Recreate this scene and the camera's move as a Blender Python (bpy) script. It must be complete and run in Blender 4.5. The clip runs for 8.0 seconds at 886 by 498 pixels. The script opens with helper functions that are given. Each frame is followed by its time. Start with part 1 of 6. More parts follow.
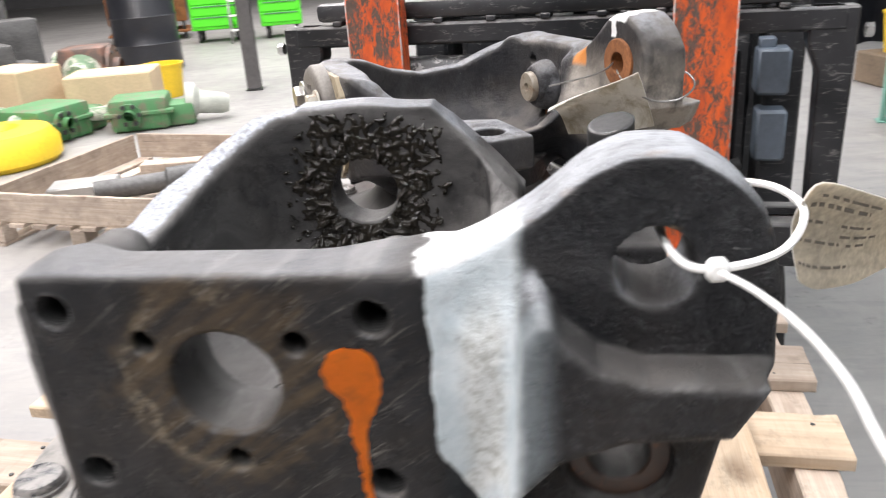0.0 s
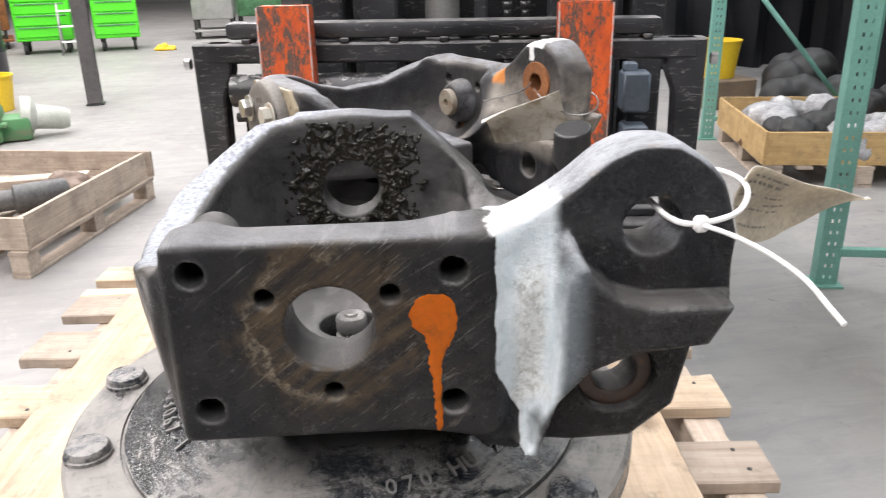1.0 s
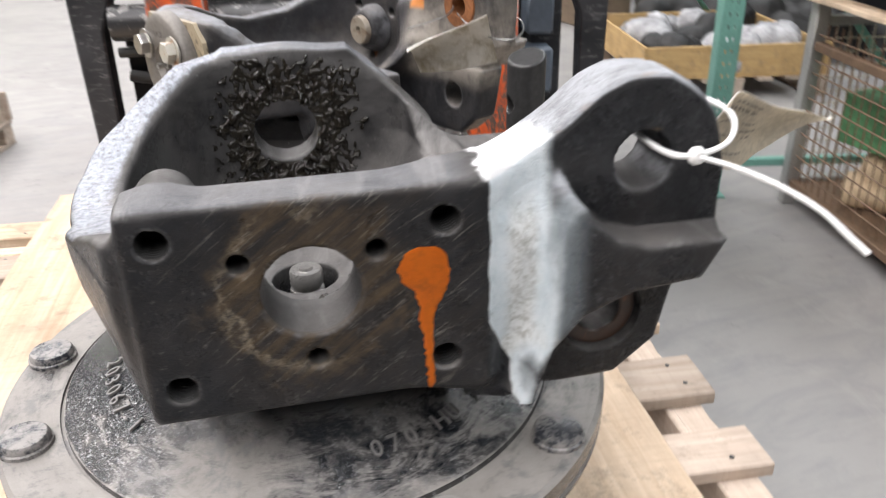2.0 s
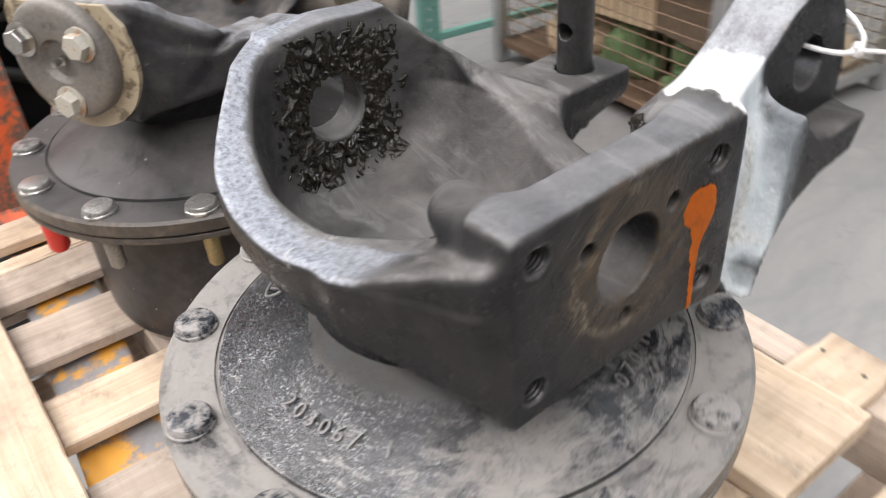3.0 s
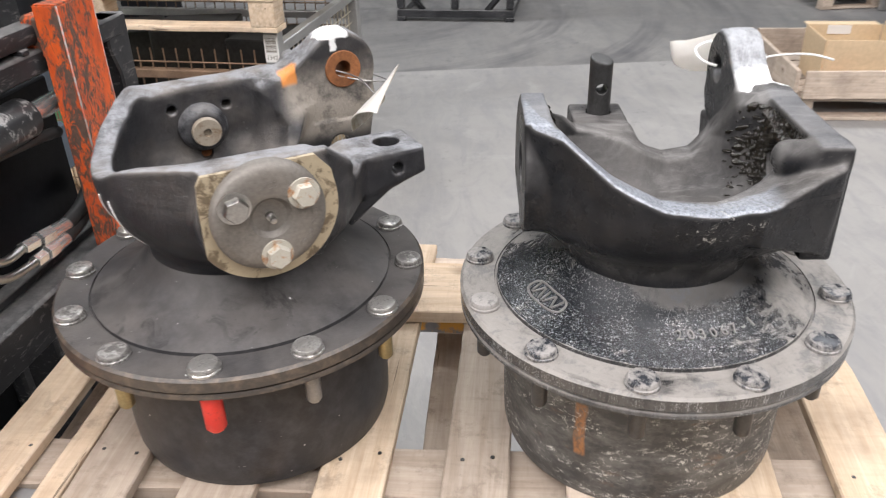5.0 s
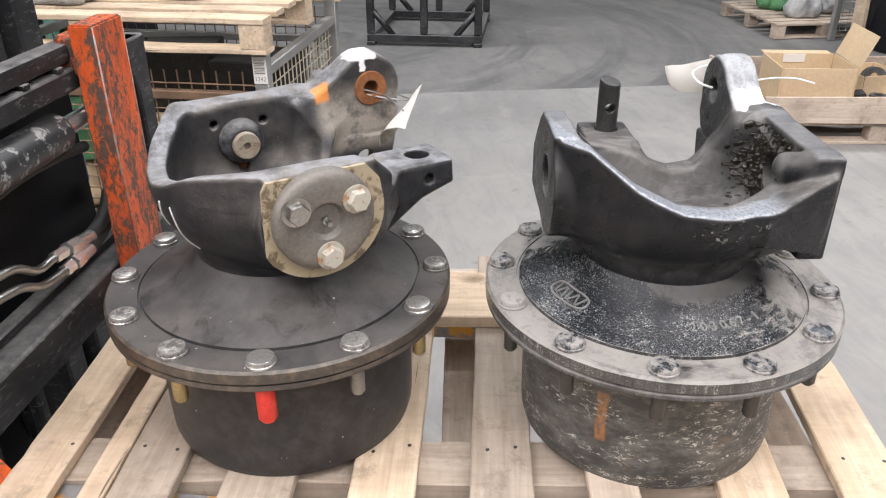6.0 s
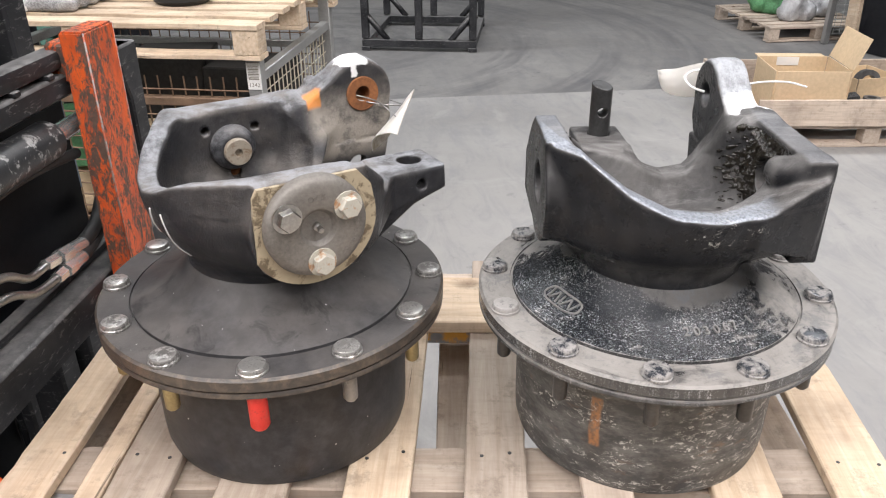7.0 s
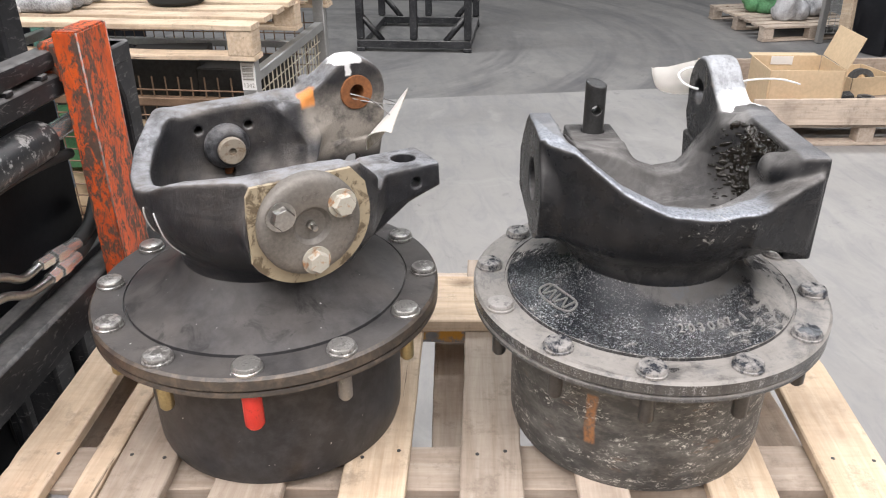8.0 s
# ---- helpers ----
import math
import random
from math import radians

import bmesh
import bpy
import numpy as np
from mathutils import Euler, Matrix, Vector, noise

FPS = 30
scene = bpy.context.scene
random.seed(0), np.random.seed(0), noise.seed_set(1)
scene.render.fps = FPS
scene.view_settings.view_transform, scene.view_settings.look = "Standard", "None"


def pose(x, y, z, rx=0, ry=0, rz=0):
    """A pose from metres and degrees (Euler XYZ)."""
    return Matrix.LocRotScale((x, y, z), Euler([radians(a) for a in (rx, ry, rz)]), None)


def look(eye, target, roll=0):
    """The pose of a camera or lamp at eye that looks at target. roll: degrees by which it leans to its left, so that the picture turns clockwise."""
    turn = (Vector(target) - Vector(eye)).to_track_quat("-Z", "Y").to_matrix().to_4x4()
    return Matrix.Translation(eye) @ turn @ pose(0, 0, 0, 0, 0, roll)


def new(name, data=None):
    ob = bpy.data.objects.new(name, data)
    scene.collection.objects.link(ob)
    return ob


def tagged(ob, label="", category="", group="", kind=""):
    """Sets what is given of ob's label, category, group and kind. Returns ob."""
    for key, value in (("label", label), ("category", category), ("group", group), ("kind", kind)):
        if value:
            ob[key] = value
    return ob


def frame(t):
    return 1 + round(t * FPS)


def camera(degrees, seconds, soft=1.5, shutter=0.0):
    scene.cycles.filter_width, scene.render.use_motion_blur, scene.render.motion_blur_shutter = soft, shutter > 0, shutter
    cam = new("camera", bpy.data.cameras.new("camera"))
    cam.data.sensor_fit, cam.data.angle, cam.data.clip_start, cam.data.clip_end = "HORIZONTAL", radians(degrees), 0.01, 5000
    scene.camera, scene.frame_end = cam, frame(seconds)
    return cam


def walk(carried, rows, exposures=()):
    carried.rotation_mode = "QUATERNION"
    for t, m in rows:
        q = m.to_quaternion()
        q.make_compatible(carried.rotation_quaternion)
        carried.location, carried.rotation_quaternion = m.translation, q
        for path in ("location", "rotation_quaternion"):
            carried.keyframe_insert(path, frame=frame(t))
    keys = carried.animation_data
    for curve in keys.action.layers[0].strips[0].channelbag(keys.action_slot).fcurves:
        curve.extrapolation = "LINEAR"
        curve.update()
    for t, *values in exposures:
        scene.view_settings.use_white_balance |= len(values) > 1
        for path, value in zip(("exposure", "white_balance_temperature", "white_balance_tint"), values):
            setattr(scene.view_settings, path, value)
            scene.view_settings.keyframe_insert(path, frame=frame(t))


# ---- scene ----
cam = camera(59.0, 8.0, soft=1.1, shutter=0.5)
PATH = [
    (0, (0.122, -0.508, 1.354), (-0.011, 1.346, 0.616), -4.0),
    (0.5, (0.018, -0.598, 1.375), (0.122, 1.261, 0.645), -2.4),
    (1, (-0.005, -0.627, 1.377), (0.256, 1.223, 0.664), -1.2),
    (1.2, (-0.005, -0.628, 1.38), (0.3, 1.214, 0.663), -0.9),
    (2.3, (-0.135, -0.511, 1.376), (0.529, 1.084, 0.369), -2.5),
    (2.5, (-0.206, -0.455, 1.413), (0.568, 1.032, 0.323), -3.6),
    (3, (-0.351, -0.378, 1.437), (0.755, 0.826, 0.285), -4.5),
    (3.5, (-0.542, -0.277, 1.467), (0.857, 0.553, 0.304), -4.6),
    (4, (-0.627, -0.054, 1.468), (0.95, 0.479, 0.359), -5.4),
    (4.5, (-0.707, 0.147, 1.492), (0.987, 0.347, 0.448), -4.4),
    (4.7, (-0.777, 0.219, 1.512), (0.943, 0.284, 0.492), -3.3),
    (5.8, (-0.947, 0.4, 1.565), (0.813, 0.226, 0.632), -0.1),
    (6, (-0.944, 0.405, 1.557), (0.819, 0.228, 0.628), -0.2),
    (6.5, (-0.939, 0.398, 1.562), (0.824, 0.212, 0.637), -0.3),
    (7, (-0.941, 0.399, 1.557), (0.826, 0.213, 0.638), -0.4),
    (7.5, (-0.941, 0.403, 1.548), (0.824, 0.212, 0.628), -0.5),
    (8, (-0.942, 0.397, 1.553), (0.825, 0.201, 0.636), -0.5),
]
walk(cam, [(t, look(eye, target, roll)) for t, eye, target, roll in PATH],
     [(0.0, 0.21), (0.5, 0.13), (1.0, 0.13), (2.3, 0.0), (3.3, -0.06), (4.6, 0.04), (8.0, 0.04)])

# ---- world and light ----
world = bpy.data.worlds.new("world")
scene.world = world
world.use_nodes = True
world.node_tree.nodes["Background"].inputs[0].default_value = (0.80, 0.88, 1.0, 1)
world.node_tree.nodes["Background"].inputs[1].default_value = 0.15


def strip_light(x, y, z, lx, ly, watts, colour):
    d = bpy.data.lights.new("ceiling_lamp", "AREA")
    d.shape, d.size, d.size_y, d.energy, d.color = "RECTANGLE", lx, ly, watts, colour
    ob = new("ceiling_lamp", d)
    ob.matrix_world = pose(x, y, z)
    return tagged(ob, "long warm-white ceiling strip lamp", "lamp", "ceiling lamps")


LAMP_Z = 6.4
for lx_, watts, tint in ((-6.0, 1020, (1.0, 0.935, 0.90)), (-3.4, 1100, (1.0, 0.955, 0.96)), (-0.9, 1000, (1.0, 0.965, 0.985)), (5.0, 1100, (0.94, 0.965, 1.0))):
    strip_light(lx_, 5.0, LAMP_Z, 0.5, 24.0, watts, tint)
scene.view_settings.exposure = 0.0

# ---- materials ----
class Mat:
    """A small helper round a node tree."""

    def __init__(self, name):
        self.m = bpy.data.materials.new(name)
        self.m.use_nodes = True
        self.t = self.m.node_tree
        self.b = self.t.nodes["Principled BSDF"]
        self.co = self.t.nodes.new("ShaderNodeTexCoord").outputs["Object"]

    def link(self, a, b):
        self.t.links.new(a, b)

    def noise(self, scale, detail=4.0, rough=0.55, stretch=None, distort=0.0):
        n = self.t.nodes.new("ShaderNodeTexNoise")
        n.inputs["Scale"].default_value, n.inputs["Detail"].default_value = scale, detail
        n.inputs["Roughness"].default_value, n.inputs["Distortion"].default_value = rough, distort
        src = self.co
        if stretch:
            mp = self.t.nodes.new("ShaderNodeMapping")
            mp.inputs["Scale"].default_value = stretch
            self.link(src, mp.inputs["Vector"])
            src = mp.outputs[0]
        self.link(src, n.inputs["Vector"])
        return n.outputs["Fac"]

    def ramp(self, fac, stops):
        r = self.t.nodes.new("ShaderNodeValToRGB")
        while len(r.color_ramp.elements) < len(stops):
            r.color_ramp.elements.new(0.5)
        for e, (p, c) in zip(r.color_ramp.elements, stops):
            e.position = p
            e.color = (c, c, c, 1) if isinstance(c, (int, float)) else (*c, 1)
        self.link(fac, r.inputs[0])
        return r.outputs[0]

    def mix(self, fac, a, b, mode="MIX"):
        n = self.t.nodes.new("ShaderNodeMix")
        n.data_type, n.blend_type = "RGBA", mode
        for k, v in ((0, fac), (6, a), (7, b)):
            if isinstance(v, (int, float)):
                n.inputs[k].default_value = v if k == 0 else (v, v, v, 1)
            elif isinstance(v, tuple):
                n.inputs[k].default_value = (*v, 1)
            else:
                self.link(v, n.inputs[k])
        return n.outputs[2]

    def math(self, op, a, b=0.0, clamp=False):
        n = self.t.nodes.new("ShaderNodeMath")
        n.operation, n.use_clamp = op, clamp
        for k, v in ((0, a), (1, b)):
            if isinstance(v, (int, float)):
                n.inputs[k].default_value = v
            else:
                self.link(v, n.inputs[k])
        return n.outputs[0]

    def step(self, val, lo, hi):
        n = self.t.nodes.new("ShaderNodeMapRange")
        n.interpolation_type = "SMOOTHSTEP"
        n.inputs["From Min"].default_value, n.inputs["From Max"].default_value = lo, hi
        self.link(val, n.inputs["Value"])
        return n.outputs[0]

    def both(self, *facs):
        out = facs[0]
        for f in facs[1:]:
            out = self.math("MULTIPLY", out, f)
        return out

    def random(self):
        return self.t.nodes.new("ShaderNodeObjectInfo").outputs["Random"]

    def up(self):
        """How far the surface faces up, for dust that has settled on it."""
        s = self.t.nodes.new("ShaderNodeSeparateXYZ")
        self.link(self.t.nodes.new("ShaderNodeNewGeometry").outputs["Normal"], s.inputs[0])
        return s.outputs[2]

    def xyz(self):
        s = self.t.nodes.new("ShaderNodeSeparateXYZ")
        self.link(self.co, s.inputs[0])
        return s.outputs

    def point(self):
        """How sharp the surface's edges are, for paint worn off them."""
        return self.t.nodes.new("ShaderNodeNewGeometry").outputs["Pointiness"]

    def bump(self, height, strength=0.3, dist=0.002):
        n = self.t.nodes.new("ShaderNodeBump")
        n.inputs["Strength"].default_value, n.inputs["Distance"].default_value = strength, dist
        self.link(height, n.inputs["Height"])
        self.link(n.outputs[0], self.b.inputs["Normal"])

    def set(self, colour=None, rough=None, metal=None, spec=None):
        for key, v in (("Base Color", colour), ("Roughness", rough), ("Metallic", metal), ("Specular IOR Level", spec)):
            if v is None:
                continue
            if isinstance(v, tuple):
                self.b.inputs[key].default_value = (*v, 1)
            elif isinstance(v, (int, float)):
                self.b.inputs[key].default_value = v
            else:
                self.link(v, self.b.inputs[key])
        return self.m


def painted_casting(name, base, dust, amount, gloss):
    """Black-painted cast iron with settled dust, scuffs and a pebbly skin."""
    m = Mat(name)
    fine, coarse, mid = m.noise(420, 3), m.noise(9, 5, 0.6), m.noise(45, 5, 0.65)
    patch = m.ramp(coarse, [(0.35, 0.0), (0.68, 1.0)])
    up = m.math("MULTIPLY", m.math("MAXIMUM", m.up(), 0.0), amount, True)
    fac = m.math("MULTIPLY", up, m.math("ADD", m.math("MULTIPLY", patch, 0.75), m.math("MULTIPLY", mid, 0.5)), True)
    body = m.mix(m.ramp(mid, [(0.4, 0.0), (0.75, 1.0)]), base, tuple(c * 1.9 for c in base))
    col = m.mix(fac, body, dust)
    oily = m.both(m.ramp(m.noise(17, 7, 0.7, None, 1.0), [(0.57, 0.0), (0.66, 1.0)]), m.step(m.up(), 0.5, 0.8))
    col = m.mix(m.math("MULTIPLY", oily, 0.6), col, tuple(c * 0.5 for c in base))
    specks = m.ramp(m.noise(170, 2, 0.5), [(0.765, 0.0), (0.78, 1.0)])
    col = m.mix(specks, col, (0.55, 0.55, 0.53))
    scr = m.ramp(m.noise(60, 6, 0.7, (1, 1, 6)), [(0.70, 0.0), (0.74, 1.0)])
    col = m.mix(m.math("MULTIPLY", scr, 0.35), col, (0.22, 0.22, 0.22))
    m.bump(m.math("ADD", m.math("MULTIPLY", fine, 0.5), mid), 0.35, 0.0012)
    rough = m.math("ADD", gloss, m.math("MULTIPLY", m.math("ADD", fac, m.math("MULTIPLY", coarse, 0.3)), 0.45), True)
    return m.set(col, rough, 0.0, 0.32)


def plain(name, colour, rough=0.5, metal=0.0, vary=0.25, scale=30, bump=0.15, dist=0.001, stretch=None):
    """A surface with uneven tone and light grain."""
    m = Mat(name)
    big, small = m.noise(scale * 0.2, 4, 0.6, stretch), m.noise(scale * 4, 4, 0.6, stretch)
    f = m.math("ADD", m.math("MULTIPLY", big, 0.6), m.math("MULTIPLY", small, 0.4))
    lo, hi = tuple(c * (1 - vary) for c in colour), tuple(min(1, c * (1 + vary)) for c in colour)
    m.bump(small, bump, dist)
    return m.set(m.ramp(f, [(0.35, lo), (0.65, hi)]), m.math("ADD", rough - 0.1, m.math("MULTIPLY", big, 0.2), True), metal)


def timber(name, light, dark, along=0):
    """Sawn softwood: grain along one axis, knots, stains; each board differs."""
    m = Mat(name)
    st = [1.0, 1.0, 1.0]
    st[along] = 0.06
    off = m.t.nodes.new("ShaderNodeVectorMath")
    off.operation = "ADD"
    m.link(m.co, off.inputs[0])
    cmb = m.t.nodes.new("ShaderNodeCombineXYZ")
    r = m.random()
    for k in range(3):
        m.link(m.math("MULTIPLY", r, 7.0 + 5 * k), cmb.inputs[k])
    m.link(cmb.outputs[0], off.inputs[1])
    m.co = off.outputs[0]
    grain, fibre = m.noise(70, 5, 0.65, tuple(st), 0.4), m.noise(380, 3, 0.6, tuple(st))
    stain, blotch = m.noise(6, 5, 0.65), m.noise(19, 6, 0.75)
    col = m.mix(m.ramp(grain, [(0.32, 0.0), (0.7, 1.0)]), light, dark)
    col = m.mix(m.math("MULTIPLY", m.ramp(stain, [(0.45, 0.0), (0.72, 1.0)]), 0.6), col, tuple(c * k for c, k in zip(dark, (0.50, 0.50, 0.53))))
    col = m.mix(m.math("MULTIPLY", m.ramp(blotch, [(0.54, 0.0), (0.66, 1.0)]), 0.45), col, (0.20, 0.16, 0.125))
    saw = [1.0, 1.0, 1.0]
    saw[along] = 9.0
    col = m.mix(m.math("MULTIPLY", m.ramp(m.noise(16, 3, 0.5, tuple(saw)), [(0.5, 0.0), (0.7, 1.0)]), 0.14), col, tuple(c * 0.6 for c in dark))
    thin = [1.0, 1.0, 1.0]
    thin[along] = 0.03
    split = m.ramp(m.noise(55, 4, 0.6, tuple(thin), 0.3), [(0.695, 0.0), (0.715, 1.0)])
    col = m.mix(m.math("MULTIPLY", split, 0.75), col, (0.07, 0.045, 0.03))
    tone = m.ramp(r, [(0.0, 0.72), (1.0, 1.08)])
    col = m.mix(1.0, col, tone, "MULTIPLY")
    knots = m.ramp(m.noise(11, 1, 0.4, tuple(0.5 if k == along else 1.0 for k in range(3))), [(0.74, 0.0), (0.79, 1.0)])
    col = m.mix(knots, col, (0.10, 0.05, 0.025))
    m.bump(m.math("ADD", grain, m.math("MULTIPLY", fibre, 0.6)), 0.3, 0.0015)
    return m.set(col, 0.78, 0.0, 0.3)


def knuckle_paint_b():
    """Black gloss over cast iron: dust, a bare worn ring round the bore, white marker paint on the arm."""
    m = Mat("dusty_black_casting")
    x, y, z = m.xyz()
    up = m.up()
    mid, coarse = m.noise(45, 5, 0.65), m.noise(9, 5, 0.6)
    wob = m.math("SUBTRACT", m.noise(70, 4), 0.5)
    col = m.mix(m.ramp(mid, [(0.4, 0.0), (0.75, 1.0)]), (0.009, 0.010, 0.012), (0.021, 0.022, 0.025))
    dust = m.both(m.math("MAXIMUM", up, 0.0), m.ramp(coarse, [(0.32, 0.15), (0.66, 1.0)]), m.math("ADD", mid, 0.35))
    col = m.mix(m.math("MULTIPLY", dust, 0.62, True), col, (0.25, 0.235, 0.22))
    # inside of the bowl coloured paler, for dust and light reflected in it
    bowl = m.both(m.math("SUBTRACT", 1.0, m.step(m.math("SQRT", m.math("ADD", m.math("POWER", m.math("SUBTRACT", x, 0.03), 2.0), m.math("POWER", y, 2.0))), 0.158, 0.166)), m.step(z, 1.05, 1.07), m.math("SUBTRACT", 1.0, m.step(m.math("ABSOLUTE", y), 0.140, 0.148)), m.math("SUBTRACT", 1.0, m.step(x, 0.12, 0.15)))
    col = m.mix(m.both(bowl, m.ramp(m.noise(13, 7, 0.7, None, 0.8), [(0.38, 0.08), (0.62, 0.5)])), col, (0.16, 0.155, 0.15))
    # paint rubbed silvery along the rim
    rr = m.math("SQRT", m.math("ADD", m.math("POWER", m.math("SUBTRACT", x, 0.03), 2.0), m.math("POWER", y, 2.0)))
    crinkle = m.noise(250, 6, 0.7)
    rub = m.both(m.step(m.math("ADD", rr, m.math("MULTIPLY", wob, 0.012)), 0.158, 0.165), m.step(up, 0.45, 0.75), m.step(z, 1.14, 1.15), m.math("SUBTRACT", 1.0, m.step(x, 0.0, 0.06)), m.step(y, -0.105, -0.080), m.ramp(crinkle, [(0.32, 0.5), (0.52, 1.0)]))
    rub2 = m.both(m.step(up, 0.5, 0.8), m.step(y, 0.136, 0.14), m.step(z, 1.19, 1.2))
    rub3 = m.both(m.step(up, 0.6, 0.9), m.math("SUBTRACT", 1.0, m.step(y, -0.145, -0.138)), m.step(z, 1.19, 1.2), m.math("SUBTRACT", 1.0, m.step(x, 0.08, 0.10)))
    rub = m.math("MAXIMUM", rub, m.math("MAXIMUM", m.math("MULTIPLY", rub2, 0.4), m.math("MULTIPLY", rub3, 0.22)))
    col = m.mix(rub, col, m.mix(m.ramp(crinkle, [(0.35, 0.0), (0.65, 1.0)]), (0.20, 0.215, 0.24), (0.36, 0.385, 0.43)))
    specks = m.ramp(m.noise(260, 5, 0.75), [(0.60, 0.0), (0.66, 1.0)])
    col = m.mix(m.both(specks, m.ramp(coarse, [(0.42, 0.04), (0.62, 0.4)])), col, (0.19, 0.18, 0.17))
    swipe = m.both(m.ramp(m.noise(15, 8, 0.72, (2.4, 0.7, 1.0), 1.2), [(0.50, 0.0), (0.66, 1.0)]), m.step(up, 0.3, 0.7))
    col = m.mix(m.math("MULTIPLY", swipe, 0.4), col, (0.30, 0.295, 0.29))
    # brownish haze and pale scratches on the skirt
    col = m.mix(m.math("MULTIPLY", m.ramp(m.noise(14, 5, 0.7), [(0.5, 0.0), (0.7, 1.0)]), 0.15), col, (0.075, 0.062, 0.052))
    scr = m.ramp(m.noise(38, 7, 0.75, (1, 1, 5), 0.8), [(0.68, 0.0), (0.72, 1.0)])
    col = m.mix(m.math("MULTIPLY", scr, 0.45), col, (0.32, 0.32, 0.31))
    near = m.math("SUBTRACT", 1.0, m.step(m.math("ADD", m.math("ABSOLUTE", m.math("ADD", y, 0.03)), m.math("MULTIPLY", m.math("ABSOLUTE", m.math("SUBTRACT", z, 1.147)), 2.0)), 0.03, 0.075))
    chips = m.both(m.ramp(m.noise(85, 7, 0.8, (1, 1, 1.4), 1.2), [(0.585, 0.0), (0.61, 1.0)]), near, m.math("SUBTRACT", 1.0, m.step(x, -0.12, -0.10)))
    col = m.mix(m.math("MULTIPLY", chips, 0.8), col, (0.48, 0.47, 0.44))
    worn = m.both(m.step(m.point(), 0.525, 0.60), m.ramp(m.noise(55, 7, 0.75), [(0.42, 0.0), (0.58, 0.8)]))
    col = m.mix(m.math("MULTIPLY", worn, 0.7), col, (0.30, 0.31, 0.32))
    # bare brown metal round the bore
    d = m.math("SQRT", m.math("ADD", m.math("POWER", x, 2.0), m.math("POWER", m.math("SUBTRACT", z, 1.155), 2.0)))
    dw = m.math("ADD", d, m.math("MULTIPLY", wob, 0.045))
    ring = m.math("SUBTRACT", 1.0, m.step(dw, 0.052, 0.066))
    halo = m.math("SUBTRACT", 1.0, m.step(m.math("ADD", dw, m.math("MULTIPLY", x, -0.25)), 0.060, 0.110))
    rim_ = m.both(m.step(dw, 0.046, 0.052), m.math("SUBTRACT", 1.0, m.step(dw, 0.054, 0.060)), m.math("SUBTRACT", 1.0, m.step(x, -0.02, 0.03)))
    face = m.math("SUBTRACT", 1.0, m.step(y, -0.176, -0.172))
    turn = m.t.nodes.new("ShaderNodeMapping")
    turn.vector_type = "TEXTURE"
    turn.inputs["Rotation"].default_value, turn.inputs["Scale"].default_value = (0, radians(-38), 0), (5.0, 1, 0.5)
    m.link(m.co, turn.inputs["Vector"])
    keep, m.co = m.co, turn.outputs[0]
    streaky = m.ramp(m.noise(60, 8, 0.75), [(0.40, 0.12), (0.60, 1.0)])
    nicks = m.ramp(m.noise(80, 8, 0.8), [(0.60, 0.0), (0.66, 1.0)])
    hair = m.ramp(m.noise(150, 6, 0.8), [(0.58, 0.0), (0.64, 1.0)])
    m.co = keep
    brown = m.mix(m.noise(60, 6, 0.7), (0.030, 0.022, 0.014), (0.125, 0.088, 0.050))
    col = m.mix(m.both(m.math("ADD", m.math("MULTIPLY", ring, 0.75), m.math("MULTIPLY", halo, 0.12), True), face, streaky), col, brown)
    col = m.mix(m.both(rim_, face, m.ramp(m.noise(70, 6, 0.75), [(0.48, 0.0), (0.62, 0.55)])), col, (0.30, 0.255, 0.185))
    col = m.mix(m.both(nicks, face, m.math("ADD", m.math("MULTIPLY", halo, 0.35), 0.05)), col, (0.32, 0.29, 0.25))
    col = m.mix(m.both(hair, face, m.math("ADD", m.math("MULTIPLY", halo, 0.22), 0.03)), col, (0.36, 0.34, 0.30))
    # white marker paint: down the front of the arm, and across its top
    xr = m.math("ADD", x, m.math("MULTIPLY", wob, 0.006))
    right = m.math("ADD", m.math("MULTIPLY", m.math("MAXIMUM", m.math("SUBTRACT", z, 1.083), 0.0), 0.8), 0.1315)
    right = m.math("MINIMUM", right, 0.147)
    left_ = m.math("SUBTRACT", xr, m.math("MINIMUM", m.math("MULTIPLY", m.math("MAXIMUM", m.math("SUBTRACT", 1.120, z), 0.0), 0.46), 0.0175))
    low = m.math("SUBTRACT", y, m.math("MULTIPLY", m.math("MAXIMUM", m.math("SUBTRACT", 1.10, z), 0.0), 0.7))
    front = m.both(m.step(left_, 0.1045, 0.1060), m.math("SUBTRACT", 1.0, m.step(m.math("SUBTRACT", xr, right), -0.006, 0.004)),
                   m.math("SUBTRACT", 1.0, m.step(low, -0.152, -0.142)), m.step(z, 1.046, 1.050))
    xq = m.math("ADD", x, m.math("MULTIPLY", wob, 0.03))
    over = m.both(m.step(xq, 0.100, 0.106), m.math("SUBTRACT", 1.0, m.step(xq, 0.142, 0.148)), m.step(up, 0.35, 0.6),
                  m.math("SUBTRACT", 1.0, m.step(y, -0.122, -0.112)), m.step(z, 1.19, 1.205))
    veil = m.both(m.step(xr, 0.12, 0.14), m.math("SUBTRACT", 1.0, m.step(x, 0.235, 0.262)), m.step(up, 0.15, 0.5), m.math("SUBTRACT", 1.0, m.step(y, -0.12, -0.112)), m.step(z, 1.19, 1.205))
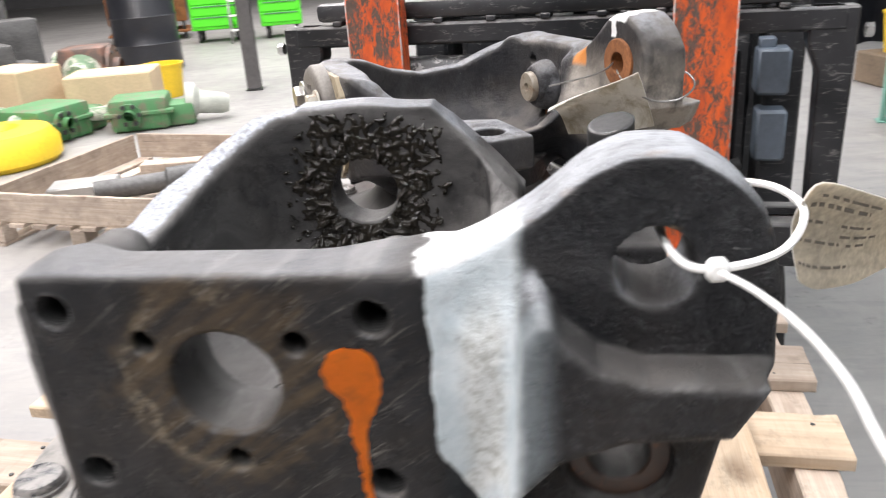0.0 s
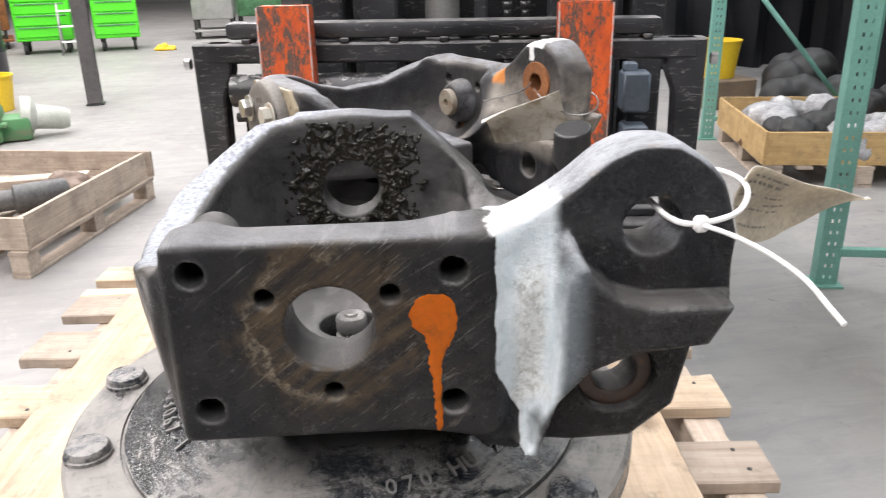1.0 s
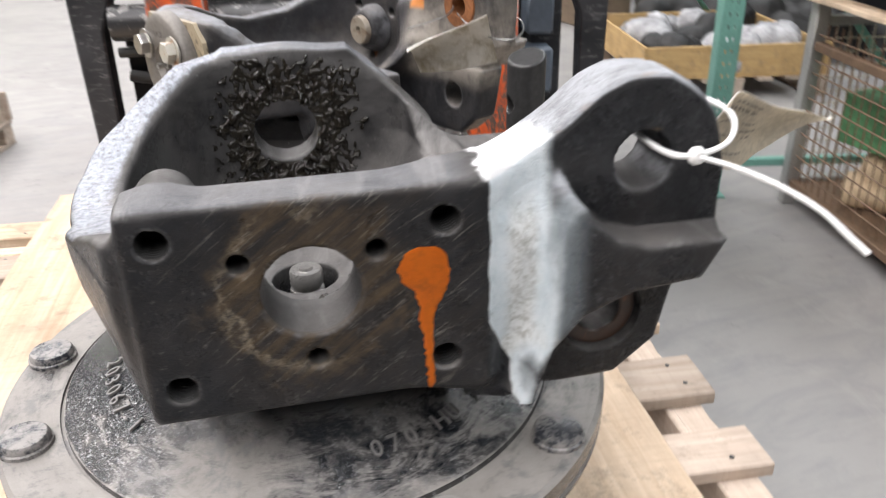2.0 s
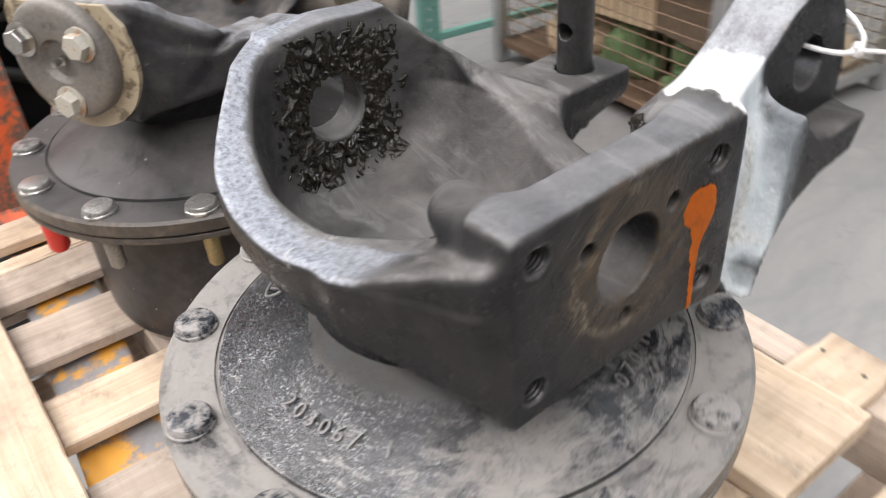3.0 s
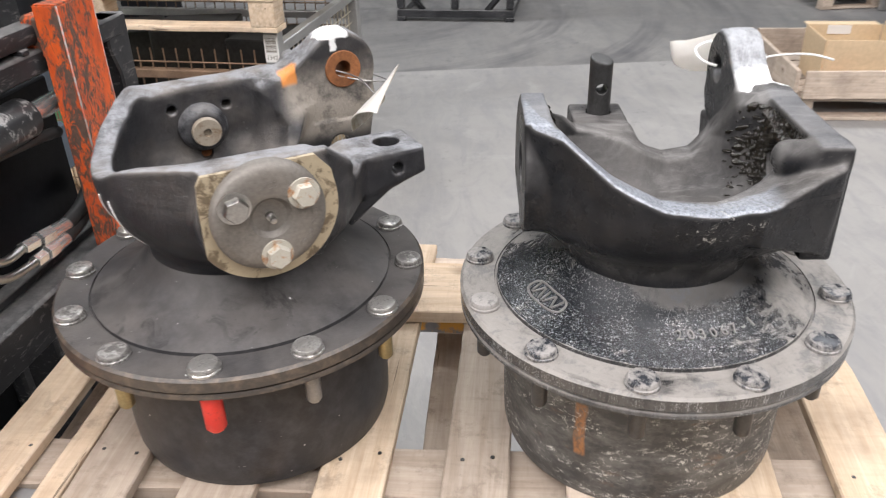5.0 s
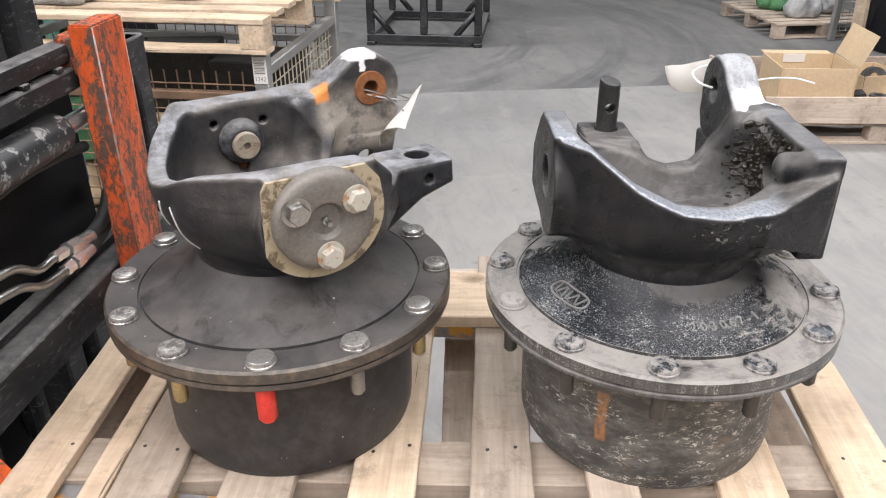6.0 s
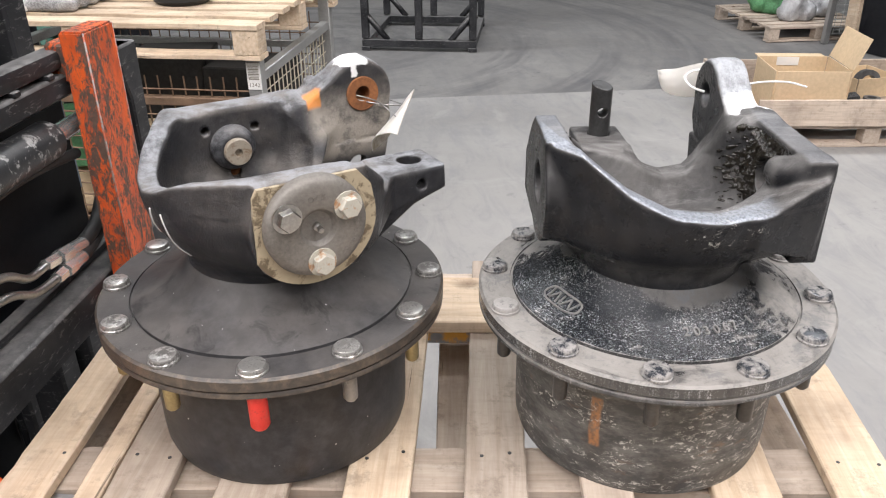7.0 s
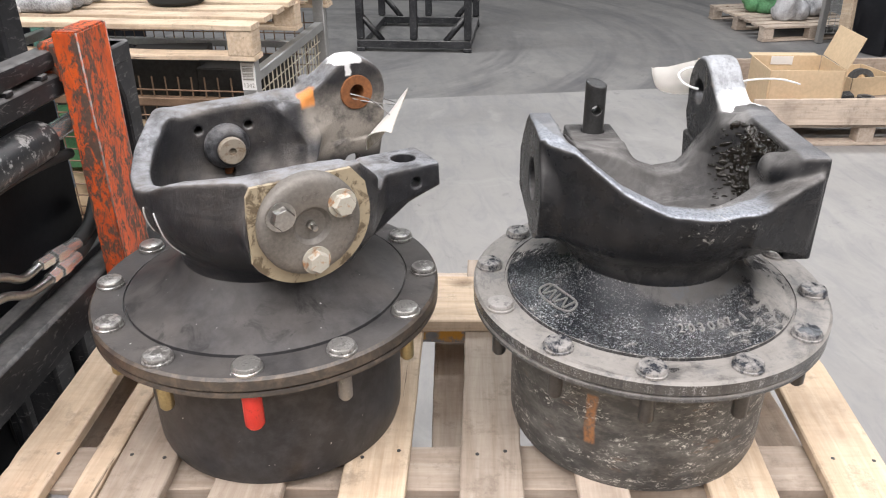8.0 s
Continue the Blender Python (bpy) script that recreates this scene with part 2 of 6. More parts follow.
    # blue-grey sheen on the ridge beside the white, put into the colour
    ridge_sheen = m.both(m.step(x, 0.13, 0.15), m.math("SUBTRACT", 1.0, m.step(x, 0.15, 0.168)), m.math("SUBTRACT", 1.0, m.step(y, -0.178, -0.170)), m.step(z, 1.09, 1.13))
    col = m.mix(m.math("MULTIPLY", veil, m.ramp(m.noise(60, 7, 0.75, (0.4, 1, 1)), [(0.32, 0.35), (0.55, 0.95)])), col, (0.44, 0.46, 0.49))
    tan = m.both(m.step(m.point(), 0.515, 0.56), m.step(x, 0.14, 0.16), m.step(z, 1.22, 1.235), m.ramp(m.noise(34, 6, 0.7, (0.6, 1, 2)), [(0.5, 0.0), (0.6, 0.8)]))
    col = m.mix(tan, col, (0.42, 0.29, 0.17))
    col = m.mix(m.math("MULTIPLY", ridge_sheen, 0.35), col, (0.45, 0.52, 0.56))
    # glints of the rough arm, put into the colour as paler specks
    arm_glints = m.both(m.ramp(m.noise(170, 7, 0.78), [(0.52, 0.0), (0.66, 0.4)]), m.step(x, 0.135, 0.15))
    col = m.mix(arm_glints, col, (0.095, 0.10, 0.105))
    pits = m.ramp(m.noise(130, 6, 0.75), [(0.27, 0.45), (0.40, 1.0)])
    mid_x = m.both(m.step(m.math("SUBTRACT", xr, right), -0.034, -0.022), m.math("SUBTRACT", 1.0, m.step(m.math("SUBTRACT", xr, right), -0.014, -0.004)), m.math("SUBTRACT", 1.0, m.step(z, 1.175, 1.205)))
    gritty = m.mix(m.ramp(m.noise(210, 7, 0.75), [(0.38, 0.0), (0.56, 1.0)]), (0.48, 0.48, 0.44), (0.80, 0.815, 0.80))
    clean = m.mix(m.ramp(m.noise(60, 6, 0.7), [(0.36, 0.0), (0.6, 1.0)]), (0.60, 0.68, 0.715), (0.74, 0.80, 0.83))
    col = m.mix(m.both(front, pits), col, m.mix(m.math("MULTIPLY", mid_x, 0.9), clean, gritty))
    col = m.mix(m.math("MULTIPLY", over, m.ramp(m.noise(70, 6, 0.75), [(0.26, 0.6), (0.36, 1.0)])), col, (0.78, 0.79, 0.79))
    white = m.math("MAXIMUM", front, over)
    m.bump(m.math("ADD", m.math("MULTIPLY", m.noise(620, 4, 0.7), 0.5), m.math("ADD", mid, m.math("MULTIPLY", m.both(m.math("MAXIMUM", front, m.math("MULTIPLY", m.step(x, 0.11, 0.13), 0.9)), m.noise(150, 6, 0.75)), 4.5))), 0.65, 0.0018)
    rough = m.math("ADD", m.math("ADD", 0.20, m.math("MULTIPLY", m.noise(26, 6, 0.7), 0.16)), m.math("MULTIPLY", m.math("ADD", dust, white), 0.4), True)
    return m.set(col, rough, m.math("MULTIPLY", rub, 0.5), 0.24)


def knuckle_paint_a():
    """Grey-black paint with dust, a white daub on the eye and an orange streak."""
    m = Mat("grey_black_casting")
    x, y, z = m.xyz()
    up = m.up()
    mid, coarse = m.noise(45, 5, 0.65), m.noise(8, 5, 0.6)
    wob = m.math("SUBTRACT", m.noise(60, 4), 0.5)
    col = m.mix(m.ramp(mid, [(0.4, 0.0), (0.75, 1.0)]), (0.017, 0.018, 0.021), (0.036, 0.037, 0.041))
    dust = m.both(m.math("MAXIMUM", m.math("ADD", up, 0.12), 0.0), m.ramp(coarse, [(0.40, 0.06), (0.60, 1.0)]), m.math("ADD", mid, 0.45))
    col = m.mix(m.math("MULTIPLY", dust, 0.66, True), col, (0.27, 0.245, 0.22))
    rub = m.both(m.step(up, 0.5, 0.85), m.step(z, 1.14, 1.15), m.ramp(m.noise(40, 5, 0.7), [(0.38, 0.15), (0.6, 1.0)]))
    col = m.mix(m.math("MULTIPLY", rub, 0.85), col, (0.28, 0.29, 0.31))
    haze = m.both(m.step(x, 0.10, 0.13), m.step(y, 0.08, 0.10), m.math("SUBTRACT", 1.0, m.step(m.math("ADD", z, m.math("MULTIPLY", m.math("SUBTRACT", mid, 0.5), 0.05)), 1.185, 1.235)), m.step(z, 1.10, 1.13), m.ramp(m.noise(24, 6, 0.7), [(0.34, 0.1), (0.55, 0.8)]))
    col = m.mix(m.math("MULTIPLY", haze, 0.95), col, (0.38, 0.345, 0.30))
    col = m.mix(m.math("MULTIPLY", m.ramp(m.noise(18, 6, 0.7), [(0.5, 0.0), (0.68, 1.0)]), 0.16), col, (0.15, 0.125, 0.10))
    nick = m.ramp(m.noise(110, 8, 0.8), [(0.63, 0.0), (0.67, 1.0)])
    col = m.mix(m.math("MULTIPLY", nick, 0.5), col, (0.33, 0.32, 0.30))
    worn = m.both(m.step(m.point(), 0.52, 0.59), m.ramp(m.noise(50, 7, 0.75), [(0.40, 0.0), (0.58, 0.9)]))
    col = m.mix(m.math("MULTIPLY", worn, 0.75), col, (0.30, 0.31, 0.33))
    xr = m.math("ADD", x, m.math("MULTIPLY", wob, 0.012))
    daub = m.both(m.step(xr, 0.170, 0.176), m.math("SUBTRACT", 1.0, m.step(xr, 0.216, 0.222)), m.step(m.math("ADD", z, m.math("MULTIPLY", wob, 0.012)), 1.2535, 1.2560))
    drip = m.both(m.step(xr, 0.190, 0.193), m.math("SUBTRACT", 1.0, m.step(xr, 0.199, 0.202)), m.step(z, 1.236, 1.239), m.math("SUBTRACT", 1.0, m.step(y, 0.135, 0.140)))
    daub = m.math("MAXIMUM", daub, drip)
    col = m.mix(daub, col, (0.82, 0.83, 0.83))
    streak = m.both(m.step(xr, 0.112, 0.116), m.math("SUBTRACT", 1.0, m.step(xr, 0.135, 0.14)), m.step(z, 1.196, 1.204), m.math("SUBTRACT", 1.0, m.step(y, 0.125, 0.135)), m.step(y, 0.10, 0.11))
    col = m.mix(m.math("MULTIPLY", streak, 0.85), col, (0.72, 0.27, 0.06))
    m.bump(m.math("ADD", m.math("MULTIPLY", m.noise(150, 6, 0.75), 1.6), mid), 0.7, 0.0018)
    return m.set(col, m.math("ADD", 0.28, m.math("MULTIPLY", dust, 0.4), True), 0.0, 0.26)


def hub_paint_b():
    """Black gloss skin showing in a worn arc through grey dust."""
    m = Mat("dusty_hub_paint")
    fine, mid, coarse = m.noise(460, 6, 0.78), m.noise(28, 6, 0.7), m.noise(11, 6, 0.65, None, 0.8)
    x, y, z = m.xyz()
    r = m.math("SQRT", m.math("ADD", m.math("POWER", x, 2.0), m.math("POWER", y, 2.0)))
    arc = m.step(m.math("DIVIDE", m.math("ADD", m.math("MULTIPLY", x, -0.85), m.math("MULTIPLY", y, 0.52)), r), -0.25, 0.45)
    arc = m.math("MAXIMUM", arc, m.math("MULTIPLY", m.step(m.math("DIVIDE", m.math("ADD", m.math("MULTIPLY", x, 0.45), m.math("MULTIPLY", y, -0.9)), r), 0.75, 0.95), 0.45))
    inward = m.step(m.math("DIVIDE", m.math("ADD", m.math("MULTIPLY", x, -0.57), m.math("MULTIPLY", y, 0.82)), r), 0.70, 0.95)
    band = m.both(m.step(m.math("ADD", m.math("ADD", r, m.math("MULTIPLY", inward, 0.022)), m.math("MULTIPLY", m.math("SUBTRACT", mid, 0.5), 0.03)), 0.120, 0.138), m.math("SUBTRACT", 1.0, m.step(r, 0.196, 0.200)), arc)
    # the dust tone falls to near black towards the neck
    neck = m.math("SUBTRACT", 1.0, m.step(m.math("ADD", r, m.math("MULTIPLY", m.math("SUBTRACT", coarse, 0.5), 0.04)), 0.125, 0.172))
    # wiped streaks that run round the cone
    ang = m.math("ARCTAN2", y, x)
    cmb = m.t.nodes.new("ShaderNodeCombineXYZ")
    m.link(m.math("MULTIPLY", ang, 0.16), cmb.inputs[0])
    m.link(m.math("MULTIPLY", r, 2.2), cmb.inputs[1])
    keep, m.co = m.co, cmb.outputs[0]
    wiped = m.noise(30, 8, 0.74, None, 0.9)
    dashes = m.noise(170, 6, 0.75, None, 0.6)
    m.co = keep
    f = m.math("ADD", m.math("MULTIPLY", coarse, 0.42), m.math("MULTIPLY", mid, 0.2))
    f = m.math("ADD", f, m.math("MULTIPLY", wiped, 0.46))
    f = m.math("SUBTRACT", m.math("ADD", f, 0.02), m.math("MULTIPLY", band, 0.205))
    dusty = m.ramp(m.math("ADD", f, m.math("MULTIPLY", m.math("SUBTRACT", fine, 0.5), 0.07)), [(0.405, 0.0), (0.55, 1.0)])
    # pale specks in the black: real flecks, and lamp glints put into the colour
    fleck_glint = m.both(m.ramp(m.math("ADD", m.math("MULTIPLY", dashes, 0.35), m.math("MULTIPLY", fine, 0.65)), [(0.525, 0.0), (0.585, 1.0)]), m.ramp(m.math("ADD", m.math("MULTIPLY", wiped, 0.5), m.math("MULTIPLY", coarse, 0.5)), [(0.44, 0.08), (0.56, 1.0)]))
    black = m.mix(m.math("MULTIPLY", fleck_glint, 0.75), (0.010, 0.012, 0.015), (0.38, 0.39, 0.40))
    pale = m.mix(m.math("ADD", m.math("MULTIPLY", mid, 0.5), m.math("MULTIPLY", wiped, 0.5)), (0.115, 0.111, 0.107), (0.39, 0.365, 0.335))
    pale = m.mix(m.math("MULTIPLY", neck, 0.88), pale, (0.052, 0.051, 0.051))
    blue = m.ramp(m.noise(30, 7, 0.75, None, 0.4), [(0.52, 0.0), (0.60, 1.0)])
    pale = m.mix(m.math("MULTIPLY", blue, 0.42), pale, (0.075, 0.085, 0.10))
    flat = m.step(m.up(), 0.1, 0.6)
    fac = m.math("MULTIPLY", dusty, m.math("ADD", m.math("MULTIPLY", flat, 0.75), 0.22))
    m.bump(m.math("ADD", m.math("MULTIPLY", m.noise(330, 5, 0.75), 0.8), mid), 0.45, 0.0015)
    return m.set(m.mix(fac, black, pale), m.math("ADD", 0.10, m.math("MULTIPLY", fac, m.math("SUBTRACT", 0.52, m.math("MULTIPLY", neck, 0.12)))), 0.0, m.math("SUBTRACT", 0.6, m.math("MULTIPLY", neck, 0.3)))


def drum_paint_b():
    """Scuffed dark drum with white chips and a rust run."""
    m = Mat("scuffed_drum_paint")
    x, y, z = m.xyz()
    mid, fine = m.noise(30, 6, 0.7), m.noise(200, 4, 0.6)
    col = m.mix(m.noise(9, 5, 0.6, (1, 1, 2.5)), (0.018, 0.020, 0.022), (0.088, 0.086, 0.081))
    col = m.mix(m.math("MULTIPLY", m.ramp(m.noise(24, 8, 0.75, (1, 1, 2.2)), [(0.44, 0.0), (0.62, 1.0)]), 0.6), col, (0.18, 0.175, 0.165))
    chips = m.both(m.ramp(m.noise(85, 8, 0.82, (1, 1, 2.0), 0.5), [(0.55, 0.0), (0.575, 1.0)]), m.ramp(m.noise(11, 4, 0.6, (1, 1, 2.2)), [(0.47, 0.0), (0.57, 1.0)]))
    col = m.mix(m.math("MULTIPLY", chips, 0.9), col, (0.62, 0.61, 0.57))
    rusty = m.ramp(m.noise(12, 5, 0.7, (1, 1, 3)), [(0.60, 0.0), (0.72, 1.0)])
    col = m.mix(m.math("MULTIPLY", rusty, 0.5), col, (0.22, 0.11, 0.05))
    dx, dy = m.math("SUBTRACT", x, -0.160), m.math("SUBTRACT", y, 0.103)
    d = m.math("ADD", m.math("SQRT", m.math("ADD", m.math("POWER", dx, 2.0), m.math("POWER", dy, 2.0))), m.math("MULTIPLY", m.math("SUBTRACT", mid, 0.5), 0.012))
    run = m.both(m.math("SUBTRACT", 1.0, m.step(d, 0.006, 0.010)), m.step(z, 0.066, 0.072), m.math("SUBTRACT", 1.0, m.step(z, 0.145, 0.15)))
    col = m.mix(m.math("MULTIPLY", run, m.ramp(m.noise(120, 6, 0.75), [(0.35, 0.1), (0.55, 0.85)])), col, (0.36, 0.16, 0.06))
    m.bump(m.math("ADD", fine, mid), 0.35, 0.0012)
    return m.set(col, 0.5, 0.0, 0.5)


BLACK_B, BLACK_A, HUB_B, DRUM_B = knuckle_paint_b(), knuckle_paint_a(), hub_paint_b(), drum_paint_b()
HUB_A = painted_casting("matt_hub_paint", (0.030, 0.030, 0.032), (0.130, 0.118, 0.108), 0.62, 0.30)
STEEL = plain("worn_steel", (0.42, 0.41, 0.39), 0.35, 1.0, 0.3, 60)


def worn_bolt():
    """Dark plated steel, rubbed bright in patches that differ from bolt to bolt."""
    m = Mat("worn_bolt_steel")
    off = m.t.nodes.new("ShaderNodeVectorMath")
    off.operation = "ADD"
    m.link(m.co, off.inputs[0])
    cmb = m.t.nodes.new("ShaderNodeCombineXYZ")
    r = m.random()
    for k in range(3):
        m.link(m.math("MULTIPLY", r, 3.0 + 2 * k), cmb.inputs[k])
    m.link(cmb.outputs[0], off.inputs[1])
    m.co = off.outputs[0]
    f = m.ramp(m.math("ADD", m.noise(75, 7, 0.75), m.math("MULTIPLY", m.math("SUBTRACT", r, 0.5), 0.22)), [(0.44, 0.0), (0.56, 1.0)])
    rim_ = m.step(m.point(), 0.52, 0.60)
    f = m.math("MAXIMUM", f, m.math("MULTIPLY", rim_, 0.8))
    g = m.noise(300, 4, 0.7)
    col = m.mix(f, m.mix(g, (0.045, 0.043, 0.042), (0.115, 0.108, 0.10)), m.mix(g, (0.30, 0.295, 0.28), (0.52, 0.51, 0.49)))
    m.bump(g, 0.25, 0.0008)
    return m.set(col, m.math("SUBTRACT", 0.46, m.math("MULTIPLY", f, 0.18)), m.math("MULTIPLY", f, 0.75))


BOLT_GREY = worn_bolt()
ZINC = plain("yellow_zinc_stud", (0.36, 0.30, 0.16), 0.42, 0.7, 0.3, 80)
DARK_STEEL = plain("dark_oiled_steel", (0.05, 0.05, 0.05), 0.38, 0.4, 0.4, 60)
RUST = plain("brown_rust", (0.22, 0.085, 0.03), 0.85, 0.0, 0.5, 60, 0.4)

WOOD_NEW = timber("pale_pallet_wood", (0.73, 0.60, 0.455), (0.53, 0.395, 0.27), 0)
WOOD_OLD = timber("weathered_pallet_wood", (0.60, 0.51, 0.425), (0.42, 0.335, 0.265), 0)

def scuffed_black():
    m = Mat("forklift_black_paint")
    mid = m.noise(24, 6, 0.7)
    col = m.mix(m.ramp(m.noise(7, 4), [(0.35, 0.0), (0.7, 1.0)]), (0.014, 0.015, 0.017), (0.045, 0.046, 0.05))
    scuff = m.ramp(m.noise(48, 8, 0.8, (0.5, 1, 2), 0.7), [(0.56, 0.0), (0.62, 1.0)])
    # level tops coloured paler: dust, raised for the light they reflect
    lying = m.step(m.up(), 0.3, 0.8)
    col = m.mix(m.math("MULTIPLY", scuff, 0.45), col, (0.30, 0.29, 0.28))
    col = m.mix(m.both(lying, m.ramp(mid, [(0.35, 0.2), (0.6, 0.8)])), col, (0.24, 0.235, 0.23))
    m.bump(mid, 0.25, 0.001)
    return m.set(col, m.ramp(mid, [(0.3, 0.3), (0.7, 0.55)]), 0.0, 0.32)


BLACK_PAINT = scuffed_black()
LETTERS = plain("dusty_cast_letters", (0.17, 0.165, 0.16), 0.5, 0.0, 0.35, 60)


def dusty_bolt():
    """Dust and black paint in patches that differ from bolt to bolt."""
    m = Mat("dusty_bolt_head")
    off = m.t.nodes.new("ShaderNodeVectorMath")
    off.operation = "ADD"
    m.link(m.co, off.inputs[0])
    cmb = m.t.nodes.new("ShaderNodeCombineXYZ")
    r = m.random()
    for k in range(3):
        m.link(m.math("MULTIPLY", r, 3.0 + 2 * k), cmb.inputs[k])
    m.link(cmb.outputs[0], off.inputs[1])
    m.co = off.outputs[0]
    f = m.ramp(m.math("ADD", m.noise(60, 7, 0.75), m.math("MULTIPLY", m.math("SUBTRACT", r, 0.5), 0.20)), [(0.38, 0.0), (0.50, 1.0)])
    g = m.noise(300, 4, 0.7)
    col = m.mix(f, m.mix(g, (0.012, 0.014, 0.018), (0.06, 0.065, 0.075)), m.mix(g, (0.20, 0.19, 0.18), (0.36, 0.345, 0.33)))
    m.bump(g, 0.3, 0.001)
    return m.set(col, m.math("ADD", 0.25, m.math("MULTIPLY", f, 0.35)))


DUSTY_BOLT = dusty_bolt()


def fork_paint():
    """Orange enamel chipped and rubbed in ragged upright patches down to brown steel."""
    m = Mat("chipped_orange_paint")
    big, broad = m.noise(8, 4), m.noise(9, 5, 0.65, (1.0, 1.0, 0.35), 0.5)
    f = m.math("ADD", m.math("MULTIPLY", m.noise(75, 9, 0.82, (1.0, 1.0, 0.45), 0.6), 0.6), m.math("MULTIPLY", broad, 0.45))
    wear = m.ramp(f, [(0.515, 0.0), (0.555, 1.0)])
    bare = m.mix(m.noise(90, 4), (0.045, 0.033, 0.028), (0.17, 0.115, 0.09))
    paint = m.mix(m.ramp(m.noise(30, 6, 0.7, (1, 1, 0.5)), [(0.4, 0.0), (0.65, 1.0)]), m.mix(big, (0.72, 0.10, 0.018), (0.78, 0.15, 0.03)), (0.46, 0.075, 0.025))
    col = m.mix(wear, paint, bare)
    nick = m.ramp(m.noise(190, 6, 0.75), [(0.66, 0.0), (0.70, 0.7)])
    col = m.mix(nick, col, (0.30, 0.25, 0.22))
    m.bump(wear, 0.3, -0.001)
    return m.set(col, m.math("ADD", 0.38, m.math("MULTIPLY", wear, 0.22)), 0.0)


def concrete(name, k):
    m = Mat(name)
    tone = lambda *c: tuple(v * k for v in c)
    big, mid, fine = m.noise(0.55, 6, 0.6, None, 0.6), m.noise(3.5, 6, 0.65), m.noise(60, 4, 0.7)
    streak = m.noise(1.2, 6, 0.7, (0.25, 2.2, 1), 1.5)
    col = m.mix(m.ramp(big, [(0.35, 0.0), (0.65, 1.0)]), tone(0.302, 0.292, 0.282), tone(0.398, 0.386, 0.370))
    col = m.mix(m.math("MULTIPLY", m.ramp(streak, [(0.5, 0.0), (0.75, 1.0)]), 0.35), col, tone(0.20, 0.20, 0.205))
    col = m.mix(m.math("MULTIPLY", m.ramp(mid, [(0.55, 0.0), (0.8, 1.0)]), 0.4), col, tone(0.24, 0.235, 0.23))
    col = m.mix(m.math("MULTIPLY", fine, 0.15), col, tone(0.2, 0.2, 0.2))
    scuffs = m.noise(5.0, 8, 0.72, (0.5, 1.6, 1), 1.2)
    col = m.mix(m.math("MULTIPLY", m.ramp(scuffs, [(0.46, 0.0), (0.66, 1.0)]), 0.42), col, tone(0.215, 0.22, 0.235))
    spots = m.both(m.ramp(m.noise(14, 6, 0.7), [(0.60, 0.0), (0.70, 1.0)]), m.ramp(m.noise(1.6, 3), [(0.45, 0.0), (0.6, 1.0)]))
    col = m.mix(m.math("MULTIPLY", spots, 0.5), col, tone(0.13, 0.13, 0.135))
    pale = m.ramp(m.noise(2.6, 7, 0.7, None, 0.8), [(0.56, 0.0), (0.70, 1.0)])
    col = m.mix(m.math("MULTIPLY", pale, 0.35), col, tone(0.50, 0.485, 0.46))
    if k < 0.8:
        x, y, z = m.xyz()
        dx, dy = m.math("ADD", x, 7.9), m.math("ADD", y, 4.2)
        rad = m.math("SQRT", m.math("ADD", m.math("POWER", dx, 2.0), m.math("POWER", dy, 2.0)))
        cmb = m.t.nodes.new("ShaderNodeCombineXYZ")
        m.link(m.math("MULTIPLY", m.math("ARCTAN2", dy, dx), 0.35), cmb.inputs[0])
        m.link(m.math("MULTIPLY", rad, 1.6), cmb.inputs[1])
        keep, m.co = m.co, cmb.outputs[0]
        arcs, fine_arcs = m.noise(1.9, 5, 0.6, None, 0.3), m.noise(9.0, 4, 0.65)
        m.co = keep
        f = m.math("ADD", m.math("MULTIPLY", arcs, 0.7), m.math("MULTIPLY", fine_arcs, 0.3))
        col = m.mix(m.both(m.ramp(f, [(0.48, 0.0), (0.62, 0.75)]), m.ramp(big, [(0.3, 0.35), (0.6, 1.0)])), col, tone(0.14, 0.14, 0.15))
    m.bump(fine, 0.1, 0.001)
    return m.set(col, m.ramp(mid, [(0.3, 0.42), (0.7, 0.62)]), 0.0, 0.4)


FORK = fork_paint()


def blade_paint():
    """The trodden top of a fork blade: grey steel with patches of yellow-orange."""
    m = Mat("rubbed_blade_paint")
    f = m.ramp(m.noise(14, 6, 0.65), [(0.47, 0.0), (0.55, 1.0)])
    col = m.mix(f, m.mix(m.noise(60, 4), (0.16, 0.16, 0.17), (0.32, 0.31, 0.31)), (0.66, 0.33, 0.05))
    return m.set(col, 0.55, 0.2)


BLADE = blade_paint()
CONCRETE = concrete("worn_concrete_floor", 0.86)


# ---- building helpers ----
def link_mesh(name, me, material, parent=None, label="", smooth=True):
    if material and not me.materials:
        me.materials.append(material)
    if smooth:
        me.polygons.foreach_set("use_smooth", [True] * len(me.polygons))
    ob = new(name, me)
    if parent:
        ob.parent = parent
    if label:
        tagged(ob, label)
    return ob


def part(name, bm, material, parent, label="", smooth=True, sharp=40):
    """Links a bmesh as one mesh object under a thing or a part."""
    if smooth:
        for e in bm.edges:
            if len(e.link_faces) == 2 and e.calc_face_angle(0) > radians(sharp):
                e.smooth = False
    me = bpy.data.meshes.new(name)
    bm.to_mesh(me)
    bm.free()
    return link_mesh(name, me, material, parent, label, smooth)


def thing(name, m, label, category, group="", kind=""):
    ob = new(name)
    ob.matrix_world = m
    return tagged(ob, label, category, group, kind)


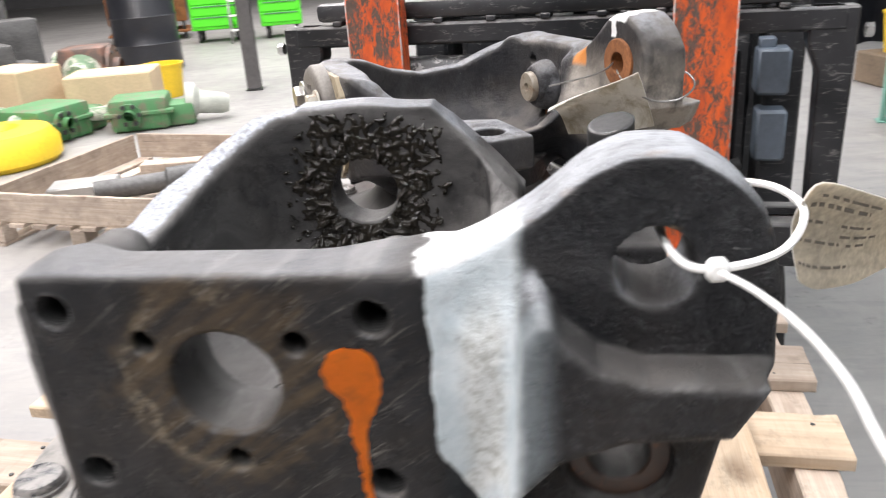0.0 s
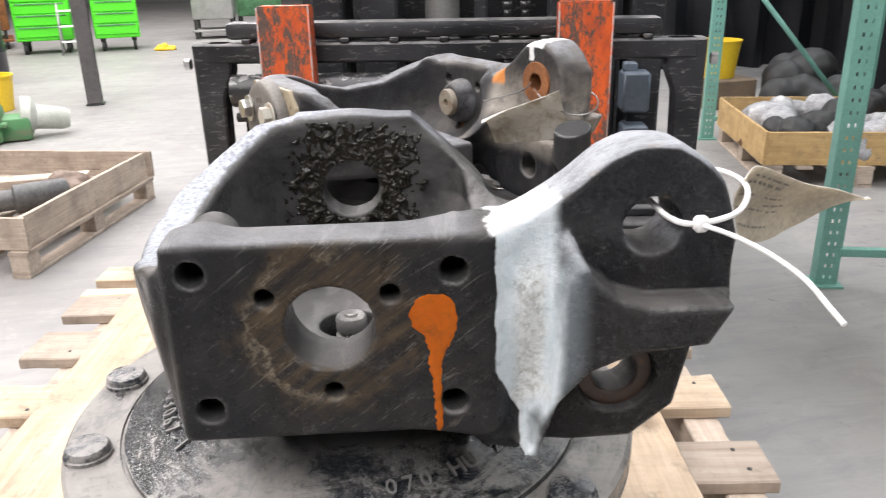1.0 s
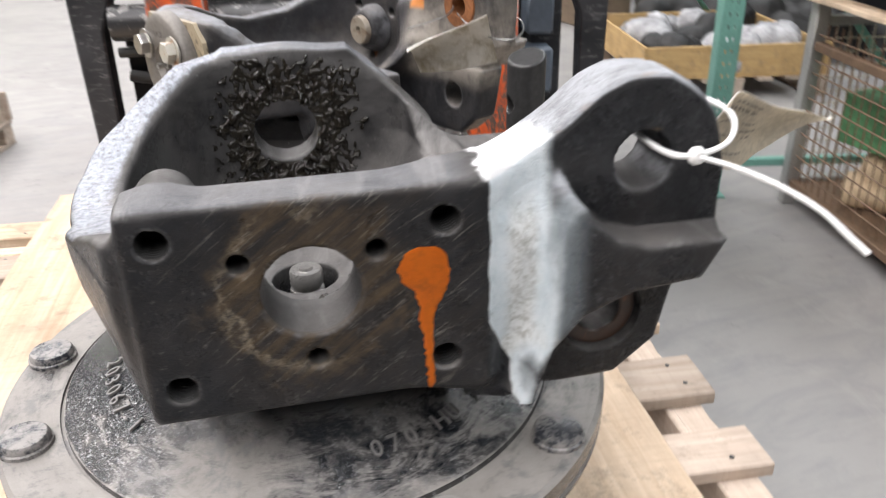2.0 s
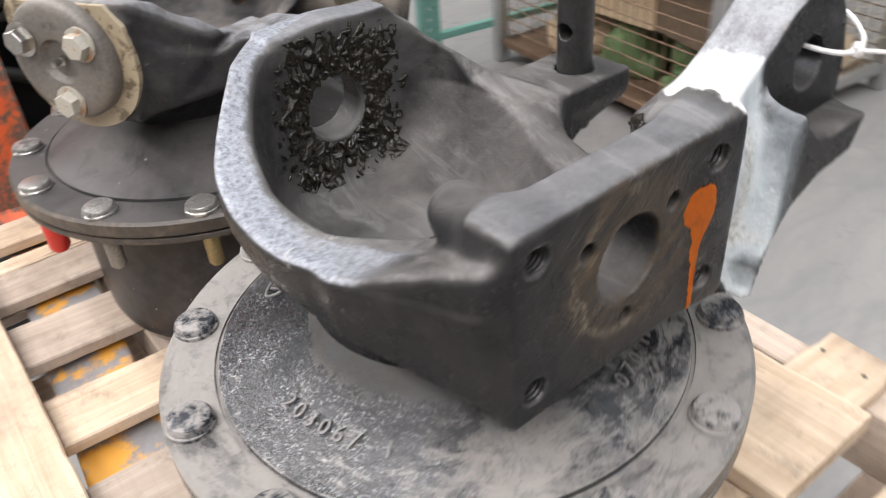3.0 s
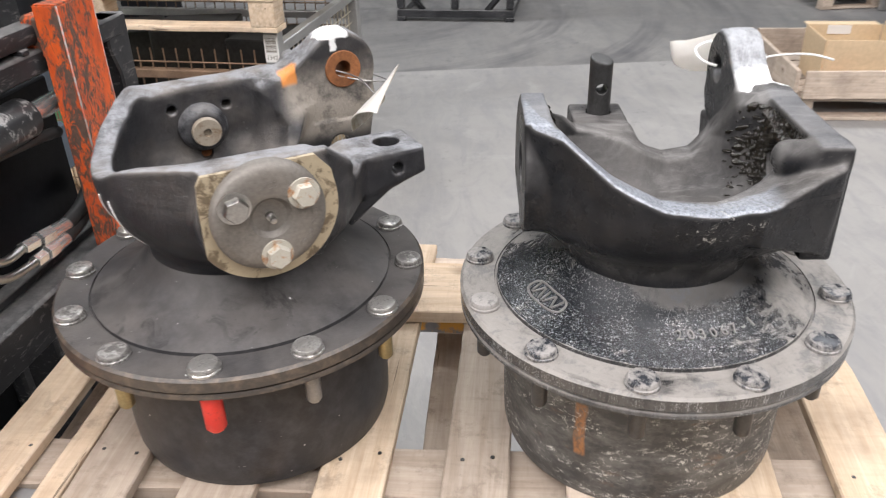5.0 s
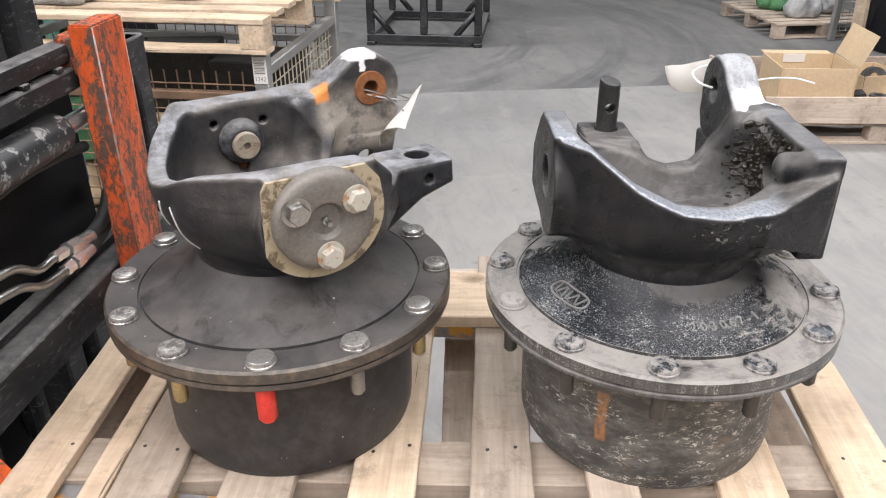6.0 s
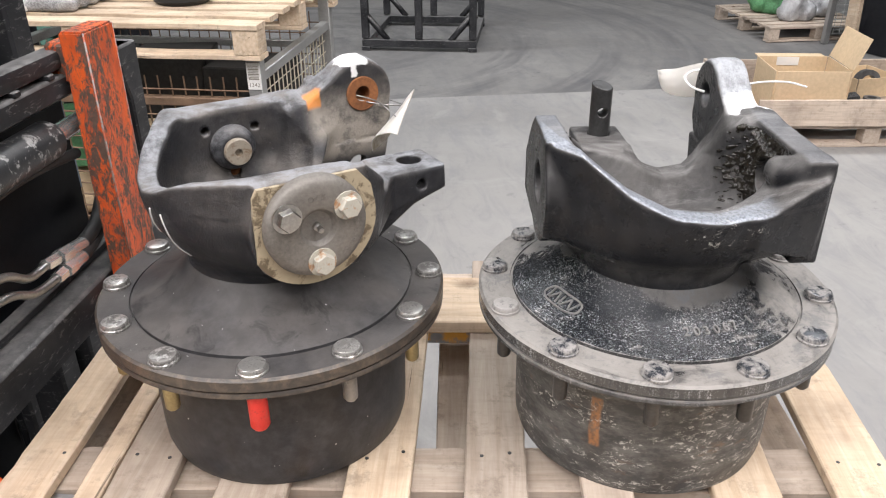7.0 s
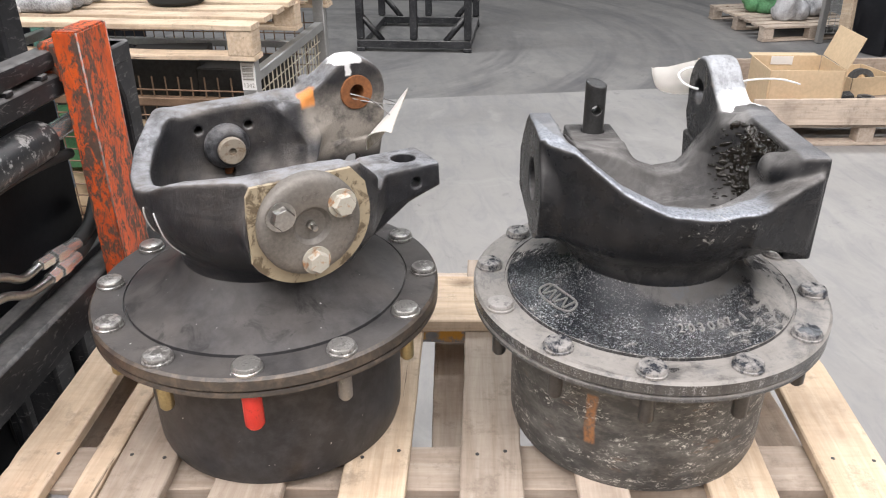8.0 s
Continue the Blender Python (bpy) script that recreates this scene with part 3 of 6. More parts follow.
def box_bm(sx, sy, sz, bevel=0.0, at=(0, 0, 0), bm=None, segs=1):
    """A box of full size sx, sy, sz with bevelled edges, centred at a place."""
    bm = bm or bmesh.new()
    r = bmesh.ops.create_cube(bm, size=1.0)
    vs = r["verts"]
    bmesh.ops.scale(bm, vec=(sx, sy, sz), verts=vs)
    bmesh.ops.translate(bm, vec=at, verts=vs)
    if bevel > 0:
        es = list({e for v in vs for e in v.link_edges})
        bmesh.ops.bevel(bm, geom=es, offset=bevel, segments=segs, affect="EDGES", profile=0.5)
    return bm


def lathe_bm(profile, n=64, bm=None, m=None):
    """Turns a profile of (radius, height) round the z axis; closed at radius 0 or left open."""
    bm = bm or bmesh.new()
    rings = []
    for r, z in profile:
        if r < 1e-6:
            rings.append([bm.verts.new((0, 0, z))])
        else:
            rings.append([bm.verts.new((r * math.cos(2 * math.pi * k / n), r * math.sin(2 * math.pi * k / n), z)) for k in range(n)])
    for a, b in zip(rings, rings[1:]):
        for k in range(n):
            q = [a[k % len(a)], a[(k + 1) % len(a)], b[(k + 1) % len(b)], b[k % len(b)]]
            q = list(dict.fromkeys(q))
            if len(q) > 2:
                bm.faces.new(q)
    bmesh.ops.recalc_face_normals(bm, faces=bm.faces)
    if m is not None:
        bmesh.ops.transform(bm, matrix=m, verts=[v for g in rings for v in g])
    return bm


def tube_bm(points, radius, n=10, bm=None, taper=None):
    """A round bar along a line of points."""
    bm = bm or bmesh.new()
    pts = [Vector(p) for p in points]
    rings, ref = [], Vector((0.123, 0.41, 0.9)).normalized()
    for i, p in enumerate(pts):
        d = (pts[min(i + 1, len(pts) - 1)] - pts[max(i - 1, 0)]).normalized()
        a = d.cross(ref).normalized()
        b = d.cross(a)
        r = radius * (taper[i] if taper else 1)
        rings.append([bm.verts.new(p + r * (math.cos(2 * math.pi * k / n) * a + math.sin(2 * math.pi * k / n) * b)) for k in range(n)])
    for a, b in zip(rings, rings[1:]):
        for k in range(n):
            bm.faces.new((a[k], a[(k + 1) % n], b[(k + 1) % n], b[k]))
    bm.faces.new(rings[0][::-1])
    bm.faces.new(rings[-1])
    bmesh.ops.recalc_face_normals(bm, faces=bm.faces)
    return bm


def curve_points(ctrl, n=8):
    """A smooth line through control points."""
    c = [Vector(p) for p in ctrl]
    out = []
    for i in range(len(c) - 1):
        p0, p1, p2, p3 = c[max(i - 1, 0)], c[i], c[i + 1], c[min(i + 2, len(c) - 1)]
        for k in range(n):
            t = k / n
            out.append(0.5 * (2 * p1 + (p2 - p0) * t + (2 * p0 - 5 * p1 + 4 * p2 - p3) * t * t + (3 * p1 - p0 - 3 * p2 + p3) * t ** 3))
    out.append(c[-1])
    return out


# ---- solids from distance fields, for the castings ----
def smin(a, b, k):
    h = np.clip(0.5 + 0.5 * (b - a) / k, 0, 1)
    return b + (a - b) * h - k * h * (1 - h)


def smax(a, b, k):
    return -smin(-a, -b, k)


def f_box(u, v, w, lo, hi, r=0.0):
    q = [np.maximum(l - x, x - h) + r for x, l, h in zip((u, v, w), lo, hi)]
    out = np.sqrt(sum(np.maximum(x, 0) ** 2 for x in q))
    return out + np.minimum(np.maximum(np.maximum(q[0], q[1]), q[2]), 0) - r


def f_poly(x, y, pts):
    """Signed distance to a polygon."""
    d = np.full(np.broadcast(x, y).shape, 1e9, np.float32)
    s = np.ones_like(d)
    n = len(pts)
    for i in range(n):
        (ax, ay), (bx, by) = pts[i], pts[i - 1]
        ex, ey, wx, wy = bx - ax, by - ay, x - ax, y - ay
        t = np.clip((wx * ex + wy * ey) / (ex * ex + ey * ey), 0, 1)
        d = np.minimum(d, (wx - ex * t) ** 2 + (wy - ey * t) ** 2)
        c1, c2, c3 = y >= ay, y < by, ex * wy > ey * wx
        s = np.where((c1 & c2 & c3) | (~c1 & ~c2 & ~c3), -s, s)
    return s * np.sqrt(d)


def f_slab(d2, v, lo, hi, r):
    """A flat shape given a thickness, with rounded edges."""
    a, b = d2 + r, np.maximum(lo - v, v - hi) + r
    return np.sqrt(np.maximum(a, 0) ** 2 + np.maximum(b, 0) ** 2) + np.minimum(np.maximum(a, b), 0) - r


def surface(field, lo, hi, step):
    """The zero surface of a field as vertices and quads (surface nets, pulled onto the field)."""
    ax = [np.arange(l, h + step, step, dtype=np.float32) for l, h in zip(lo, hi)]
    g = np.meshgrid(*ax, indexing="ij", sparse=True)
    f = field(*g).astype(np.float32)
    f = np.broadcast_to(f, tuple(len(a) for a in ax))
    nx, ny, nz = (s - 1 for s in f.shape)
    total, count = np.zeros((nx, ny, nz, 3), np.float32), np.zeros((nx, ny, nz), np.float32)
    corners = [(i, j, k) for i in (0, 1) for j in (0, 1) for k in (0, 1)]
    for a in corners:
        for d in range(3):
            if a[d]:
                continue
            b = tuple(c + (n == d) for n, c in enumerate(a))
            fa = f[a[0]:a[0] + nx, a[1]:a[1] + ny, a[2]:a[2] + nz]
            fb = f[b[0]:b[0] + nx, b[1]:b[1] + ny, b[2]:b[2] + nz]
            cross = (fa < 0) != (fb < 0)
            t = np.where(cross, fa / np.where(cross, fa - fb, 1), 0)
            for n in range(3):
                total[..., n] += np.where(cross, a[n] + (t if n == d else 0), 0)
            count += cross
    live = count > 0
    ids = np.full(live.shape, -1, np.int64)
    ids[live] = np.arange(live.sum())
    cell = np.argwhere(live)
    p = (cell + total[live] / count[live][:, None]) * step + np.array(lo)
    faces = []
    for d in range(3):
        e, o = (d + 1) % 3, (d + 2) % 3
        sl = [slice(1, -1)] * 3
        sl[d] = slice(0, f.shape[d] - 1)
        sh = list(sl)
        sh[d] = slice(1, f.shape[d])
        fa, fb = f[tuple(sl)], f[tuple(sh)]
        at = np.argwhere((fa < 0) != (fb < 0))
        base = at + np.array([0 if n == d else 1 for n in range(3)])
        neg = fa[tuple(at.T)] < 0

        def cid(de, do):
            q = base.copy()
            q[:, e] += de
            q[:, o] += do
            return ids[tuple(q.T)]

        quad = np.stack([cid(-1, -1), cid(0, -1), cid(0, 0), cid(-1, 0)], 1)
        quad[~neg] = quad[~neg][:, ::-1]
        faces.append(quad)
    faces = np.concatenate(faces)
    h = step * 0.25
    for _ in range(3):
        val = field(p[:, 0], p[:, 1], p[:, 2])
        grad = np.stack([field(*(p + h * np.eye(3)[n]).T) - field(*(p - h * np.eye(3)[n]).T) for n in range(3)], 1) / (2 * h)
        size = np.maximum((grad ** 2).sum(1), 0.2)
        p = p - np.clip(val / size, -step / 2, step / 2)[:, None] * grad * 0.8
    return p, faces


def field_mesh(name, p, faces):
    me = bpy.data.meshes.new(name)
    me.from_pydata(p.tolist(), [], faces.tolist())
    me.validate()
    return me


# ---- more surfaces ----
PLASTIC_WHITE = plain("white_plastic", (0.80, 0.80, 0.79), 0.4, 0.0, 0.06, 40)
PAPER_WHITE = plain("white_paper_tag", (0.88, 0.87, 0.85), 0.75, 0.0, 0.04, 25)
leaf = PAPER_WHITE.node_tree.nodes
glow, blend = leaf.new("ShaderNodeBsdfTranslucent"), leaf.new("ShaderNodeMixShader")
glow.inputs["Color"].default_value, blend.inputs[0].default_value = (0.9, 0.88, 0.84, 1), 0.3
PAPER_WHITE.node_tree.links.new(leaf["Principled BSDF"].outputs[0], blend.inputs[1])
PAPER_WHITE.node_tree.links.new(glow.outputs[0], blend.inputs[2])
PAPER_WHITE.node_tree.links.new(blend.outputs[0], leaf["Material Output"].inputs["Surface"])
PAPER_OLD = plain("stained_paper_tag", (0.64, 0.585, 0.48), 0.75, 0.0, 0.3, 60)
INK = plain("grey_ink", (0.30, 0.275, 0.24), 0.7, 0.0, 0.15, 40)
GREASE = plain("black_grease", (0.012, 0.010, 0.007), 0.15, 0.0, 0.6, 240, 0.4, 0.0016)
WHITE_MARK = plain("white_marker_paint", (0.85, 0.86, 0.86), 0.5, 0.0, 0.06, 60)
CAP_IRON = plain("dusty_cap_iron", (0.155, 0.143, 0.128), 0.5, 0.2, 0.35, 60, 0.3)


def stained(name, a, b, scale, rough, lo=0.44, hi=0.54):
    """Two colours in ragged patches."""
    m = Mat(name)
    f = m.ramp(m.noise(scale, 7, 0.7, None, 0.5), [(lo, 0.0), (hi, 1.0)])
    g = m.noise(scale * 6, 4)
    m.bump(g, 0.25, 0.001)
    return m.set(m.mix(m.math("MULTIPLY", g, 0.5), m.mix(f, a, b), tuple(c * 0.5 for c in a)), rough)


ORANGE = stained("orange_marker_paint", (0.86, 0.21, 0.006), (0.52, 0.13, 0.012), 46, 0.45, 0.50, 0.66)
RED = stained("red_plastic_cap", (0.74, 0.035, 0.025), (0.30, 0.02, 0.02), 60, 0.38, 0.56, 0.62)
RIM_A = stained("rubbed_flange_edge", (0.055, 0.047, 0.041), (0.15, 0.115, 0.085), 40, 0.42, 0.46, 0.66)
GASKET = stained("oily_tan_plate", (0.40, 0.335, 0.23), (0.10, 0.07, 0.04), 30, 0.45, 0.49, 0.55)
RUSTY_BOLT = stained("rust_tinged_bolt", (0.46, 0.44, 0.38), (0.33, 0.15, 0.05), 55, 0.38, 0.52, 0.6)
DARK_RUST = stained("dark_rust", (0.30, 0.12, 0.04), (0.024, 0.022, 0.021), 46, 0.42, 0.33, 0.43)
WIRE = plain("soft_wire", (0.30, 0.29, 0.28), 0.4, 0.8, 0.2, 60)
BARE_EDGE = stained("worn_fork_edge", (0.30, 0.27, 0.25), (0.50, 0.09, 0.03), 60, 0.45, 0.47, 0.55)
PANEL_BLACK = plain("oily_black_panel", (0.006, 0.0065, 0.008), 0.5, 0.0, 0.5, 20)
PANEL_BLACK.node_tree.nodes["Principled BSDF"].inputs["Specular IOR Level"].default_value = 0.18
DULL_CARD = plain("dusty_brown_card", (0.17, 0.125, 0.085), 0.8, 0.0, 0.35, 12)
PAPER_TAG = stained("grubby_white_paper", (0.78, 0.76, 0.71), (0.40, 0.35, 0.25), 30, 0.7, 0.46, 0.62)
# near black that stands in for shade on castings and cage boxes
SHADE_BLACK = plain("shade_black", (0.028, 0.027, 0.026), 0.6, 0.1, 0.6, 14)
SCRAPED = stained("scraped_black_cylinder", (0.030, 0.031, 0.033), (0.36, 0.36, 0.35), 42, 0.35, 0.54, 0.60)
RUBBER = plain("black_rubber", (0.018, 0.018, 0.018), 0.6, 0.0, 0.3, 60)
CHROME = plain("bright_fitting", (0.78, 0.78, 0.77), 0.24, 0.85, 0.12, 60)
GREY_BLUE = plain("blue_grey_paint", (0.13, 0.16, 0.20), 0.45, 0.0, 0.2, 20)
GALV = plain("galvanised_steel", (0.40, 0.40, 0.39), 0.45, 0.6, 0.2, 30)
MESH_RUST = plain("brown_wire_mesh", (0.20, 0.13, 0.085), 0.6, 0.4, 0.35, 60)
MESH_PALE = plain("pale_wire_mesh", (0.55, 0.50, 0.40), 0.5, 0.4, 0.25, 60)
TEAL = plain("teal_rack_paint", (0.16, 0.36, 0.30), 0.5, 0.0, 0.2, 20)
LIME = plain("lime_green_enamel", (0.10, 0.72, 0.03), 0.35, 0.0, 0.08, 8)
GREEN_IRON = plain("green_cast_iron", (0.09, 0.24, 0.11), 0.6, 0.0, 0.6, 14, 0.3)
YELLOW = plain("yellow_plastic", (0.80, 0.55, 0.03), 0.45, 0.0, 0.15, 10)
BLACK_ROLL = plain("black_sheeting", (0.022, 0.023, 0.028), 0.35, 0.0, 0.3, 8)
CARD = plain("brown_cardboard", (0.60, 0.46, 0.30), 0.8, 0.0, 0.15, 12)
FILM = plain("crumpled_clear_film", (0.40, 0.40, 0.41), 0.25, 0.0, 0.6, 40, 0.8, 0.006)
CASTING_FAR = plain("grey_far_castings", (0.10, 0.10, 0.10), 0.5, 0.2, 0.5, 12)
GREEN_BAG = plain("green_sacks", (0.13, 0.22, 0.09), 0.6, 0.0, 0.5, 9)
# ---- the setting ----
def slab(name, sx, sy, sz, at, material, label, kind="structure", category="wall"):
    bm = box_bm(sx, sy, sz)
    ob = part(name, bm, material, None, smooth=False)
    ob.location = at
    return tagged(ob, label, category, "", kind)


CONCRETE_DARK = concrete("tyre_marked_concrete", 0.62)
WALL = plain("dim_warehouse_wall", (0.16, 0.16, 0.165), 0.8, 0.0, 0.2, 3)
slab("floor", 24.33, 44, 0.2, (-7.835, 5, -0.1), CONCRETE, "worn grey concrete warehouse floor", category="floor")
slab("floor_2", 19.658, 44, 0.196, (14.171, 5, -0.102), CONCRETE_DARK, "darker concrete floor with tyre marks beyond a joint", category="floor")
slab("ceiling", 44, 44, 0.2, (2, 5, 7.1), WALL, "grey sheet-metal warehouse ceiling", category="ceiling")
slab("wall_north", 44, 0.3, 7, (2, 27.15, 3.5), WALL, "plain dim warehouse wall")
slab("wall_south", 44, 0.3, 7, (2, -17.15, 3.5), WALL, "plain dim warehouse wall")
slab("wall_east", 0.3, 44, 7, (24.15, 5, 3.5), WALL, "plain dim warehouse wall")
slab("wall_west", 0.3, 44, 7, (-20.15, 5, 3.5), WALL, "plain dim warehouse wall")


# ---- pallet ----
PALLET = pose(0, 0.3, 0, 0, 0, -7)
DECK_Z = 0.765


def rough_board(l, w, h, seed):
    """A sawn board along x with slightly uneven edges."""
    rnd = random.Random(seed)
    bm = bmesh.new()
    n = max(9, int(l / 0.025))
    rows = []
    a0, a1 = 0.0, 0.0
    for i in range(n + 1):
        x = -l / 2 + l * i / n
        dz = 0.0012 * math.sin(i * 0.35 + seed)
        a0, a1 = a0 * 0.7 + rnd.uniform(-1, 1) * 0.0005, a1 * 0.7 + rnd.uniform(-1, 1) * 0.0005
        e0 = a0 + (rnd.uniform(0.001, 0.003) if rnd.random() < 0.04 else 0.0)
        e1 = a1 - (rnd.uniform(0.001, 0.003) if rnd.random() < 0.04 else 0.0)
        c = 0.0022
        ring = [(-w / 2 + e0 + c, -h), (w / 2 + e1 - c, -h), (w / 2 + e1, -h + c), (w / 2 + e1, -c), (w / 2 + e1 - c, 0), (-w / 2 + e0 + c, 0), (-w / 2 + e0, -c), (-w / 2 + e0, -h + c)]
        rows.append([bm.verts.new((x, y, z + dz)) for y, z in ring])
    for a, b in zip(rows, rows[1:]):
        for k in range(8):
            bm.faces.new((a[k], b[k], b[(k + 1) % 8], a[(k + 1) % 8]))
    bm.faces.new(rows[0][::-1])
    bm.faces.new(rows[-1])
    bmesh.ops.recalc_face_normals(bm, faces=bm.faces)
    return bm


def build_pallet():
    p = thing("wooden_pallet", PALLET, "pale softwood pallet raised on the forklift's forks", "pallet")
    deck = [(-0.593, 0.096, WOOD_NEW, -3.4), (-0.424, 0.093, WOOD_NEW, -3.3), (-0.230, 0.070, WOOD_OLD, -1.0), (-0.078, 0.088, WOOD_OLD, -2.0), (0.088, 0.092, WOOD_NEW, -1.8),
            (0.262, 0.100, WOOD_OLD, -2.0), (0.422, 0.086, WOOD_OLD, -1.5), (0.487, 0.036, WOOD_NEW, -1.0), (0.583, 0.074, WOOD_NEW, -1.0)]
    for i, (q, w, mat, yaw) in enumerate(deck):
        ob = part("deck_board", rough_board(1.10, w, 0.019, i), mat, p, smooth=False)
        ob.matrix_local = pose(-0.02, q, DECK_Z, 0, 0, yaw)
    for i, (x, w) in enumerate(((-0.485, 0.045), (-0.075, 0.09), (0.488, 0.05))):
        ob = part("stringer", rough_board(1.24, w, 0.09, 20 + i), WOOD_OLD, p, smooth=False)
        ob.matrix_local = pose(x, 0, DECK_Z - 0.0195, 0, 0, 90)
    for i, q in enumerate((-0.56, -0.3, -0.03, 0.3, 0.57)):
        ob = part("bottom_board", rough_board(1.02, 0.09, 0.018, 30 + i), WOOD_OLD, p, smooth=False)
        ob.matrix_local = pose(-0.01, q, DECK_Z - 0.11, 0, 0, 0)
    nails = bmesh.new()
    rnd = random.Random(3)
    for q, w, _, yaw in deck:
        for x in (-0.485, -0.075, 0.488):
            for s in (-0.28, 0.28):
                if rnd.random() < 0.4:
                    continue
                lathe_bm([(0.0030, 0), (0.0030, 0.0008), (0, 0.0011)], 8, nails, pose(x + rnd.uniform(-0.012, 0.012), q + (x + 0.02) * math.tan(radians(yaw)) + s * w + rnd.uniform(-0.006, 0.006), DECK_Z))
    tagged(part("nail_heads", nails, DARK_STEEL, p), "dark nail heads", kind="stuff")
    return p


build_pallet()
plank = part("loose_plank", rough_board(1.32, 0.18, 0.022, 50), WOOD_NEW, None, smooth=False)
plank.matrix_world = PALLET @ pose(-0.36, 0.04, DECK_Z + 0.0235, 0, 0, 90)
tagged(plank, "wide pale plank lying across the pallet boards", "plank", "planks across the pallet")
plank = part("loose_plank", rough_board(1.14, 0.165, 0.024, 51), WOOD_NEW, None, smooth=False)
plank.matrix_world = PALLET @ pose(0.33, 0.05, DECK_Z + 0.0255, 0, 0, 90)
tagged(plank, "pale plank lying across the pallet's board ends", "plank", "planks across the pallet")
# ---- axle hubs with steering knuckles ----
def knuckle_field(u, v, w, capped=False):
    rr = np.sqrt((u - 0.03) ** 2 + v ** 2)
    px = -0.100 if not capped else -0.085
    plan = np.minimum(rr - 0.19, f_poly(u, v, [(px, -0.178), (-0.144, -0.076), (0.0, 0.0), (0.0, -0.178)]))
    ro = plan + 0.19
    low = (np.sqrt((np.maximum(ro, 0) / 0.19) ** 2 + ((w - 1.165) / 0.142) ** 2) - 1) * 0.15
    body = np.where(w < 1.165, low, plan)
    if not capped:
        corner = f_poly(u, v, [(px, -0.178), (-0.144, -0.076), (-0.06, -0.03), (0.0, -0.178)])
        body = smin(body, smax(corner, 1.079 + 0.42 * (v + 0.178) - w, 0.008), 0.025)
    cx = -0.045 if not capped else -0.062
    body = smax(body, (u - cx) * -0.72 + (v - 0.178) * 0.70, 0.012)
    body = smax(body, np.where(v > 0, v - (0.172 if capped else 0.168), -v - 0.172), 0.010)
    body = smax(body, u - 0.135, 0.02)
    if capped:
        body = smax(body, (u - 0.120 - (w - 1.13) * 0.9) * 0.74, 0.02)
        body = smax(body, (u + 0.9 * v - 0.2335) * 0.74, 0.008)
    if capped:
        left = np.interp(v, [-0.2, -0.14, -0.11, -0.06, 0.0, 0.05, 0.09, 0.12, 0.15, 0.2], [1.215, 1.213, 1.201, 1.176, 1.170, 1.182, 1.200, 1.208, 1.213, 1.214])
    else:
        left = np.interp(v, [-0.2, -0.14, -0.09, -0.03, 0.03, 0.08, 0.13, 0.17, 0.2], [1.205, 1.188, 1.168, 1.163, 1.169, 1.190, 1.2235, 1.2265, 1.2265])
    right = np.interp(v, [-0.2, -0.13, -0.10, -0.065, -0.03, 0.0, 0.025, 0.06, 0.09, 0.13, 0.2], [1.21, 1.21, 1.163, 1.126, 1.120, 1.130, 1.145, 1.152, 1.158, 1.20, 1.22])
    t = np.clip((u - 0.0) / 0.10, 0, 1)
    t = t * t * (3 - 2 * t)
    top = left * (1 - t) + right * t
    top = np.minimum(top, 1.229 - np.maximum(u - 0.06, 0) * 0.95)
    body = smax(body, (w - top) * 0.8, 0.006)
    # plate wall and far wall
    plate = f_box(u, v, w, (-0.100 if not capped else -0.085, -0.178, 1.076), (0.104, -0.142, 1.214 if not capped else 1.214), 0.0042)
    body = smin(body, plate, 0.007)
    if not capped:
        knob = np.sqrt((u + 0.079) ** 2 + (w - 1.1965) ** 2 + np.maximum(np.abs(v + 0.137) - 0.0215, 0) ** 2) - 0.0185
        body = smin(body, knob, 0.014)
    else:
        knob = np.sqrt((u + 0.080) ** 2 + (w - 1.198) ** 2 + np.maximum(np.abs(v + 0.143) - 0.018, 0) ** 2) - 0.0175
        body = smin(body, knob, 0.009)
    ft = 1.2265 if not capped else 1.213
    out_ = 0.170 if not capped else 0.175
    far2 = f_poly(u, w, [(-0.062, 1.10), (-0.050 if not capped else -0.062, ft), (0.062, ft)] + ([(0.078, 1.19), (0.080, 1.12)] if capped else [(0.138, 1.152), (0.135, 1.09)]) + [(0.06, 1.082)])
    far2 = smin(far2, np.sqrt((u - 0.002) ** 2 + (w - 1.150) ** 2) - 0.077, 0.01)
    if capped:
        far2 = smax(far2, w - 1.209, 0.004)
    body = smin(body, f_slab(far2, v, 0.139, out_, 0.004), 0.008)
    boss2 = f_poly(u, w, [(0.12, 1.08), (0.135, 1.142), (0.145, 1.151), (0.16, 1.152), (0.238, 1.151), (0.241, 1.118), (0.19, 1.10), (0.13, 1.06)])
    if capped:
        body = smin(body, f_slab(boss2, v, 0.012, 0.088, 0.006), 0.020)
        # the web that runs from the capped wall out to the boss
        web = f_poly(u, v, [(0.04, 0.166), (0.076, 0.166), (0.100, 0.150), (0.155, 0.087), (0.236, 0.087), (0.236, 0.014), (0.04, 0.0)])
        under = np.interp(u, [0.04, 0.08, 0.125, 0.165, 0.205, 0.24], [1.078, 1.090, 1.096, 1.104, 1.114, 1.120])
        over = np.interp(u, [0.04, 0.065, 0.10, 0.130, 0.150, 0.24], [1.205, 1.190, 1.152, 1.140, 1.150, 1.150])
        web = smax(smax(web, (under - w) * 0.85, 0.006), (w - over) * 0.8, 0.006)
        body = smin(body, web, 0.010)
    else:
        body = smin(body, f_slab(boss2, v, 0.012, 0.088, 0.004), 0.026)
        scoop = np.sqrt((v + 0.022) ** 2 + (w - 1.098) ** 2) - 0.046
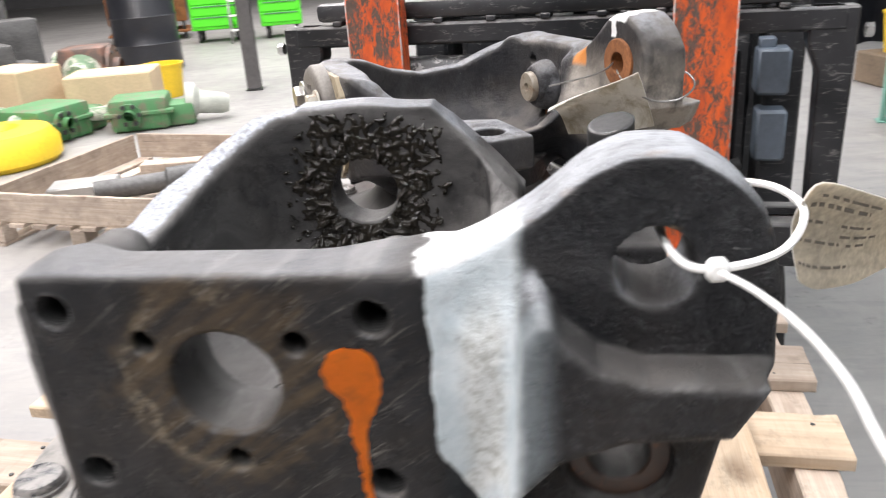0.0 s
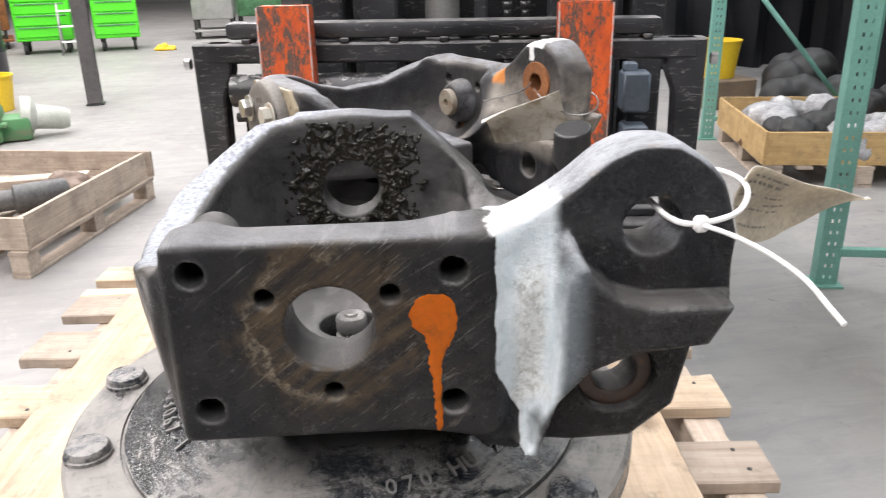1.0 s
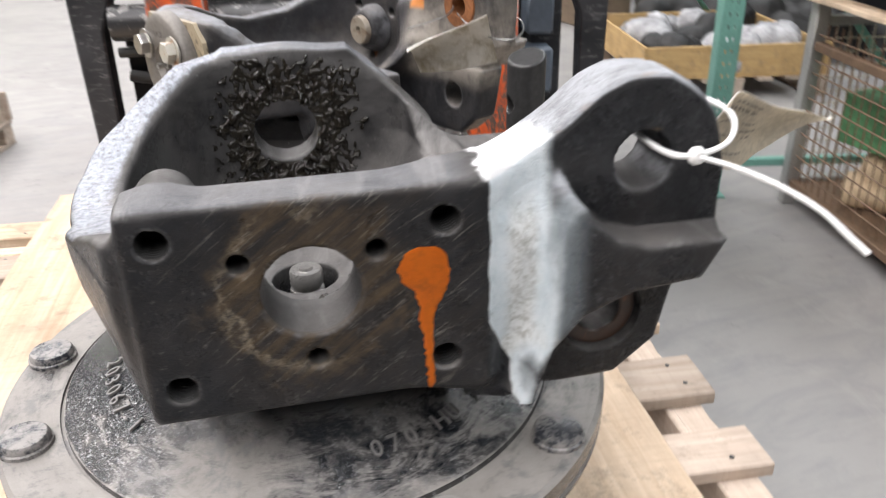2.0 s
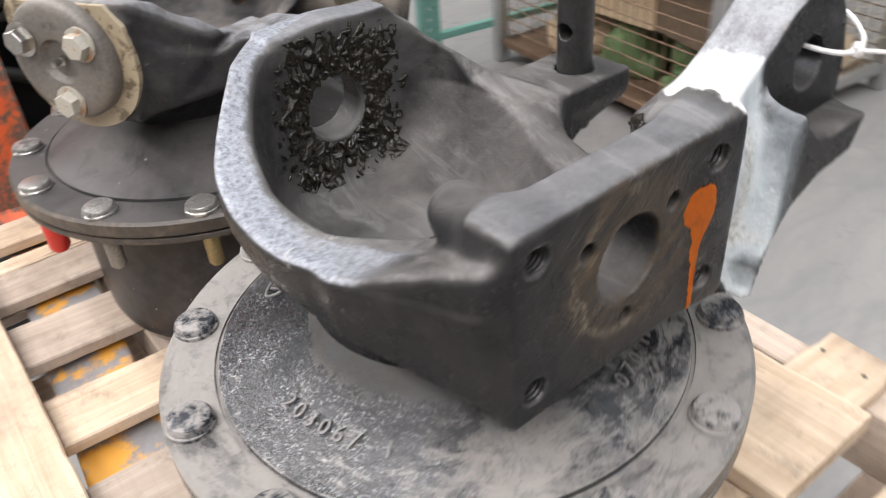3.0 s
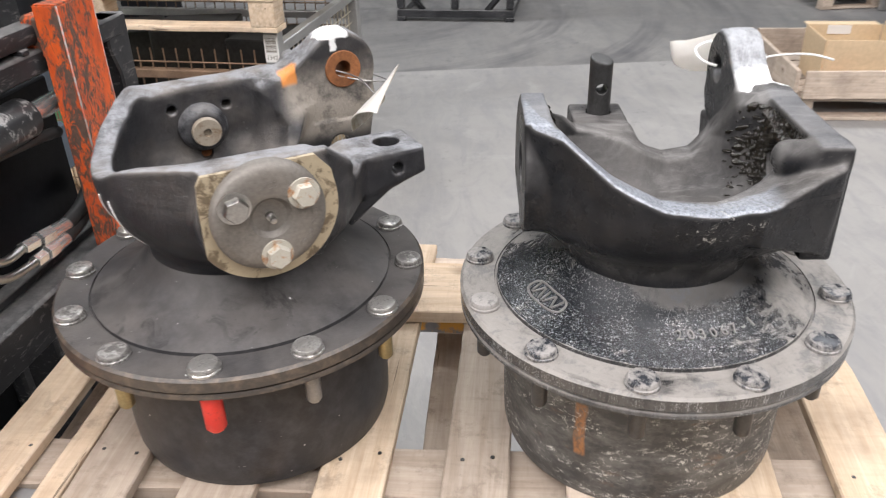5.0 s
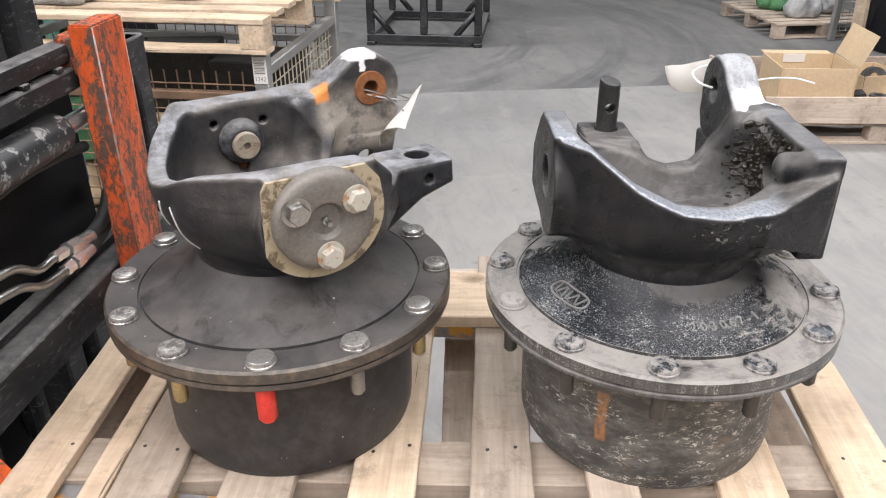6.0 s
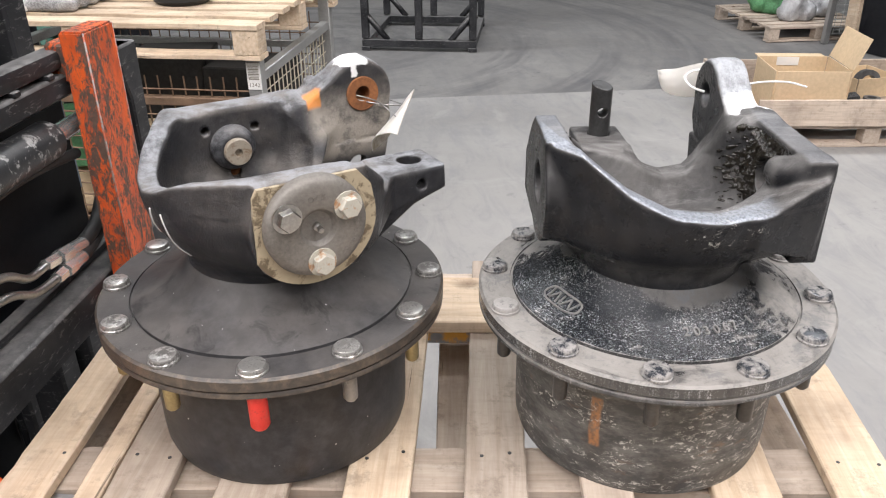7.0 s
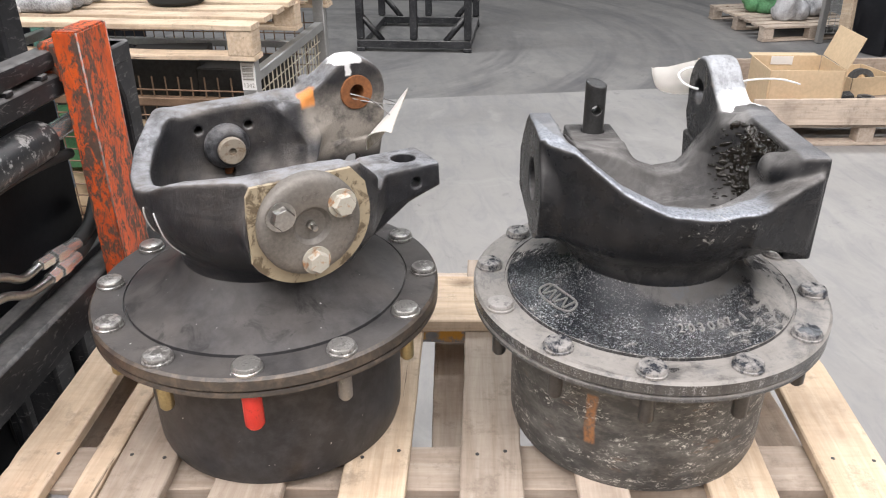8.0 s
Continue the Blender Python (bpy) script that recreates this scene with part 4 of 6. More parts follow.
        body = smax(body, -np.maximum(scoop, 0.165 - u), 0.006)
    # hollow
    wall = rr - 0.163 if capped else np.sqrt((u - 0.03) ** 2 + (v - 0.008) ** 2) - 0.153
    cav = smax(wall, np.abs(v) - 0.137, 0.03 if capped else 0.02)
    if not capped:
        cav = smax(cav, -0.74 * u - 0.67 * v - 0.1175, 0.012)
    cav = smax(cav, u - 0.112 + 0.5 * np.maximum(1.15 - w, 0), 0.04)
    bed = 1.092 + 0.5 * (u * u + v * v) if capped else 1.060 + 1.0 * (u * u + v * v)
    cav = smax(cav, bed - w, 0.045)
    body = smax(body, -cav, 0.006)
    # neck
    neck = np.maximum(np.sqrt(u ** 2 + v ** 2) - 0.114, w - 1.075)
    body = smin(body, neck, 0.014)
    # arm with the upper eye
    arm2 = f_poly(u, w, [(0.085, 1.085), (0.085, 1.196), (0.105, 1.204), (0.150, 1.232), (0.180, 1.254), (0.196, 1.261), (0.222, 1.2605), (0.25, 1.235), (0.258, 1.164),
                         (0.241, 1.138), (0.195, 1.134), (0.165, 1.122), (0.145, 1.10), (0.132, 1.07), (0.124, 1.050), (0.100, 1.053)])
    eye2 = np.sqrt((u - 0.208) ** 2 + (w - 1.210) ** 2) - 0.0515
    flat = smin(arm2, eye2, 0.006)
    body = smin(body, f_slab(flat, v, -0.160, -0.114, 0.006), 0.045)
    arm = f_slab(flat, v, -0.1755 if capped else -0.162, -0.130, 0.003)
    left2 = [(0.128, 1.075), (0.140, 1.225)] if capped else [(0.124, 1.060), (0.129, 1.068), (0.141, 1.110), (0.149, 1.185)]
    pad2 = f_poly(u, w, left2 + [(0.156, 1.233 if capped else 1.196), (0.256, 1.225 if capped else 1.196), (0.256, 1.164), (0.241, 1.138), (0.195, 1.134), (0.165, 1.122), (0.145, 1.10), (0.132, 1.060)])
    arm = smin(arm, f_slab(pad2, v, -0.193, -0.15, 0.004), 0.016 if capped else 0.028)
    pocket2 = f_poly(u, w, [(0.148, 1.40), (0.150, 1.235), (0.156, 1.205), (0.166, 1.186), (0.182, 1.172), (0.204, 1.1655), (0.40, 1.1645), (0.40, 1.40)])
    arm = smax(arm, -np.maximum(pocket2, v + 0.164), 0.004)
    lug2 = f_poly(u, w, [(0.11, 1.10), (0.128, 1.046), (0.165, 1.042), (0.208, 1.043), (0.238, 1.068), (0.252, 1.135), (0.11, 1.135)])
    arm = smin(arm, f_slab(lug2, v, -0.150, -0.112, 0.005), 0.008)
    body = smin(body, arm, 0.006)
    # bores
    def bore(x, z, r, lo, hi):
        return np.maximum(np.sqrt((u - x) ** 2 + (w - z) ** 2) - r, np.maximum(lo - v, v - hi))
    for b in (bore(0.0, 1.155, 0.029, -0.3, -0.1), bore(0.0, 1.155, 0.029, 0.1, 0.3), bore(0.208, 1.210, 0.019, -0.3, -0.05), bore(0.195, 1.094, 0.0165, -0.3, -0.05),
              bore(0.195, 1.094, 0.028, -0.3, -0.142), bore(0.2, 1.130, 0.008, 0.06, 0.3)):
        body = np.maximum(body, -b)
    if capped:
        for x, z, r in ((-0.0379, 1.1846, 0.0068), (0.0379, 1.1801, 0.0068), (-0.001, 1.1167, 0.0080)):
            body = np.maximum(body, -bore(x, z, r, -0.152, -0.10))
    else:
        for x, z in ((-0.0815, 1.196), (0.079, 1.193), (0.0785, 1.100), (-0.0805, 1.100)):
            body = np.maximum(body, -bore(x, z, 0.0090, -0.3, -0.152))
        for a in (30, 150, 270):
            body = np.maximum(body, -bore(0.045 * math.cos(radians(a)), 1.155 + 0.045 * math.sin(radians(a)), 0.0066, -0.3, -0.155))
    if not capped:
        body = np.maximum(body, -np.maximum(np.sqrt(u ** 2 + (v + 0.006) ** 2) - 0.0265, np.maximum(1.022 - w, w - 1.11)))
    body = np.maximum(body, -np.maximum(np.sqrt((u - 0.202) ** 2 + (v - 0.048) ** 2) - 0.018, 1.09 - w))
    return np.maximum(body, 1.0 - w)


def knuckle_mesh(name, mirrored):
    p, f = surface(lambda u, v, w: knuckle_field(u, v, w, mirrored), (-0.18, -0.205, 1.005), (0.285, 0.20, 1.29), 0.0024)
    if mirrored:
        p[:, 1] *= -1
        f = f[:, ::-1]
    return field_mesh(name, p, f)


def bolt_bm(r=0.0180, h=0.0095, n=24):
    """A round domed bolt head with a washer edge."""
    return lathe_bm([(r * 1.08, 0), (r * 1.08, 0.003), (r, 0.004), (r, h * 0.75), (r * 0.9, h), (r * 0.55, h * 1.12), (0, h * 1.15)], n)


def hex_bm(af=0.024, h=0.013, washer=0.018):
    """A hexagon bolt head on a washer."""
    bm = lathe_bm([(washer, 0), (washer, 0.0025), (0, 0.0025)], 28)
    r = af / math.sqrt(3)
    return lathe_bm([(r, 0.0025), (r, h - 0.002), (r * 0.9, h), (0, h)], 6, bm)


def stud_bm(r=0.0095, l=0.045, n=16):
    return lathe_bm([(0, -l), (r * 0.7, -l), (r, -l + 0.004), (r, 0)], n)


TOP_B, TOP_A = 0.996, 0.992


def build_hub(name, m, mirrored, label, mats, rough_top, top):
    knuckle, hub, drum = mats
    h = thing(name, m, label, "axle hub", "axle hubs on the pallet")
    base = DECK_Z
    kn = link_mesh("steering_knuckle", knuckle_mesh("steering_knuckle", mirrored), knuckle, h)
    kn.location = (0, 0, -base)
    z = lambda v: v - base
    t = top - base
    prof = [(0.100, z(1.06)), (0.116, z(1.047)), (0.122, z(1.037)), (0.132, t + 0.034), (0.150, t + 0.021), (0.185, t + 0.0075), (0.1985, t + 0.0020), (0.1990, t - 0.0025), (0.2015, t - 0.0025),
            (0.202, t), (0.2435, t), (0.247, t - 0.0035), (0.247, t - 0.0175), (0.2455, t - 0.0190), (0.2425, t - 0.0195), (0.2425, t - 0.0210), (0.2455, t - 0.0215),
            (0.2465, t - 0.0230), (0.2465, t - 0.0280), (0.244, t - 0.0295), (0.18, t - 0.0295)]
    part("flange", lathe_bm(prof[:11], 128), hub, h, sharp=35)
    part("flange_rim", lathe_bm([(0.2433, t - 0.0001)] + prof[11:], 128), hub if rough_top else RIM_A, h, sharp=35)
    dp = [(0.184, t - 0.029), (0.186, t - 0.045), (0.187, z(0.85)), (0.1865, z(0.80)), (0.1855, z(0.778)), (0.182, z(0.7655)), (0.05, z(0.7655)), (0, z(0.7655))]
    part("drum", lathe_bm(dp, 96), drum, h, sharp=50)
    return h


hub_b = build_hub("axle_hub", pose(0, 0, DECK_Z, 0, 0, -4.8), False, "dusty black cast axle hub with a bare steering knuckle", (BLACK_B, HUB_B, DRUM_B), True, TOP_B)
hub_a = build_hub("axle_hub", pose(0.081, 0.540, DECK_Z, 0, 0, -65.7), True, "dark grey axle hub with a capped steering knuckle", (BLACK_A, HUB_A, HUB_A), False, TOP_A)


# bolts and studs, on the world's own angles
for hub, turn, phase, matb, mats_, top in ((hub_b, -4.8, 132.5, DUSTY_BOLT, DARK_STEEL, TOP_B), (hub_a, -65.7, 118.0, BOLT_GREY, DARK_STEEL, TOP_A)):
    bolt_me = stud_me = None
    for k in range(12):
        a = radians(phase + 30 * k - turn)
        at = (0.226 * math.cos(a), 0.226 * math.sin(a))
        if bolt_me is None:
            ob = part("flange_bolt", bolt_bm(), matb, hub)
            bolt_me = ob.data
        else:
            ob = link_mesh("flange_bolt", bolt_me, None, hub)
        ob.location = (*at, top - DECK_Z)
        if hub is hub_a and k == 2:
            cap_ = part("stud_cap", lathe_bm([(0, -0.058), (0.009, -0.058), (0.0125, -0.053), (0.0125, -0.004), (0.0115, -0.0005)], 20), RED, hub, "red plastic stud cap")
            cap_.location = (*at, top - 0.0296 - DECK_Z)
            continue
        st = part("stud", stud_bm(), (ZINC if k in (0, 1, 4) else BOLT_GREY) if hub is hub_a else mats_, hub)
        st.location = (*at, top - 0.0296 - DECK_Z)


BASE = DECK_Z


def ring_bm(r_in, r_out, h, n=40, bevel=0.001):
    return lathe_bm([(r_in, 0), (r_in, h - bevel), (r_in + bevel, h), (r_out - bevel, h), (r_out, h - bevel), (r_out, 0), (r_in, 0)], n)


def lumps(name, seed, side):
    """Torn smears of grease round a bore on an inner wall."""
    rnd = random.Random(seed)
    items = []
    for k in range(900):
        a = rnd.uniform(0, 2 * math.pi)
        if side < 0:
            a = rnd.uniform(-1.3, 2.0)
        near = rnd.random() < 0.6
        r = rnd.uniform(0.031, 0.052) if near else rnd.uniform(0.045, 0.074 if side > 0 else 0.090)
        s_ = min(0.0042, 0.0011 * math.exp(rnd.gauss(0.2, 0.55))) * (1.3 if math.sin(a) < -0.2 and near else 1.0)
        turn_ = a + math.pi / 2 + rnd.gauss(0, 0.9)
        items.append((r * math.cos(a), 1.153 + r * math.sin(a), s_, turn_, rnd.uniform(0.35, 0.9), rnd.uniform(0.7, 1.7)))

    def field(u, v, w):
        out = np.full(np.broadcast(u, v, w).shape, 0.02, np.float32)
        depth = knuckle_field(u, v, w) + 0.0002
        for x, z, s_, a, flat, d in items:
            du, dw = u - x, w - z
            p, q = du * math.cos(a) + dw * math.sin(a), -du * math.sin(a) + dw * math.cos(a)
            e = (np.sqrt((p / (s_ * flat)) ** 2 + (q / (s_ * 1.4)) ** 2 + (depth / (s_ * d)) ** 2) - 1) * s_ * 0.5
            out = smin(out, e, 0.0003)
        rad = np.sqrt(u ** 2 + (w - 1.153) ** 2)
        ang = np.arctan2(w - 1.153, u)
        edge = rad - (0.062 if side > 0 else 0.074) - 0.006 * np.sin(5 * ang + seed) - 0.003 * np.sin(11 * ang)
        if side > 0:
            edge = np.maximum(np.abs(u - 0.004) - 0.056, np.abs(w - 1.155) - 0.062) - 0.006 * np.sin(5 * ang + seed) - 0.005 * np.sin(13 * ang) - 0.003 * np.sin(31 * ang)
        crust = np.sin(310 * u + 2.0 * np.sin(190 * w)) * np.sin(280 * w + 2.0 * np.sin(230 * u)) + 0.7 * np.sin(610 * u + 420 * w + 2.0 * np.sin(350 * w)) * np.sin(530 * w - 300 * u)
        film = np.maximum(np.maximum(edge, 0.0295 - rad), np.abs(depth) - 0.0006 - 0.0009 * crust)
        return np.maximum(np.maximum(smin(out, film, 0.0008), -depth - 0.003), 0.0292 - rad)

    lo, hi = ((-0.078, 0.124, 1.08), (0.078, 0.143, 1.222)) if side > 0 else ((-0.050, -0.143, 1.085), (0.090, -0.100, 1.206))
    p, f = surface(field, lo, hi, 0.0013)
    return field_mesh(name, p, f)


# loose details of the bare hub
for side, seed in ((1, 5), (-1, 9)):
    g = link_mesh("grease_smear", lumps("grease_smear", seed, side), GREASE, hub_b, "thick black grease")
    g.location = (0, 0, -BASE)


def pin_bm():
    """A round pin with a slanted top and a cross hole."""
    def field(u, v, w):
        d = np.maximum(np.sqrt(u * u + v * v) - 0.0162, np.abs(w - 0.01) - 0.07)
        d = smax(d, (w - 0.0735 + 0.26 * u + 0.14 * v) * 0.95, 0.002)
        return np.maximum(d, -(np.sqrt((v * 0.9 + u * 0.3) ** 2 + (w - 0.034) ** 2) - 0.0075))
    return surface(field, (-0.02, -0.02, -0.065), (0.02, 0.02, 0.085), 0.0015)


pin = link_mesh("upright_pin", field_mesh("upright_pin", *pin_bm()), DARK_STEEL, hub_b, "dark oily steel pin")
pin.location = (0.202, 0.048, 1.155 - BASE)
pin.rotation_euler = (0, 0, radians(200))
# rust broken up by near-black patches
b = part("lug_bushing", ring_bm(0.0165, 0.0275, 0.0015), DARK_RUST, hub_b, "rust-stained bushing with near-black patches")
b.matrix_local = pose(0.195, -0.1415, 1.094 - BASE, 90, 0, 0)
stub = lathe_bm([(0, 0.04), (0.005, 0.04), (0.006, 0.038), (0.0125, 0.038), (0.0135, 0.036), (0.0135, 0.026), (0.0115, 0.025), (0.0115, 0.022), (0.014, 0.021), (0.014, 0.010), (0.012, 0.009), (0.017, 0.006), (0.017, -0.05)], 24)
st = part("shaft_stub", stub, BOLT_GREY, hub_b, "splined steel shaft end")
st.location = (0.001, -0.003, 1.043 - BASE)
for x, z in ((-0.0815, 1.196), (0.079, 1.193), (0.0785, 1.100), (-0.0805, 1.100)):
    t_ = part("thread_insert", lathe_bm([(0.0088 - 0.0006 * (k % 2), -0.0015 * k) for k in range(14)], 20), DARK_STEEL, hub_b)
    t_.matrix_local = pose(x, -0.1775, z - BASE, 90, 0, 0)


def front_of(x, z, capped=False, lo=-0.30, hi=-0.10):
    """Where the casting's outer side lies at a place, looking along y."""
    for _ in range(24):
        mid = (lo + hi) / 2
        if float(knuckle_field(np.array([x]), np.array([mid]), np.array([z]), capped)[0]) > 0:
            lo = mid
        else:
            hi = mid
    return lo


def blob_bm(outline, thick):
    """A thin raised mark with the given outline in x and z, on a face that looks to -y."""
    bm = bmesh.new()
    a = [bm.verts.new((x, 0, z)) for x, z in outline]
    b_ = [bm.verts.new((x, -thick, z)) for x, z in outline]
    bm.faces.new(b_)
    for k in range(len(a)):
        bm.faces.new((a[k], a[k - 1], b_[k - 1], b_[k]))
    bmesh.ops.recalc_face_normals(bm, faces=bm.faces)
    return bm


def daub_bm(rows, thick, x0, z0):
    """A daub of paint, given by its two edges from top to bottom, lying on the casting's outer side."""
    bm = bmesh.new()
    rnd = random.Random(4)
    zs = [r[0] for r in rows][::-1]
    n, k = 46, 10
    grid = []
    for i in range(n):
        z = rows[0][0] + (rows[-1][0] - rows[0][0]) * i / (n - 1)
        a = float(np.interp(z, zs, [r[1] for r in rows][::-1])) + rnd.uniform(-1, 1) * 0.0010
        b_ = float(np.interp(z, zs, [r[2] for r in rows][::-1])) + rnd.uniform(-1, 1) * 0.0005
        line = []
        for q in range(k):
            x = a + (b_ - a) * q / (k - 1)
            edge = 1 - abs(2 * q / (k - 1) - 1) ** 4
            line.append(bm.verts.new((x - x0, front_of(x, z) - 0.0001 - thick * edge, z - z0)))
        grid.append(line)
    for a, b_ in zip(grid, grid[1:]):
        for q in range(k - 1):
            bm.faces.new((a[q], a[q + 1], b_[q + 1], b_[q]))
    bmesh.ops.solidify(bm, geom=bm.faces[:], thickness=0.0006)
    bmesh.ops.recalc_face_normals(bm, faces=bm.faces)
    return bm


DAUB = [(1.1770, 0.0635, 0.0725), (1.1745, 0.0570, 0.0770), (1.1690, 0.0520, 0.0795), (1.1620, 0.0505, 0.0805), (1.1550, 0.0520, 0.0803), (1.1513, 0.0543, 0.0795),
        (1.1475, 0.0603, 0.0783), (1.1430, 0.0600, 0.0765), (1.1365, 0.0623, 0.0725), (1.1295, 0.0615, 0.0707), (1.1180, 0.0639, 0.0701), (1.0970, 0.0655, 0.0701), (1.0800, 0.0658, 0.0701), (1.0765, 0.0670, 0.0690)]
mark = part("paint_mark", daub_bm(DAUB, 0.0006, 0.058, 1.160), ORANGE, hub_b, "orange paint daub with a run")
mark.location = (0.058, 0, 1.160 - BASE)


def raised_text(text, size, depth, material, parent, m, name="raised_lettering"):
    c = bpy.data.curves.new(name, "FONT")
    c.body, c.size, c.extrude, c.align_x, c.align_y = text, size, depth, "CENTER", "CENTER"
    c.resolution_u = 2
    tmp = bpy.data.objects.new(name, c)
    scene.collection.objects.link(tmp)
    dg = bpy.context.evaluated_depsgraph_get()
    me = bpy.data.meshes.new_from_object(tmp.evaluated_get(dg))
    bpy.data.objects.remove(tmp)
    ob = link_mesh(name, me, None, parent, smooth=False)
    me.materials.clear()
    me.materials.append(material)
    ob.matrix_local = m
    return ob


def curved_text(text, radius, turn, size, height, slope, parent, material):
    """Cast letters set one by one along a circle on the hub's cone."""
    step_ = size * 0.72 / radius
    for k, ch in enumerate(text):
        if ch == " ":
            continue
        a = radians(turn) + (k - (len(text) - 1) / 2) * step_
        m = Matrix.Rotation(a + math.pi / 2, 4, "Z") @ Matrix.Translation((0, -radius, height)) @ Matrix.Rotation(radians(slope), 4, "X")
        raised_text(ch, size, 0.0011, material, parent, m, "cast_letter")


curved_text("203067-1", 0.160, 197, 0.0185, TOP_B + 0.0188 - BASE, 22, hub_b, LETTERS)
curved_text("070 HU 25", 0.160, 301, 0.0185, TOP_B + 0.0188 - BASE, 22, hub_b, LETTERS)


def cone_point(along, outward, mid=118, radius=0.160):
    """A place on the hub's cone, in metres round and out from a point on it."""
    a, r = radians(mid) + along / radius, radius + outward
    return (r * math.cos(a), r * math.sin(a), TOP_B + 0.0180 - BASE - outward * math.tan(radians(22)))


# raised oval cartouche with worn strokes
oval = []
for k in range(49):
    a = 2 * math.pi * k / 48
    oval.append(cone_point(0.034 * math.copysign(abs(math.cos(a)) ** 0.55, math.cos(a)), 0.0115 * math.copysign(abs(math.sin(a)) ** 0.7, math.sin(a))))
emblem = part("cast_emblem", tube_bm(oval, 0.0015, 8), LETTERS, hub_b, "worn oval cast emblem")
for k, lean in enumerate((0.002, -0.003, 0.003, 0.001, -0.004, 0.003, -0.003)):
    part("stroke", tube_bm([cone_point(-0.024 + 0.008 * k - lean, -0.0075), cone_point(-0.024 + 0.008 * k + lean, 0.0075)], 0.0013, 6), LETTERS, emblem)

# capped side of the other hub: on its own axes the cap looks to -y
gas = []
for k in range(37):
    a = radians(20 - 220 * k / 36)
    gas.append((0.083 * math.cos(a), 0.080 * math.sin(a)))
gas = [(max(x, -0.072), z) for x, z in gas if z < 0.02] + [(-0.070, 0.046), (-0.064, 0.0565), (0.061, 0.0565), (0.078, 0.036)]
g = part("gasket_plate", blob_bm(gas, 0.006), GASKET, hub_a, "oil-stained tan plate", smooth=False)
g.matrix_local = pose(0.002, -0.1735, 1.154 - BASE)
cap = part("bearing_cap", lathe_bm([(0.064, 0), (0.064, 0.011), (0.060, 0.016), (0.052, 0.0185), (0.030, 0.0185), (0.024, 0.017), (0.019, 0.010), (0.012, 0.0085), (0, 0.0085)], 64), CAP_IRON, hub_a, "dusty round iron cap")
cap.matrix_local = pose(0.002, -0.1795, 1.155 - BASE, 90, 0, 0)
nip = part("grease_nipple", lathe_bm([(0.005, 0), (0.005, 0.006), (0.0028, 0.007), (0.0028, 0.012), (0.004, 0.013), (0.0035, 0.017), (0, 0.018)], 12), STEEL, cap)
nip.location = (0, 0, 0.0085)
for k, a in enumerate((30, 150, 270)):
    hb = part("cap_bolt", hex_bm(), (RUSTY_BOLT, STEEL, RUSTY_BOLT)[k], cap, "worn hexagon bolt with rust stains")
    hb.matrix_local = pose(0.044 * math.cos(radians(a)), 0.044 * math.sin(radians(a)), 0.0183, 0, 0, 13 * k)
raised_text("OCE", 0.011, 0.0006, CAP_IRON, cap, pose(0.0, 0.038, 0.0185, 0, 0, 0))
for k in range(5):
    a = radians(-48 + 15 * k)
    bar = part("raised_mark", box_bm(0.004, 0.0075, 0.0012, 0.0004), CAP_IRON, cap)
    bar.matrix_local = pose(0.049 * math.cos(a), 0.049 * math.sin(a), 0.0185, 0, 0, math.degrees(a))
king = part("king_pin", lathe_bm([(0.0288, -0.04), (0.0288, 0.0), (0.034, 0.001), (0.034, 0.010), (0.028, 0.024), (0.024, 0.027), (0.0205, 0.0275)], 40), BLACK_A, hub_a, "dark tapered pin boss")
king.matrix_local = pose(0.0, 0.1385, 1.155 - BASE, 90, 0, 0)
part("pin_tip", lathe_bm([(0.0205, 0.02), (0.0205, 0.034), (0.019, 0.036), (0.006, 0.036), (0.0045, 0.030), (0, 0.029)], 32), stained("rusty_pin_face", (0.30, 0.265, 0.215), (0.15, 0.09, 0.045), 70, 0.3, 0.48, 0.62), king, "rust-tinged machined pin end")
hb = part("rusty_plug", lathe_bm([(0.0078, 0), (0.0078, 0.004), (0.003, 0.005), (0, 0.004)], 20), RUST, hub_a)
hb.matrix_local = pose(-0.001, 0.140, 1.1167 - BASE, 90, 0, 0)
bush = part("eye_bushing", ring_bm(0.012, 0.027, 0.056), RUST, hub_a, "rusty steel bushing")
bush.matrix_local = pose(0.208, 0.1665, 1.210 - BASE, 90, 0, 0)
for pts in ([(-0.152, -0.032, 1.155), (-0.1543, -0.0195, 1.1295), (-0.1535, -0.013, 1.115), (-0.152, -0.009, 1.106)],
            [(-0.1502, -0.0597, 1.1551), (-0.1467, -0.0575, 1.1316), (-0.1374, -0.0440, 1.0976), (-0.1264, -0.0391, 1.0731)]):
    line = []
    for p in curve_points(pts, 6):
        q = np.array(p, float)
        for _ in range(12):
            at_ = lambda r: float(knuckle_field(np.array([r[0]]), np.array([-r[1]]), np.array([r[2]]), True)[0])
            grad = np.array([(at_(q + 0.0005 * e) - at_(q - 0.0005 * e)) / 0.001 for e in np.eye(3)])
            q = q - (at_(q) - 0.0003) * grad / max(0.2, float(grad @ grad))
        line.append((q[0], q[1], q[2] - BASE))
    part("chalk_mark", tube_bm(line, 0.0013, 6), WHITE_MARK, hub_a, "white chalk line")


# ---- tags ----
def sheet_bm(grid, thick=0.0006):
    """A curled sheet through a grid of points, with thickness."""
    bm = bmesh.new()
    vs = [[bm.verts.new(p) for p in row] for row in grid]
    for a, b_ in zip(vs, vs[1:]):
        for k in range(len(a) - 1):
            bm.faces.new((a[k], a[k + 1], b_[k + 1], b_[k]))
    bmesh.ops.solidify(bm, geom=bm.faces[:], thickness=thick)
    bmesh.ops.recalc_face_normals(bm, faces=bm.faces)
    return bm


